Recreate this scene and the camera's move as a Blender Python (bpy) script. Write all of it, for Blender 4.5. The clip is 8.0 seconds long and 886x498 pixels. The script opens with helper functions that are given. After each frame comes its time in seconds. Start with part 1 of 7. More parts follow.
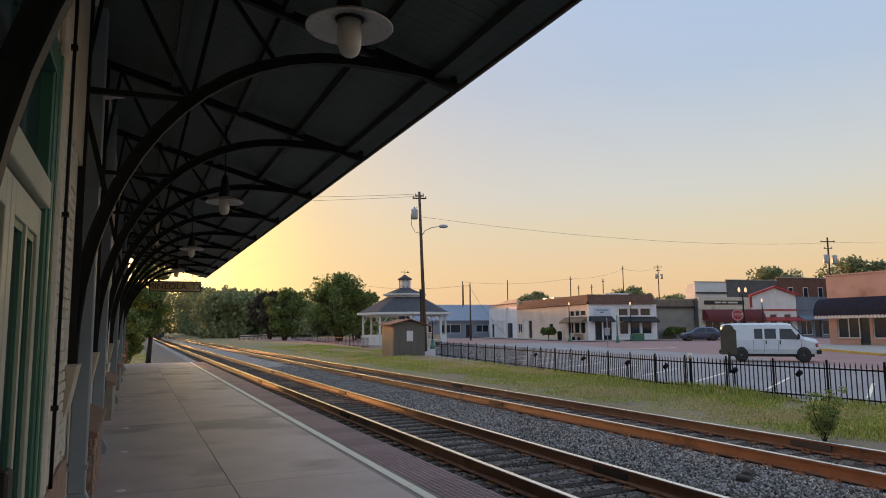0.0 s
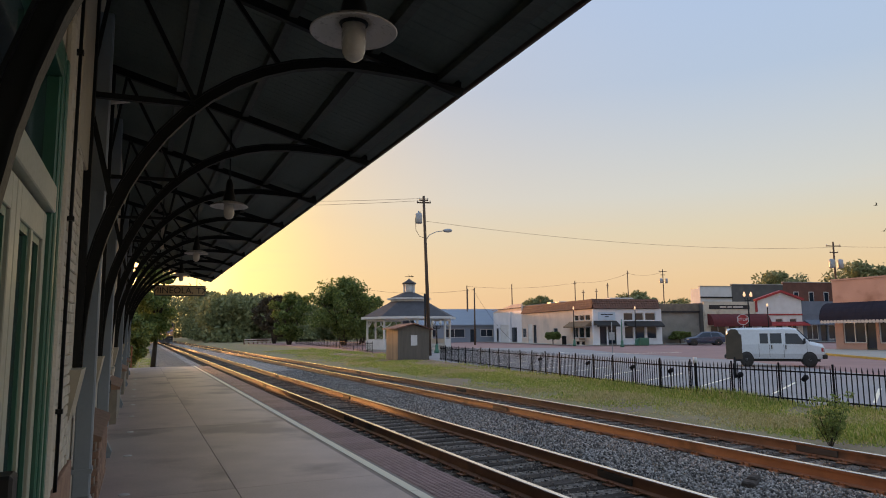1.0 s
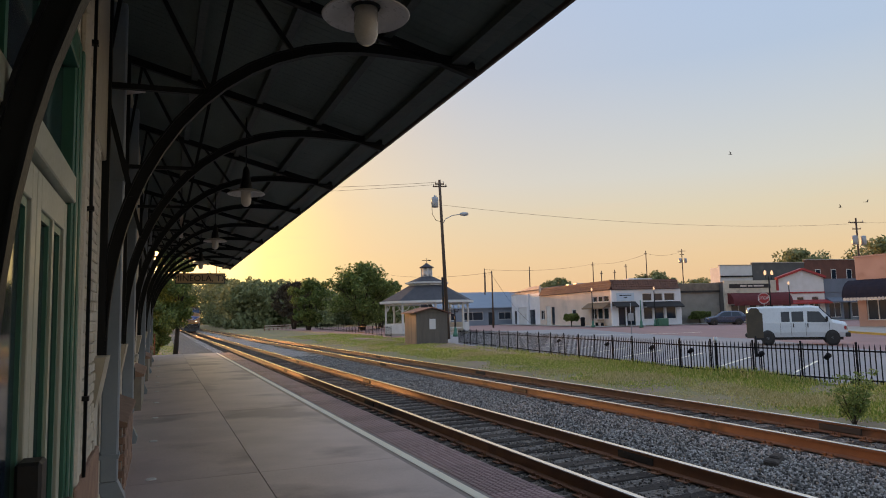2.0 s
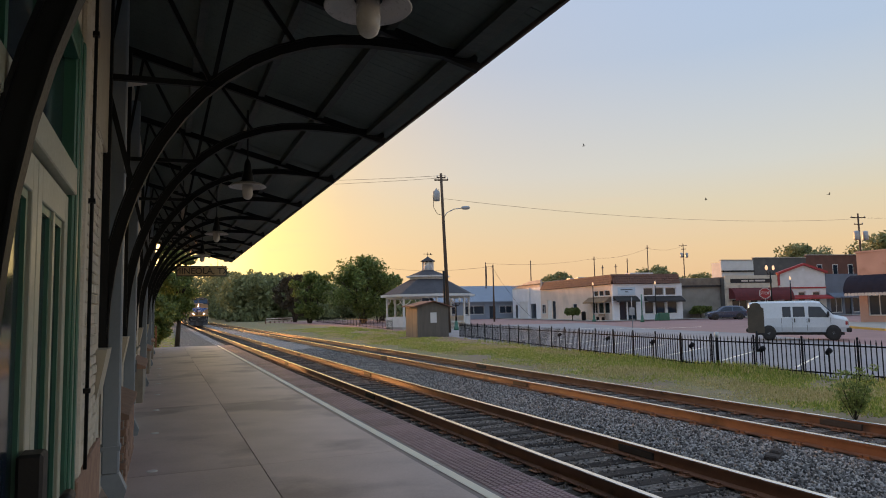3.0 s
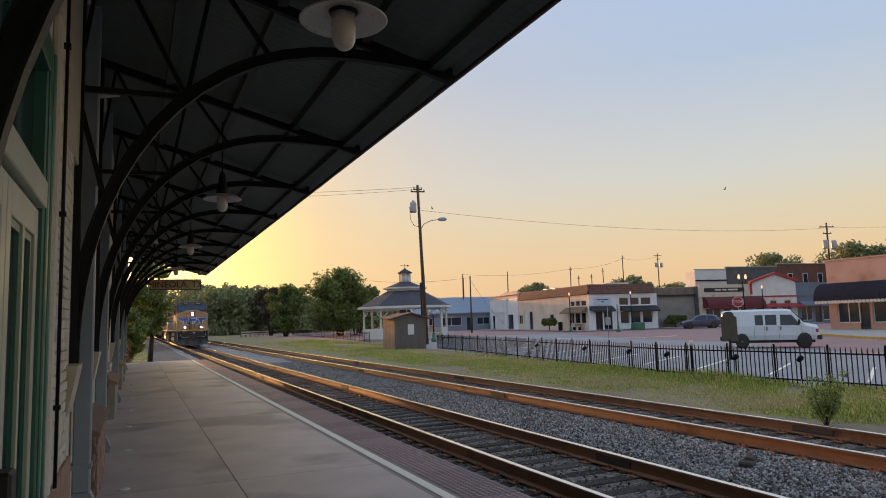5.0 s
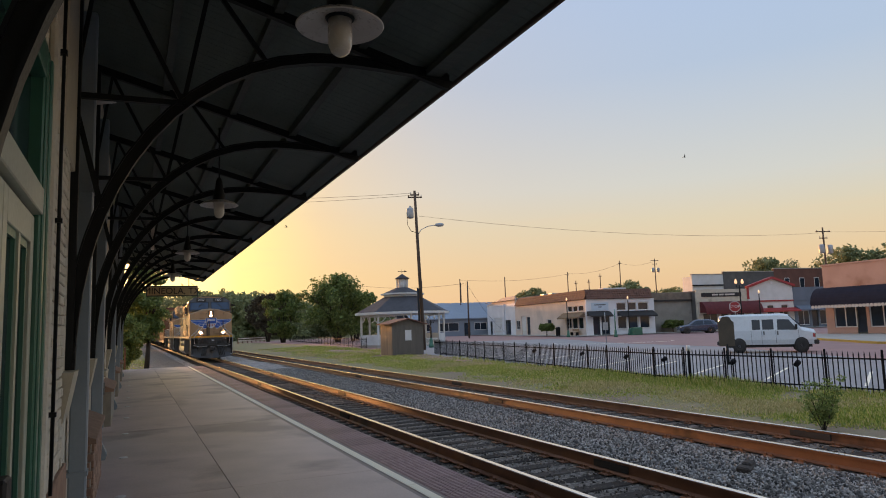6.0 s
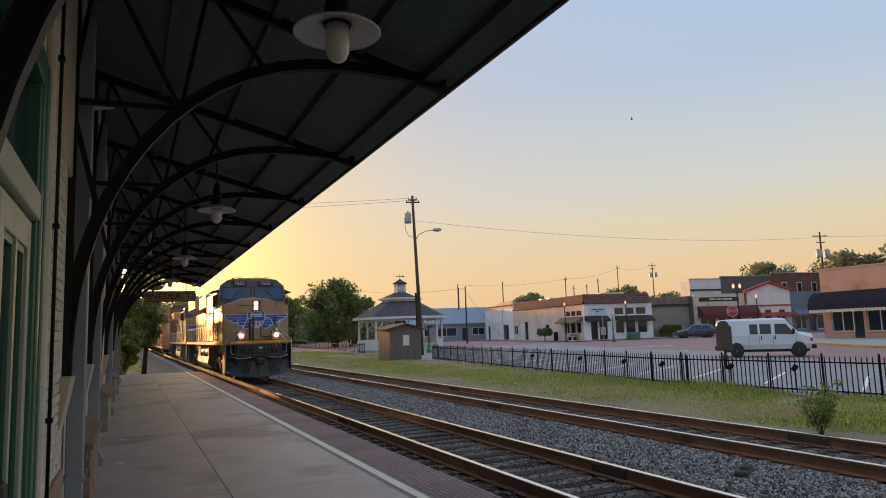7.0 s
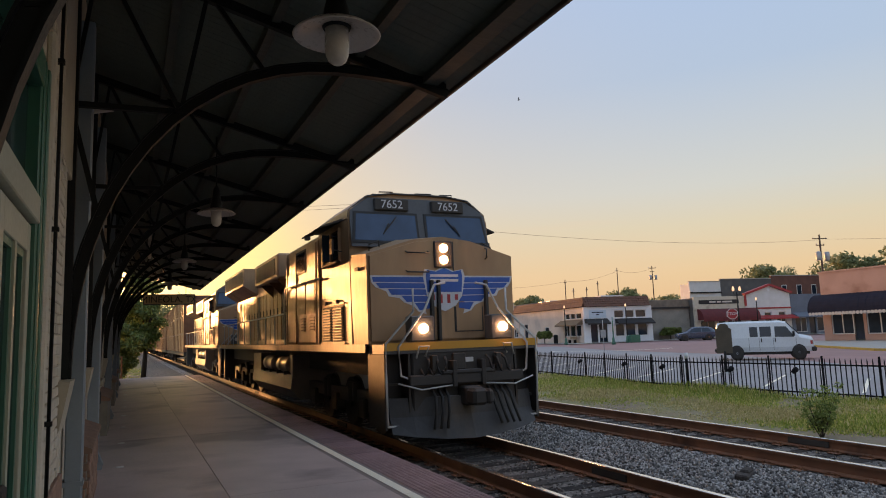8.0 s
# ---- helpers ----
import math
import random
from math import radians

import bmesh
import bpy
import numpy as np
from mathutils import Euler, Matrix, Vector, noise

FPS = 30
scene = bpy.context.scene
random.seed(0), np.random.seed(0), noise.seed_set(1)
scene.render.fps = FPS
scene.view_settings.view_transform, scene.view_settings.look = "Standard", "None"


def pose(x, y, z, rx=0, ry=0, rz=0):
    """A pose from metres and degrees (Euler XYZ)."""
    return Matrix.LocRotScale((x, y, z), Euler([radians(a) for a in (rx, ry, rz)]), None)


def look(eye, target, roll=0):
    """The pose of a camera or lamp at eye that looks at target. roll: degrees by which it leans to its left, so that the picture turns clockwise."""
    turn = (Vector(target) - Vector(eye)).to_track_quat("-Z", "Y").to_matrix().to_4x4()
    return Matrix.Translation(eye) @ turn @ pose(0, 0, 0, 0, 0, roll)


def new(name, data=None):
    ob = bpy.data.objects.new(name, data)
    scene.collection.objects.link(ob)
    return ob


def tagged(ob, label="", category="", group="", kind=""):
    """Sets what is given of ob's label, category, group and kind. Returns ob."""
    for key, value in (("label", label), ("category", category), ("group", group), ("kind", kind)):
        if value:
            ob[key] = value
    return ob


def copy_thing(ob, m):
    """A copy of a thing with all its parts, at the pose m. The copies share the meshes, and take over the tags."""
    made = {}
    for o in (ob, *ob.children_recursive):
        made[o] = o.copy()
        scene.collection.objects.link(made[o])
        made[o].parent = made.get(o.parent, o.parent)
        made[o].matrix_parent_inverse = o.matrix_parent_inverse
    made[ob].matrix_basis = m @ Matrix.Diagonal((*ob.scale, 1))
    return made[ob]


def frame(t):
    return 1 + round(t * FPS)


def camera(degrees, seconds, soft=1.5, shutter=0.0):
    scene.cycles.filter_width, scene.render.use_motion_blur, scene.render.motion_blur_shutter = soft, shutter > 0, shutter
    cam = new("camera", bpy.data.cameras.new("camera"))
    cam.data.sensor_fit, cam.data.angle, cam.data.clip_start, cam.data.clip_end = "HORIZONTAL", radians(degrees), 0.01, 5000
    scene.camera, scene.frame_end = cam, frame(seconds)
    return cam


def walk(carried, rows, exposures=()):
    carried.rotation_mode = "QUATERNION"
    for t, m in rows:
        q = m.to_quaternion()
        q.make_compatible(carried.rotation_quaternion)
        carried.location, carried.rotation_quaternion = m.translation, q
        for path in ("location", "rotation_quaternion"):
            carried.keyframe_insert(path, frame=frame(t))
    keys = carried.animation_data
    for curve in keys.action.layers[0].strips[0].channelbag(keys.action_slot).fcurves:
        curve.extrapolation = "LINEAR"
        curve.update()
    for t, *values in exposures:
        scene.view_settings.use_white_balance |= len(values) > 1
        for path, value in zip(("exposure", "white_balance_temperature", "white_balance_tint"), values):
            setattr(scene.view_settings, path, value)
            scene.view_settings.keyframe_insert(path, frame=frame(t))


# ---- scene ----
# ---- camera: held by hand on the platform, all but still ----
DEG = 2 * math.degrees(math.atan(784 / 1200))
cam = camera(DEG, 8.0, soft=1.0)
walk(cam, [
    (0, look((0.000, 0.000, 1.604), (8.196, 18.096, 3.920), -0.54)),
    (0.5, look((0.000, -0.003, 1.601), (8.177, 18.092, 3.992), -0.33)),
    (1, look((0.003, 0.000, 1.601), (8.077, 18.134, 4.045), -0.49)),
    (1.5, look((0.004, 0.003, 1.599), (7.793, 18.291, 3.804), -1.18)),
    (1.7, look((0.006, 0.004, 1.598), (7.689, 18.350, 3.700), -1.40)),
    (2.8, look((0.006, 0.004, 1.598), (7.573, 18.432, 3.375), -1.16)),
    (3, look((0.007, 0.016, 1.599), (7.606, 18.429, 3.389), -1.12)),
    (3.5, look((0.006, 0.010, 1.599), (7.706, 18.380, 3.408), -1.23)),
    (4, look((0.007, 0.003, 1.597), (7.963, 18.256, 3.479), -1.38)),
    (4.5, look((0.007, 0.008, 1.598), (8.159, 18.159, 3.620), -1.68)),
    (4.7, look((0.006, 0.006, 1.598), (8.190, 18.142, 3.665), -1.70)),
    (5.8, look((0.006, 0.004, 1.598), (8.291, 18.071, 3.820), -1.78)),
    (6, look((0.008, 0.003, 1.597), (8.296, 18.063, 3.868), -1.87)),
    (6.5, look((0.008, -0.006, 1.598), (8.310, 18.041, 3.922), -1.89)),
    (7, look((0.009, -0.008, 1.597), (8.352, 18.008, 4.010), -1.96)),
    (7.5, look((0.010, -0.006, 1.597), (8.380, 17.990, 4.062), -1.97)),
    (8, look((0.010, -0.004, 1.596), (8.358, 17.998, 4.095), -2.02)),
])

# ---- sky and sun: a low sun beyond the end of the platform, left of the line ----
def LIN(r, g, b):
    """A sky colour in scene light, before the exposure and the white balance."""
    return tuple(((v / 255 + 0.055) / 1.055) ** 2.4 / k for v, k in ((r, 1.864), (g, 1.627), (b, 1.645)))


SUN_AZ, SUN_EL = radians(-8.2), radians(3.8)      # from +y towards +x, above the horizon
to_sun = Vector((math.sin(SUN_AZ) * math.cos(SUN_EL), math.cos(SUN_AZ) * math.cos(SUN_EL), math.sin(SUN_EL)))
world = bpy.data.worlds.new("evening_sky")
scene.world = world
world.use_nodes = True
wn, wl = world.node_tree.nodes, world.node_tree.links
wn.clear()


def sky_math(op, a, b=None):
    n = wn.new("ShaderNodeMath")
    n.operation = op
    for k, v in enumerate((a, b)):
        if isinstance(v, (int, float)):
            n.inputs[k].default_value = v
        elif v is not None:
            wl.new(v, n.inputs[k])
    return n.outputs[0]


def sky_ramp(fac, stops, top, blend="LINEAR"):
    """Colours at even values of fac, from 0 to top."""
    r = wn.new("ShaderNodeValToRGB")
    wl.new(sky_math("DIVIDE", fac, top), r.inputs[0])
    r.color_ramp.interpolation = blend
    els = r.color_ramp.elements
    while len(els) < len(stops):
        els.new(0.5)
    for e, (pos, c) in zip(els, stops):
        e.position, e.color = pos / top, (*c, 1)
    return r.outputs[0]


def sky_mix(fac, a, b):
    m = wn.new("ShaderNodeMix")
    m.data_type = "RGBA"
    for v, name in ((fac, "Factor"), (a, "A"), (b, "B")):
        if isinstance(v, (int, float)):
            m.inputs[name].default_value = v
        else:
            wl.new(v, m.inputs[name])
    return m.outputs["Result"]


sky = wn.new("ShaderNodeTexSky")
sky.sky_type, sky.sun_disc = "NISHITA", False
sky.sun_elevation, sky.sun_rotation = SUN_EL, SUN_AZ
sky.altitude, sky.air_density, sky.dust_density, sky.ozone_density = 100, 1.0, 1.7, 1.5
soften = wn.new("ShaderNodeGamma")
soften.inputs["Gamma"].default_value = 0.33       # evening haze flattens the sky's range
wl.new(sky.outputs[0], soften.inputs["Color"])
aim = wn.new("ShaderNodeTexCoord").outputs["Generated"]
split = wn.new("ShaderNodeSeparateXYZ")
wl.new(aim, split.inputs[0])
height = sky_math("MULTIPLY", sky_math("ARCSINE", split.outputs["Z"]), 57.2958)
facing = wn.new("ShaderNodeVectorMath")
facing.operation = "DOT_PRODUCT"
wl.new(aim, facing.inputs[0])
facing.inputs[1].default_value = to_sun
apart = sky_math("MULTIPLY", sky_math("ARCCOSINE", facing.outputs["Value"]), 57.2958)
# dusty layers: peach at the horizon, pale above it, blue overhead (degrees of height)
layers = sky_ramp(height, [(0, LIN(219, 170, 126)), (4.4, LIN(219, 186, 138)), (8, LIN(206, 194, 163)), (11, LIN(193, 196, 188)), (20, LIN(160, 183, 206)), (30, LIN(152, 182, 218)), (50, LIN(180, 206, 240)), (90, LIN(186, 212, 244))], 90.0)
# the glow round the low sun (degrees from it)
glow_colour = sky_ramp(apart, [(0, (12.0, 7.0, 2.2)), (6, (4.0, 2.6, 0.85)), (10.5, (1.3, 0.98, 0.33)), (16, LIN(266, 238, 138)), (23, LIN(244, 202, 134)), (40, LIN(219, 178, 134))], 90.0)
glow_part = sky_ramp(apart, [(0, (1, 1, 1)), (17, (0.95, 0.95, 0.95)), (20.5, (0.74, 0.74, 0.74)), (26, (0.42, 0.42, 0.42)), (35, (0.18, 0.18, 0.18)), (55, (0, 0, 0))], 90.0, "B_SPLINE")
evening = sky_mix(glow_part, layers, glow_colour)
# thin streaks of high cloud
flat = wn.new("ShaderNodeMapping")
flat.inputs["Scale"].default_value = (2.2, 2.2, 26.0)
flat.inputs["Rotation"].default_value = (0.05, -0.05, 0)
wl.new(aim, flat.inputs["Vector"])
streak = wn.new("ShaderNodeTexNoise")
streak.inputs["Scale"].default_value, streak.inputs["Detail"].default_value = 1.6, 4
wl.new(flat.outputs[0], streak.inputs["Vector"])
wisp = wn.new("ShaderNodeMapRange")
wisp.inputs["From Min"].default_value, wisp.inputs["From Max"].default_value = 0.56, 0.74
wisp.inputs["To Max"].default_value = 0.22
wl.new(streak.outputs["Fac"], wisp.inputs["Value"])
low_only = wn.new("ShaderNodeMapRange")
low_only.inputs["From Min"].default_value, low_only.inputs["From Max"].default_value = 14.0, 7.0
wl.new(height, low_only.inputs["Value"])
cloud = wn.new("ShaderNodeRGB")
cloud.outputs[0].default_value = (*LIN(224, 186, 150), 1)
evening = sky_mix(sky_math("MULTIPLY", wisp.outputs["Result"], low_only.outputs["Result"]), evening, cloud.outputs[0])
evening = sky_mix(0.05, evening, soften.outputs[0])
back = wn.new("ShaderNodeBackground")
back.inputs["Strength"].default_value = 1.0
wout = wn.new("ShaderNodeOutputWorld")
wl.new(evening, back.inputs[0])
wl.new(back.outputs[0], wout.inputs[0])
sun = new("sun", bpy.data.lights.new("sun", "SUN"))
sun.data.energy, sun.data.angle, sun.data.color = 2.1, radians(1.0), (1.0, 0.48, 0.16)
sun.rotation_euler = (-to_sun).to_track_quat("-Z", "Y").to_euler()
scene.view_settings.exposure = 0.83
scene.view_settings.use_white_balance = True
scene.view_settings.white_balance_temperature, scene.view_settings.white_balance_tint = 7000, 26

# ---- materials ----
def surf(name, c1, c2=None, rough=0.7, metal=0.0, scale=3.0, fine=40.0, bump=0.15, depth=0.01,
         stain=None, stain_at=0.62, stretch=(1, 1, 1), spec=0.5, coat=0.0, vary=0.0):
    """A procedural surface: two colours mixed by broad and fine noise, optional stains, relief, and a shift from piece to piece."""
    m = bpy.data.materials.new(name)
    m.use_nodes = True
    n, l = m.node_tree.nodes, m.node_tree.links
    b = n["Principled BSDF"]
    co, info, add = n.new("ShaderNodeTexCoord"), n.new("ShaderNodeObjectInfo"), n.new("ShaderNodeVectorMath")
    mul = n.new("ShaderNodeMath")
    mul.operation, mul.inputs[1].default_value = "MULTIPLY", 37.0
    l.new(info.outputs["Random"], mul.inputs[0])
    l.new(co.outputs["Object"], add.inputs[0])
    l.new(mul.outputs[0], add.inputs[1])
    mp = n.new("ShaderNodeMapping")
    mp.inputs["Scale"].default_value = stretch
    l.new(add.outputs[0], mp.inputs["Vector"])

    def noise_tex(s, detail):
        t = n.new("ShaderNodeTexNoise")
        t.inputs["Scale"].default_value, t.inputs["Detail"].default_value = s, detail
        l.new(mp.outputs[0], t.inputs["Vector"])
        return t
    broad, grain = noise_tex(scale, 4), noise_tex(fine, 3)
    mix_f = n.new("ShaderNodeMath")
    mix_f.operation, mix_f.use_clamp = "MULTIPLY_ADD", True
    l.new(grain.outputs["Fac"], mix_f.inputs[0])
    mix_f.inputs[1].default_value = 0.5
    ramp = n.new("ShaderNodeMapRange")
    ramp.inputs["From Min"].default_value, ramp.inputs["From Max"].default_value = 0.3, 0.7
    ramp.inputs["To Min"].default_value, ramp.inputs["To Max"].default_value = -0.1, 0.6
    l.new(broad.outputs["Fac"], ramp.inputs["Value"])
    l.new(ramp.outputs["Result"], mix_f.inputs[2])
    mix = n.new("ShaderNodeMix")
    mix.data_type = "RGBA"
    c2 = c2 or tuple(0.72 * v for v in c1)
    mix.inputs["A"].default_value, mix.inputs["B"].default_value = (*c1, 1), (*c2, 1)
    l.new(mix_f.outputs[0], mix.inputs["Factor"])
    col = mix.outputs["Result"]
    if stain:
        spots = noise_tex(scale * 0.45, 6)
        r2 = n.new("ShaderNodeMapRange")
        r2.inputs["From Min"].default_value, r2.inputs["From Max"].default_value = stain_at, stain_at + 0.12
        l.new(spots.outputs["Fac"], r2.inputs["Value"])
        m2 = n.new("ShaderNodeMix")
        m2.data_type = "RGBA"
        m2.inputs["B"].default_value = (*stain, 1)
        l.new(r2.outputs["Result"], m2.inputs["Factor"])
        l.new(col, m2.inputs["A"])
        col = m2.outputs["Result"]
    if vary:
        hs, v = n.new("ShaderNodeHueSaturation"), n.new("ShaderNodeMapRange")
        v.inputs["To Min"].default_value, v.inputs["To Max"].default_value = 1 - vary, 1 + vary
        l.new(info.outputs["Random"], v.inputs["Value"])
        l.new(v.outputs["Result"], hs.inputs["Value"])
        l.new(col, hs.inputs["Color"])
        col = hs.outputs["Color"]
    l.new(col, b.inputs["Base Color"])
    rr = n.new("ShaderNodeMapRange")
    rr.inputs["To Min"].default_value, rr.inputs["To Max"].default_value = max(rough - 0.12, 0.03), min(rough + 0.12, 1)
    l.new(grain.outputs["Fac"], rr.inputs["Value"])
    l.new(rr.outputs["Result"], b.inputs["Roughness"])
    b.inputs["Metallic"].default_value, b.inputs["Specular IOR Level"].default_value = metal, spec
    b.inputs["Coat Weight"].default_value = coat
    if bump:
        bp = n.new("ShaderNodeBump")
        bp.inputs["Strength"].default_value, bp.inputs["Distance"].default_value = bump, depth
        l.new(grain.outputs["Fac"], bp.inputs["Height"])
        l.new(bp.outputs["Normal"], b.inputs["Normal"])
    return m


def glow(name, colour, strength):
    m = bpy.data.materials.new(name)
    m.use_nodes = True
    b = m.node_tree.nodes["Principled BSDF"]
    b.inputs["Base Color"].default_value = (*colour, 1)
    b.inputs["Emission Color"].default_value, b.inputs["Emission Strength"].default_value = (*colour, 1), strength
    return m


def glass(name, colour=(0.02, 0.034, 0.055), rough=0.04):
    """Dark window glass with a dim room behind it: black within, a mirror at the face."""
    m = surf(name, colour, tuple(0.6 * v for v in colour), rough=rough, scale=2, fine=3, bump=0.02, depth=0.002, spec=0.6)
    m.node_tree.nodes["Principled BSDF"].inputs["IOR"].default_value = 1.5
    return m


def crushed(name, dark, light, scale):
    """Crushed stone: every small cell has its own grey and its own height."""
    m = surf(name, dark, light, rough=0.85, scale=1.0, fine=30, bump=0)
    n, l = m.node_tree.nodes, m.node_tree.links
    b = n["Principled BSDF"]
    co, vo, ramp, bp = n.new("ShaderNodeTexCoord"), n.new("ShaderNodeTexVoronoi"), n.new("ShaderNodeValToRGB"), n.new("ShaderNodeBump")
    vo.inputs["Scale"].default_value = scale
    l.new(co.outputs["Object"], vo.inputs["Vector"])
    sep = n.new("ShaderNodeSeparateColor")
    l.new(vo.outputs["Color"], sep.inputs["Color"])
    els = ramp.color_ramp.elements
    els[0].color, els[1].color = (*dark, 1), (*light, 1)
    e = els.new(0.55)
    e.color = (*[0.55 * p + 0.45 * q for p, q in zip(dark, light)], 1)
    l.new(sep.outputs["Red"], ramp.inputs[0])
    l.new(ramp.outputs[0], b.inputs["Base Color"])
    bp.invert = True
    bp.inputs["Strength"].default_value, bp.inputs["Distance"].default_value = 0.9, 0.03
    l.new(vo.outputs["Distance"], bp.inputs["Height"])
    l.new(bp.outputs["Normal"], b.inputs["Normal"])
    return m


M = {}
M["concrete"] = surf("concrete", (0.60, 0.475, 0.43), (0.44, 0.345, 0.31), 0.5, scale=1.3, fine=45, bump=0.25, depth=0.004, stain=(0.30, 0.23, 0.21), stain_at=0.52, spec=0.45)
M["concrete_edge"] = surf("concrete_edge", (0.28, 0.23, 0.205), (0.21, 0.17, 0.155), 0.6, scale=1.3, fine=45, bump=0.25, depth=0.004)
M["line_paint"] = surf("line_paint", (1.0, 0.92, 0.74), (0.94, 0.86, 0.68), 0.7, scale=2, fine=30, bump=0.2, depth=0.003, stain=(0.55, 0.5, 0.44), stain_at=0.72)
M["paver"] = surf("paver", (0.32, 0.19, 0.19), (0.23, 0.135, 0.14), 0.5, scale=6, fine=70, bump=0.25, depth=0.004, vary=0.2)
M["steel"] = surf("steel", (0.86, 0.83, 0.80), (0.7, 0.65, 0.6), 0.2, 1.0, scale=2, fine=30, bump=0.03, stretch=(1, 0.05, 1))
M["rust"] = surf("rust", (0.27, 0.12, 0.06), (0.17, 0.075, 0.042), 0.5, 0.1, scale=3, fine=50, bump=0.3, depth=0.006, stain=(0.07, 0.035, 0.022))
M["tie"] = surf("tie", (0.07, 0.058, 0.05), (0.034, 0.029, 0.026), 0.9, scale=4, fine=24, bump=0.8, depth=0.025, stretch=(0.25, 1.5, 1), vary=0.35, stain=(0.14, 0.118, 0.098), spec=0.2)
M["ballast"] = crushed("ballast", (0.055, 0.052, 0.049), (0.52, 0.485, 0.45), 26.0)
M["dirt_gravel"] = crushed("dirt_gravel", (0.05, 0.044, 0.039), (0.27, 0.235, 0.20), 24.0)
M["sign_blue"] = surf("sign_blue", (0.52, 0.64, 0.74), (0.44, 0.56, 0.66), 0.6, scale=2, fine=30)
M["soil"] = surf("soil", (0.22, 0.22, 0.075), (0.28, 0.205, 0.125), 0.95, scale=0.9, fine=22, bump=0.8, depth=0.04, stain=(0.25, 0.185, 0.125), stain_at=0.53)
M["asphalt"] = surf("asphalt", (0.29, 0.275, 0.275), (0.22, 0.21, 0.21), 0.6, scale=0.4, fine=60, bump=0.2, depth=0.006, stain=(0.16, 0.155, 0.155))
M["street_brick"] = surf("street_brick", (0.39, 0.215, 0.19), (0.28, 0.155, 0.14), 0.75, scale=0.5, fine=14, bump=0.3, depth=0.01, stain=(0.234, 0.162, 0.144))
M["kerb"] = surf("kerb", (0.429, 0.403, 0.364), (0.312, 0.293, 0.26), 0.8, scale=1, fine=40)
M["yellow_paint"] = surf("yellow_paint", (0.6, 0.37, 0.05), (0.42, 0.27, 0.06), 0.6, scale=3, fine=30)
M["wood_dark"] = surf("wood_dark", (0.058, 0.07, 0.061), (0.032, 0.04, 0.036), 0.6, scale=3, fine=30, bump=0.2, stretch=(0.2, 4, 1))
M["iron"] = surf("iron", (0.010, 0.012, 0.013), (0.007, 0.008, 0.009), 0.5, 0.0, scale=6, fine=60, bump=0.1, depth=0.003, spec=0.22)
M["fence_iron"] = surf("fence_iron", (0.014, 0.014, 0.016), (0.009, 0.009, 0.010), 0.75, scale=6, fine=60, bump=0.1, depth=0.003, spec=0.06)
M["soffit"] = surf("soffit", (0.092, 0.122, 0.108), (0.064, 0.088, 0.079), 0.62, scale=1.2, fine=30, bump=0.15, stretch=(3, 0.3, 1))
M["fascia"] = surf("fascia", (0.085, 0.045, 0.032), (0.05, 0.028, 0.022), 0.55, scale=3, fine=30)
M["stucco"] = surf("stucco", (0.661, 0.604, 0.489), (0.489, 0.446, 0.359), 0.85, scale=2, fine=40, bump=0.5, depth=0.02, stain=(0.389, 0.345, 0.273))
M["brick"] = surf("brick", (0.325, 0.2, 0.138), (0.2, 0.119, 0.0875), 0.85, scale=8, fine=60, bump=0.4, depth=0.01, vary=0.22)
M["mortar"] = surf("mortar", (0.3, 0.27, 0.22), (0.2, 0.18, 0.15), 0.9, scale=5, fine=60)
M["green"] = surf("green", (0.04, 0.17, 0.11), (0.028, 0.12, 0.08), 0.35, scale=3, fine=30, bump=0.06)
M["sage"] = surf("sage", (0.45, 0.46, 0.36), (0.36, 0.375, 0.29), 0.4, scale=2, fine=30, bump=0.06)
M["downspout"] = surf("downspout", (0.25, 0.30, 0.335), (0.18, 0.225, 0.26), 0.45, scale=1.5, fine=30, bump=0.08)
M["cream"] = surf("cream", (0.5, 0.45, 0.34), (0.38, 0.34, 0.26), 0.6, scale=3, fine=30)
M["enamel"] = surf("enamel", (0.6, 0.56, 0.51), (0.5, 0.46, 0.42), 0.3, scale=4, fine=30, bump=0.02)
M["frosted"] = surf("frosted", (0.62, 0.57, 0.5), (0.52, 0.48, 0.42), 0.25, scale=4, fine=30, bump=0.02)
M["glass"] = glass("glass")
# the blue of a mirrored sky is put into the cab panes' base colour
M["cab_glass_sky"] = glass("cab_glass_sky", (0.035, 0.07, 0.135))
M["black"] = surf("black", (0.012, 0.012, 0.012), (0.02, 0.018, 0.016), 0.6)
M["rubber"] = surf("rubber", (0.022, 0.021, 0.02), (0.04, 0.037, 0.033), 0.8, scale=6, fine=40)
M["white"] = surf("white", (0.72, 0.72, 0.71), (0.58, 0.58, 0.56), 0.6, scale=1, fine=25, bump=0.08, stain=(0.42, 0.4, 0.36), stain_at=0.66)
M["shop_white"] = surf("shop_white", (0.784, 0.796, 0.82), (0.618, 0.642, 0.677), 0.7, scale=0.7, fine=20, bump=0.15, stain=(0.475, 0.475, 0.475), stain_at=0.64)
# pale walls facing the low sun: its pink light is put into the colour
M["shop_pink_lit"] = surf("shop_pink_lit", (0.726, 0.605, 0.517), (0.572, 0.473, 0.407), 0.8, scale=0.6, fine=16, bump=0.25, stain=(0.495, 0.429, 0.385), stain_at=0.6)
M["clay"] = surf("clay", (0.20, 0.095, 0.062), (0.12, 0.06, 0.044), 0.8, scale=2, fine=18, bump=0.4, depth=0.02, vary=0.25)
M["slate"] = surf("slate", (0.065, 0.065, 0.0728), (0.0416, 0.0416, 0.0481), 0.8, scale=2, fine=16, bump=0.5, depth=0.02)
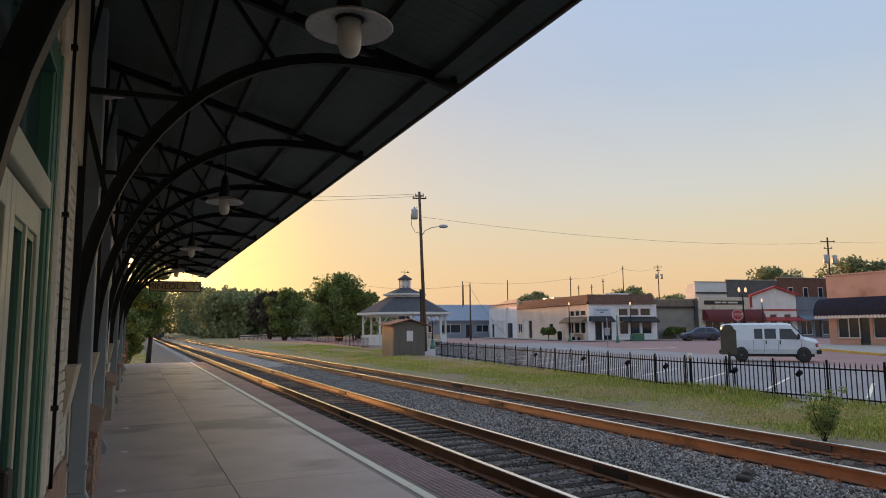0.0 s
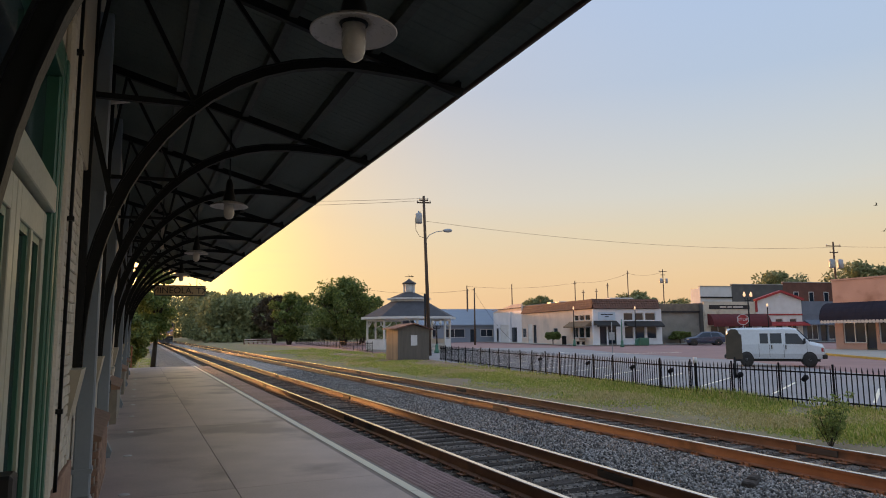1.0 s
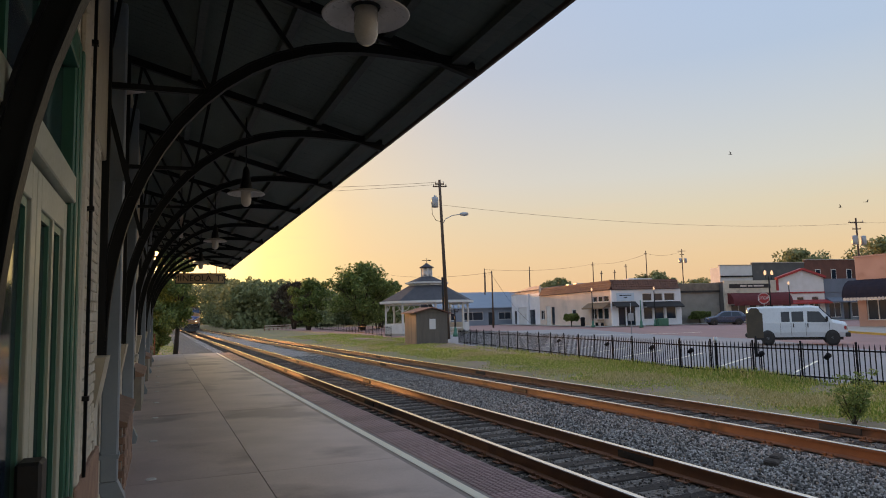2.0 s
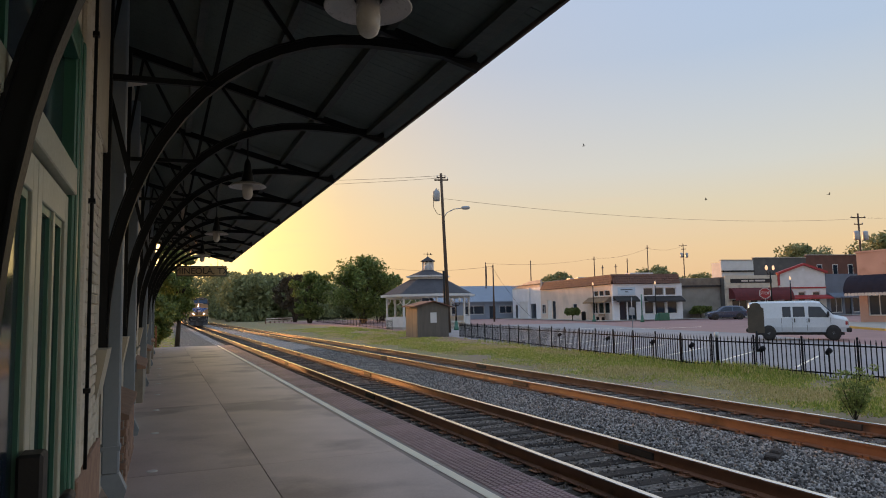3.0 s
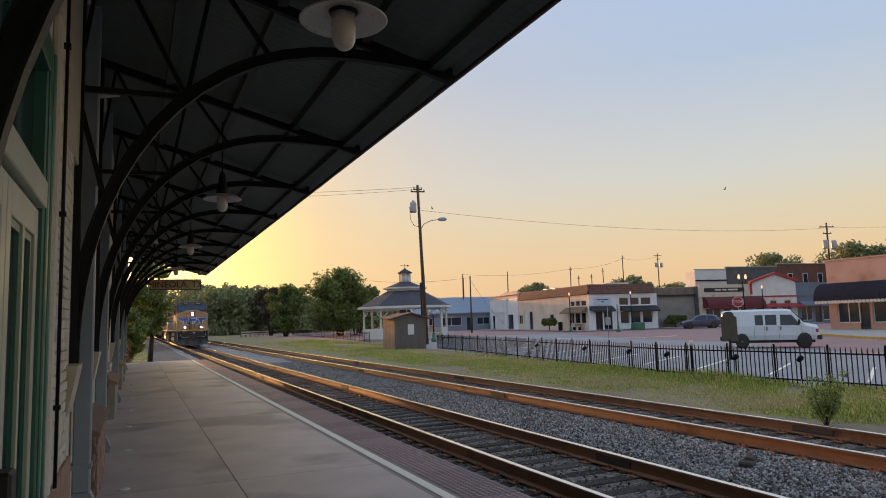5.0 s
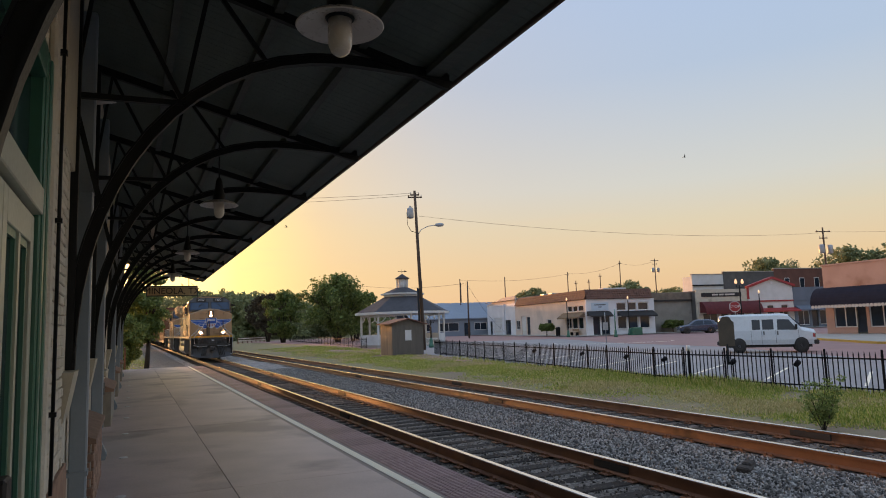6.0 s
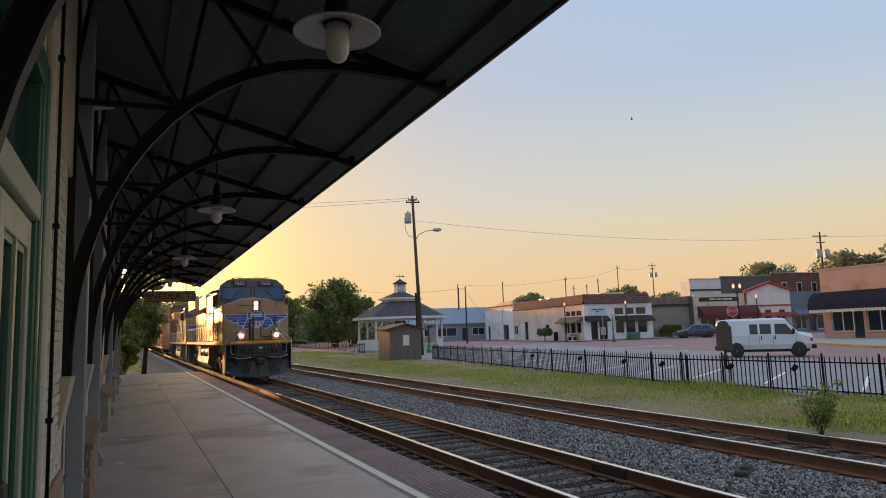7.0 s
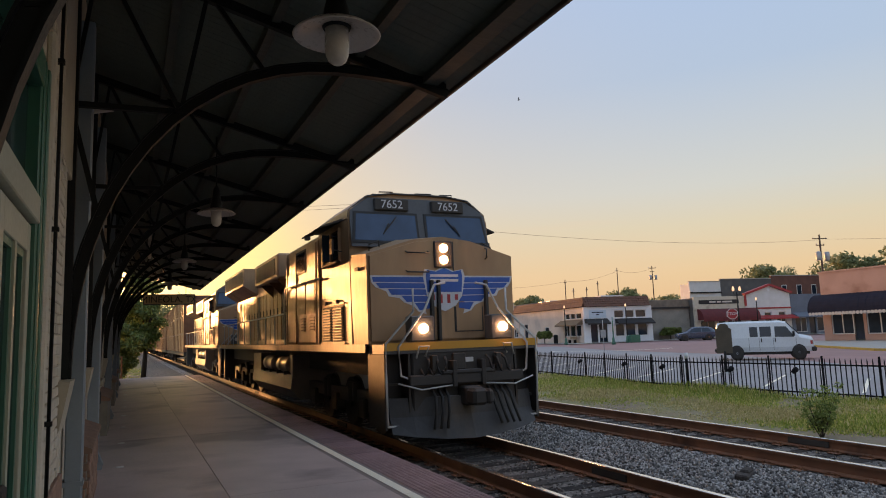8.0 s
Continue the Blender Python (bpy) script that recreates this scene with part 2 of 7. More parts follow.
# warm wood; on the shed's side boards it holds the sunlight as colour
M["wood_and_lit_side"] = surf("wood_and_lit_side", (0.33, 0.225, 0.15), (0.22, 0.15, 0.095), 0.75, scale=1.5, fine=14, bump=0.2, stretch=(4, 4, 0.4), vary=0.15)
# the shed's other walls, with their shade put into a greyer colour
M["shed_shaded"] = surf("shed_shaded", (0.16, 0.14, 0.115), (0.11, 0.097, 0.08), 0.8, scale=1.5, fine=14, bump=0.2, stretch=(4, 4, 0.4))
M["pole_wood"] = surf("pole_wood", (0.12, 0.08, 0.055), (0.065, 0.045, 0.033), 0.9, scale=2, fine=14, bump=0.5, depth=0.02, stretch=(4, 4, 0.2))
M["galv"] = surf("galv", (0.4, 0.42, 0.44), (0.3, 0.31, 0.33), 0.45, 0.6, scale=3, fine=20, bump=0.05)
M["bark"] = surf("bark", (0.075, 0.055, 0.04), (0.04, 0.03, 0.022), 0.95, scale=4, fine=20, bump=0.7, depth=0.04, stretch=(2, 2, 0.4))
M["orange_stucco"] = surf("orange_stucco", (0.56, 0.34, 0.265), (0.47, 0.28, 0.215), 0.85, scale=0.8, fine=18, bump=0.3, stain=(0.33, 0.17, 0.12), stain_at=0.6)
M["awning_blue"] = surf("awning_blue", (0.018, 0.024, 0.042), (0.012, 0.0162, 0.03), 0.75, scale=2, fine=30, spec=0.1)
M["awning_red"] = surf("awning_red", (0.14, 0.018, 0.02), (0.09, 0.012, 0.015), 0.75, scale=2, fine=30)
M["awning_black"] = surf("awning_black", (0.018, 0.018, 0.02), (0.03, 0.028, 0.026), 0.75, scale=2, fine=30)
M["awning_brown"] = surf("awning_brown", (0.22, 0.15, 0.09), (0.15, 0.1, 0.065), 0.75, scale=2, fine=30)
M["red_paint"] = surf("red_paint", (0.42, 0.035, 0.035), (0.3, 0.025, 0.028), 0.5, scale=3, fine=30)
M["old_wall"] = surf("old_wall", (0.30, 0.29, 0.26), (0.19, 0.185, 0.165), 0.9, scale=0.7, fine=9, bump=0.6, depth=0.03, stain=(0.14, 0.135, 0.125), stain_at=0.52)
M["shingle_old"] = surf("shingle_old", (0.23, 0.185, 0.14), (0.12, 0.098, 0.08), 0.9, scale=1.5, fine=8, bump=0.8, depth=0.05)
M["grey_block"] = surf("grey_block", (0.13, 0.125, 0.12), (0.09, 0.088, 0.085), 0.9, scale=0.8, fine=12, stain=(0.17, 0.16, 0.14))
M["red_brick"] = surf("red_brick", (0.19, 0.085, 0.06), (0.12, 0.055, 0.042), 0.9, scale=0.9, fine=14, bump=0.3)
M["blue_wall"] = surf("blue_wall", (0.155, 0.19, 0.24), (0.11, 0.14, 0.18), 0.7, scale=1, fine=16)
M["metal_blue"] = surf("metal_blue", (0.27, 0.33, 0.40), (0.21, 0.26, 0.32), 0.5, 0.2, scale=0.5, fine=12, stretch=(1, 6, 1))
M["sign_tan"] = surf("sign_tan", (0.62, 0.46, 0.26), (0.5, 0.37, 0.2), 0.6, scale=4, fine=30)
M["loco_yellow"] = surf("loco_yellow", (0.47, 0.285, 0.145), (0.355, 0.205, 0.11), 0.45, scale=1.6, fine=9, bump=0.12, depth=0.02, stain=(0.24, 0.14, 0.075), stain_at=0.57, stretch=(1, 1, 0.3), spec=0.4)
M["loco_grey"] = surf("loco_grey", (0.0868, 0.091, 0.0959), (0.0546, 0.0564, 0.0592), 0.5, scale=1.2, fine=24, bump=0.08, stain=(0.0455, 0.0382, 0.0328))
M["loco_black"] = surf("loco_black", (0.04, 0.039, 0.038), (0.07, 0.063, 0.056), 0.62, scale=1.5, fine=24, bump=0.2, stain=(0.09, 0.07, 0.055), spec=0.25)
M["loco_stripe"] = surf("loco_stripe", (0.62, 0.30, 0.03), (0.5, 0.24, 0.03), 0.4, scale=2, fine=24)
M["wing_blue"] = surf("wing_blue", (0.008, 0.10, 0.42), (0.007, 0.075, 0.33), 0.4, scale=3, fine=24)
M["wing_white"] = surf("wing_white", (0.62, 0.64, 0.67), (0.5, 0.51, 0.53), 0.45, scale=3, fine=24)
M["handrail"] = surf("handrail", (0.55, 0.55, 0.53), (0.42, 0.42, 0.4), 0.45, scale=4, fine=24)
M["van_white"] = surf("van_white", (0.694, 0.739, 0.762), (0.605, 0.644, 0.661), 0.28, scale=0.8, fine=10, bump=0.02, coat=0.4, stain=(0.504, 0.515, 0.504), stain_at=0.66)
M["car_blue"] = surf("car_blue", (0.05, 0.075, 0.12), (0.04, 0.06, 0.1), 0.25, 0.0, scale=0.8, fine=10, bump=0.0, coat=0.8)
M["chrome"] = surf("chrome", (0.55, 0.55, 0.55), (0.42, 0.42, 0.42), 0.2, 1.0, scale=3, fine=20, bump=0.02)
M["plow_grey"] = surf("plow_grey", (0.055, 0.056, 0.058), (0.03, 0.03, 0.031), 0.55, scale=2.2, fine=26, bump=0.15, stain=(0.095, 0.078, 0.062), stain_at=0.56, stretch=(1, 1, 0.4))
M["tank_grey"] = surf("tank_grey", (0.22, 0.2, 0.18), (0.15, 0.135, 0.12), 0.38, scale=1.2, fine=24, bump=0.08, stain=(0.09, 0.075, 0.06), stain_at=0.57)
M["headlamp"] = glow("headlamp", (1.0, 0.52, 0.22), 26.0)
M["street_bulb"] = glow("street_bulb", (1.0, 0.66, 0.36), 0.45)
M["car_tan"] = surf("car_tan", (0.42, 0.25, 0.12), (0.33, 0.19, 0.09), 0.75, scale=0.6, fine=10, bump=0.05, stain=(0.27, 0.16, 0.085))
M["bronze"] = surf("bronze", (0.11, 0.085, 0.055), (0.07, 0.056, 0.04), 0.6, 0.2, scale=3, fine=24, bump=0.2)

# ---- mesh helpers ----
def box(bm, x0, x1, y0, y1, z0, z1, bevel=0.0):
    vs = [bm.verts.new(p) for p in ((x0, y0, z0), (x1, y0, z0), (x1, y1, z0), (x0, y1, z0), (x0, y0, z1), (x1, y0, z1), (x1, y1, z1), (x0, y1, z1))]
    fs = [bm.faces.new([vs[i] for i in f]) for f in ((3, 2, 1, 0), (4, 5, 6, 7), (0, 1, 5, 4), (1, 2, 6, 5), (2, 3, 7, 6), (3, 0, 4, 7))]
    if bevel:
        es = {e for f in fs for e in f.edges}
        bmesh.ops.bevel(bm, geom=list(es), offset=bevel, segments=1, affect="EDGES")
    return bm


def bar(bm, a, b, w, h=None, up=(0, 0, 1)):
    """A rectangular bar from a to b."""
    a, b, h = Vector(a), Vector(b), h or w
    d = (b - a).normalized()
    s = d.cross(Vector(up))
    s = s.normalized() if s.length > 1e-4 else Vector((1, 0, 0))
    u = s.cross(d)
    vs = [bm.verts.new(p + s * i * w / 2 + u * j * h / 2) for p in (a, b) for i, j in ((-1, -1), (1, -1), (1, 1), (-1, 1))]
    for f in ((3, 2, 1, 0), (4, 5, 6, 7), (0, 1, 5, 4), (1, 2, 6, 5), (2, 3, 7, 6), (3, 0, 4, 7)):
        bm.faces.new([vs[i] for i in f])
    return bm


def rod(bm, a, b, r, r2=None, seg=10, caps=True):
    a, b = Vector(a), Vector(b)
    r2 = r if r2 is None else r2
    d = (b - a).normalized()
    s = d.cross(Vector((0, 0, 1)) if abs(d.z) < 0.9 else Vector((1, 0, 0))).normalized()
    u = s.cross(d)
    rings = [[bm.verts.new(p + (s * math.cos(k * math.tau / seg) + u * math.sin(k * math.tau / seg)) * q) for k in range(seg)] for p, q in ((a, r), (b, r2))]
    for k in range(seg):
        f = bm.faces.new((rings[0][k], rings[0][(k + 1) % seg], rings[1][(k + 1) % seg], rings[1][k]))
        f.smooth = seg > 6
    if caps:
        bm.faces.new(rings[0][::-1])
        bm.faces.new(rings[1])
    return bm


def lathe(bm, rows, seg=20, at=(0, 0, 0)):
    """A turned shape about z from rows of (radius, height)."""
    rings = [[bm.verts.new((at[0] + r * math.cos(k * math.tau / seg), at[1] + r * math.sin(k * math.tau / seg), at[2] + z)) for k in range(seg)] for r, z in rows]
    for a, b in zip(rings, rings[1:]):
        for k in range(seg):
            bm.faces.new((a[k], a[(k + 1) % seg], b[(k + 1) % seg], b[k])).smooth = True
    bm.faces.new(rings[0][::-1])
    bm.faces.new(rings[-1])
    return bm


def sweep(bm, path, w, h, up=(0, 1, 0)):
    """A rectangular section carried along a path; up is the side across which w is measured."""
    rings = []
    n = len(path)
    for i, p in enumerate(path):
        d = (Vector(path[min(i + 1, n - 1)]) - Vector(path[max(i - 1, 0)])).normalized()
        s = Vector(up)
        u = d.cross(s).normalized()
        rings.append([bm.verts.new(Vector(p) + s * a * w / 2 + u * b * h / 2) for a, b in ((-1, -1), (1, -1), (1, 1), (-1, 1))])
    for a, b in zip(rings, rings[1:]):
        for k in range(4):
            bm.faces.new((a[k], a[(k + 1) % 4], b[(k + 1) % 4], b[k]))
    bm.faces.new(rings[0][::-1])
    bm.faces.new(rings[-1])
    return bm


def tube(bm, path, r, seg=8):
    rings, n = [], len(path)
    for i, p in enumerate(path):
        d = (Vector(path[min(i + 1, n - 1)]) - Vector(path[max(i - 1, 0)])).normalized()
        s = d.cross(Vector((0.31, 0.17, 0.93))).normalized()
        u = s.cross(d)
        rings.append([bm.verts.new(Vector(p) + (s * math.cos(k * math.tau / seg) + u * math.sin(k * math.tau / seg)) * r) for k in range(seg)])
    for a, b in zip(rings, rings[1:]):
        for k in range(seg):
            bm.faces.new((a[k], a[(k + 1) % seg], b[(k + 1) % seg], b[k])).smooth = True
    bm.faces.new(rings[0][::-1])
    bm.faces.new(rings[-1])
    return bm


def prism(bm, outline, axis, a, b):
    """An outline of 2D points drawn out along axis from a to b (x: points are y, z; y: x, z; z: x, y)."""
    put = {"x": lambda p, t: (t, p[0], p[1]), "y": lambda p, t: (p[0], t, p[1]), "z": lambda p, t: (p[0], p[1], t)}[axis]
    A, B = [bm.verts.new(put(p, a)) for p in outline], [bm.verts.new(put(p, b)) for p in outline]
    n = len(outline)
    bm.faces.new(A[::-1])
    bm.faces.new(B)
    for k in range(n):
        bm.faces.new((A[k], A[(k + 1) % n], B[(k + 1) % n], B[k]))
    return bm


def mesh_of(bm, name, material):
    bmesh.ops.recalc_face_normals(bm, faces=bm.faces)
    me = bpy.data.meshes.new(name)
    bm.to_mesh(me)
    bm.free()
    me.materials.append(material)
    return me


def part(name, bm, material, parent=None, label="", at=None):
    """Links a bmesh as one mesh object under a thing or a part."""
    ob = new(name, mesh_of(bm, name, material))
    ob.parent = parent
    if at is not None:
        ob.matrix_basis = at
    return tagged(ob, label)


def piece(name, me, parent, at):
    """One more object on a shared mesh."""
    ob = new(name, me)
    ob.parent = parent
    ob.matrix_basis = at
    return ob


def thing(name, label, category, at=None, group="", kind=""):
    ob = new(name)
    ob.empty_display_size = 0.2
    if at is not None:
        ob.matrix_basis = at
    return tagged(ob, label, category, group, kind)


def B(*a, **k):
    return box(bmesh.new(), *a, **k)


def writing(name, text, size, material, parent, at, depth=0.004):
    """Raised letters from the built-in font, as a mesh."""
    cu = bpy.data.curves.new(name, "FONT")
    cu.body, cu.size, cu.extrude, cu.align_x, cu.align_y = text, size, depth, "CENTER", "CENTER"
    tmp = bpy.data.objects.new(name, cu)
    scene.collection.objects.link(tmp)
    dg = bpy.context.evaluated_depsgraph_get()
    me = bpy.data.meshes.new_from_object(tmp.evaluated_get(dg))
    bpy.data.objects.remove(tmp)
    me.materials.clear()
    me.materials.append(material)
    ob = new(name, me)
    ob.parent = parent
    ob.matrix_basis = at
    return ob

# ---- the ground, the platform and the two lines ----
RAIL_1, RAIL_2 = -0.312, -0.267        # tops of the rails
TRACK_1, TRACK_2 = 5.372, 9.43         # centre lines
P_SHOULDER = 37.3                      # the gravel begins where the platform ends
LOT = -0.25                            # the car park and the streets


def ground_z(x, y):
    if x < 10.9:
        return -0.62
    if x < 14.6:
        f = (x - 10.9) / 3.7
        return -0.50 + 0.22 * f * f * (3 - 2 * f) + 0.05 * noise.noise((x * 0.5, y * 0.35, 0))
    return LOT - 0.03


def build_ground():
    bm = bmesh.new()
    xs = [-3000, -600, -120, -40, -12, -2, 3.3] + [10.9 + 0.3 * k for k in range(14)] + [16, 20, 40, 80, 200, 700, 3000]
    ys = [-3000, -600, -100, -30] + [-8 + 0.5 * k for k in range(100)] + [42 + 4 * k for k in range(60)] + [400, 800, 3000]
    grid = [[bm.verts.new((x, y, ground_z(x, y))) for x in xs] for y in ys]
    for a, b in zip(grid, grid[1:]):
        for k in range(len(xs) - 1):
            bm.faces.new((a[k], a[k + 1], b[k + 1], b[k])).smooth = True
    tagged(part("ground", bm, M["soil"]), "dry soil and thin grass beside the railway line", "ground", kind="structure")


build_ground()

ballast = bmesh.new()
bx = [3.3, 3.45, 4.0, 4.6, 5.37, 6.13, 6.8, 7.3, 7.8, 8.2, 8.68, 9.43, 10.18, 10.7, 11.1, 11.5]
bz = [-0.60, -0.60, -0.56, -0.528, -0.532, -0.528, -0.50, -0.455, -0.455, -0.47, -0.478, -0.482, -0.478, -0.465, -0.49, -0.60]
by = [-12 + 0.4 * k for k in range(150)] + [48 + 3 * k for k in range(60)] + [240, 320, 480, 900]
grid = [[ballast.verts.new((x, y, z + 0.022 * noise.noise((x * 1.7, y * 1.7, 3)))) for x, z in zip(bx, bz)] for y in by]
for a, b in zip(grid, grid[1:]):
    for k in range(len(bx) - 1):
        f = ballast.faces.new((a[k], a[k + 1], b[k + 1], b[k]))
        f.smooth, f.material_index = True, int(bx[k] in (4.0, 4.6, 5.37, 6.13, 8.68, 9.43))
bed = part("ballast_bed", ballast, M["ballast"])
bed.data.materials.append(M["dirt_gravel"])
tagged(bed, "grey crushed-stone ballast under two railway tracks", "ballast", kind="structure")

shoulder = prism(bmesh.new(), [(0.9, P_SHOULDER), (3.4, P_SHOULDER), (3.4, 300), (2.6, 300)], "z", -0.66, -0.55)
tagged(part("ballast_shoulder", shoulder, M["dirt_gravel"]), "gravel shoulder past the platform's end", "ballast", kind="structure")


def build_stones(name, count, seed, spans, low, high, mat, label):
    """Loose stones over the bed, near the camera."""
    rnd = random.Random(seed)
    verts, faces = [], []
    ico = bmesh.new()
    bmesh.ops.create_icosphere(ico, subdivisions=1, radius=1)
    base = [v.co.copy() for v in ico.verts]
    tris = [[v.index for v in f.verts] for f in ico.faces]
    ico.free()
    for i in range(count):
        y = 3.0 + 36 * rnd.random() ** 1.9
        x = rnd.uniform(*spans[i % len(spans)])
        z = float(np.interp(x, bx, bz)) + 0.012
        s = low + (high - low) * rnd.random() ** 1.6
        turn = Euler((rnd.random() * 6, rnd.random() * 6, rnd.random() * 6)).to_matrix()
        k = len(verts)
        sc = Vector((s * rnd.uniform(0.8, 1.6), s, s * rnd.uniform(0.45, 0.9)))
        for c in base:
            q = turn @ Vector([c[j] * sc[j] * rnd.uniform(0.75, 1.25) for j in range(3)])
            verts.append((x + q.x, y + q.y, z + q.z))
        faces += [[k + a for a in t] for t in tris]
    me = bpy.data.meshes.new(name)
    me.from_pydata(verts, [], faces)
    me.materials.append(M[mat])
    tagged(new(name, me), label, "gravel", kind="stuff")


def island_surface(name, stops, rough=0.8, fine=30.0, bump=0.3, translucent=0.0):
    """A surface whose colour changes from one small piece to the next."""
    m = bpy.data.materials.new(name)
    m.use_nodes = True
    n, l = m.node_tree.nodes, m.node_tree.links
    b = n["Principled BSDF"]
    geo, ramp = n.new("ShaderNodeNewGeometry"), n.new("ShaderNodeValToRGB")
    l.new(geo.outputs["Random Per Island"], ramp.inputs[0])
    els = ramp.color_ramp.elements
    while len(els) < len(stops):
        els.new(0.5)
    for e, (pos, c) in zip(els, stops):
        e.position, e.color = pos, (*c, 1)
    l.new(ramp.outputs[0], b.inputs["Base Color"])
    b.inputs["Roughness"].default_value = rough
    if bump:
        t, bp = n.new("ShaderNodeTexNoise"), n.new("ShaderNodeBump")
        t.inputs["Scale"].default_value, bp.inputs["Strength"].default_value = fine, bump
        l.new(t.outputs["Fac"], bp.inputs["Height"])
        l.new(bp.outputs["Normal"], b.inputs["Normal"])
    if translucent:
        tr, mx = n.new("ShaderNodeBsdfTranslucent"), n.new("ShaderNodeMixShader")
        l.new(ramp.outputs[0], tr.inputs["Color"])
        mx.inputs[0].default_value = translucent
        l.new(b.outputs[0], mx.inputs[1])
        l.new(tr.outputs[0], mx.inputs[2])
        l.new(mx.outputs[0], n["Material Output"].inputs["Surface"])
    return m


M["stone_island"] = island_surface("stone_island", [(0, (0.035, 0.033, 0.031)), (0.5, (0.18, 0.168, 0.155)), (0.88, (0.54, 0.51, 0.47)), (1, (0.27, 0.18, 0.12))])
M["grass"] = island_surface("grass", [(0, (0.19, 0.27, 0.045)), (0.45, (0.36, 0.41, 0.07)), (0.78, (0.58, 0.52, 0.15)), (1, (0.72, 0.55, 0.29))], 0.7, bump=0, translucent=0.2)
M["grass_dry"] = island_surface("grass_dry", [(0, (0.34, 0.33, 0.10)), (0.4, (0.52, 0.43, 0.18)), (1, (0.68, 0.55, 0.30))], 0.75, bump=0, translucent=0.15)
M["leaf"] = island_surface("leaf", [(0, (0.07, 0.11, 0.028)), (0.5, (0.14, 0.20, 0.05)), (1, (0.25, 0.30, 0.085))], 0.55, bump=0, translucent=0.35)
M["leaf_shrub"] = island_surface("leaf_shrub", [(0, (0.12, 0.18, 0.045)), (0.5, (0.22, 0.29, 0.075)), (1, (0.36, 0.40, 0.13))], 0.55, bump=0, translucent=0.4)
# distant foliage: the haze is put into this paler leaf colour
M["leaf_far_haze"] = island_surface("leaf_far_haze", [(0, (0.15, 0.18, 0.085)), (0.6, (0.23, 0.26, 0.12)), (1, (0.33, 0.34, 0.16))], 0.7, bump=0, translucent=0.3)
M["leaf_brown"] = island_surface("leaf_brown", [(0, (0.05, 0.04, 0.025)), (0.6, (0.085, 0.065, 0.04)), (1, (0.12, 0.09, 0.05))], 0.7, bump=0, translucent=0.3)
M["stone_oily"] = island_surface("stone_oily", [(0, (0.04, 0.036, 0.033)), (0.6, (0.14, 0.122, 0.106)), (1, (0.32, 0.27, 0.22))])
build_stones("ballast_stones", 66000, 5, ((6.3, 8.5), (6.3, 8.5), (6.3, 8.5), (6.3, 8.5), (3.4, 4.3), (10.3, 11.3)), 0.008, 0.025, "stone_island", "loose angular grey ballast stones beside the rails")
build_stones("oily_stones", 11000, 6, ((4.3, 6.3), (4.3, 6.3), (8.6, 10.2)), 0.007, 0.022, "stone_oily", "small dark oil-stained stones between the ties")


# rails: a foot, a web and a bright worn head
FAR = 426.0
def build_track(name, cx, top, label):
    t = thing(name, label, "railway track", kind="structure")
    for s in (-1, 1):
        x = cx + s * 0.7525
        body = prism(bmesh.new(), [(x - 0.076, top - 0.186), (x + 0.076, top - 0.186), (x + 0.074, top - 0.172), (x + 0.016, top - 0.150), (x + 0.010, top - 0.05),
                                   (x + 0.034, top - 0.044), (x + 0.036, top - 0.013), (x - 0.036, top - 0.013), (x - 0.034, top - 0.044), (x - 0.010, top - 0.05), (x - 0.016, top - 0.150), (x - 0.074, top - 0.172)], "y", -12, FAR)
        rail = part("rail", body, M["rust"], t, "rust-brown steel rail")
        part("rail_head", prism(bmesh.new(), [(x - 0.037, top - 0.014), (x + 0.037, top - 0.014), (x + 0.036, top - 0.004), (x + 0.030, top), (x - 0.030, top), (x - 0.036, top - 0.004)], "y", -12, FAR), M["steel"], rail, "polished running surface")
        joints = (3.6, 15.5, 27.4) if s < 0 else (7.55, 21.0, 33.0)
        for jy in joints:
            part("joint_bar", B(x - 0.034, x + 0.034, jy, jy + 0.75, top - 0.150, top - 0.052, bevel=0.008), M["loco_black"], rail, "dark bolted joint bar")
    tie_z = top - 0.198
    rnd = random.Random(cx)
    ties = []
    for v in range(3):
        bm = B(-1.29, 1.29, -0.115, 0.115, -0.18, 0, bevel=0.012)
        for q in bm.verts:
            q.co.z += 0.012 * noise.noise((q.co.x * 3, q.co.y * 9, v * 5)) 
        ties.append(mesh_of(bm, "tie", M["tie"]))
    plate = B(-0.17, 0.17, -0.095, 0.095, 0, 0.014, bevel=0.004)
    for px, py in ((-0.105, -0.05), (-0.105, 0.055), (0.105, -0.055), (0.105, 0.05)):
        box(plate, px - 0.016, px + 0.016, py - 0.016, py + 0.016, 0.012, 0.05)
    plate = mesh_of(plate, "tie_plate", M["rust"])
    for k in range(190):
        y = -3.0 + 0.52 * k
        w = pose(cx + rnd.uniform(-0.05, 0.05), y + rnd.uniform(-0.03, 0.03), tie_z + rnd.uniform(-0.014, 0.0), 0, 0, rnd.uniform(-1.2, 1.2))
        o = piece("tie", ties[rnd.randrange(3)], t, w)
        if k < 70:
            for s in (-1, 1):
                piece("tie_plate", plate, t, pose(cx + s * 0.7525, y, tie_z - 0.002))
    rest = bmesh.new()
    for k in range(260):
        y = 95.8 + 0.52 * k
        box(rest, cx - 1.29, cx + 1.29, y - 0.115, y + 0.115, tie_z - 0.05, tie_z - 0.008)
    tagged(part("far_ties", rest, M["tie"], t), kind="stuff")
    return t


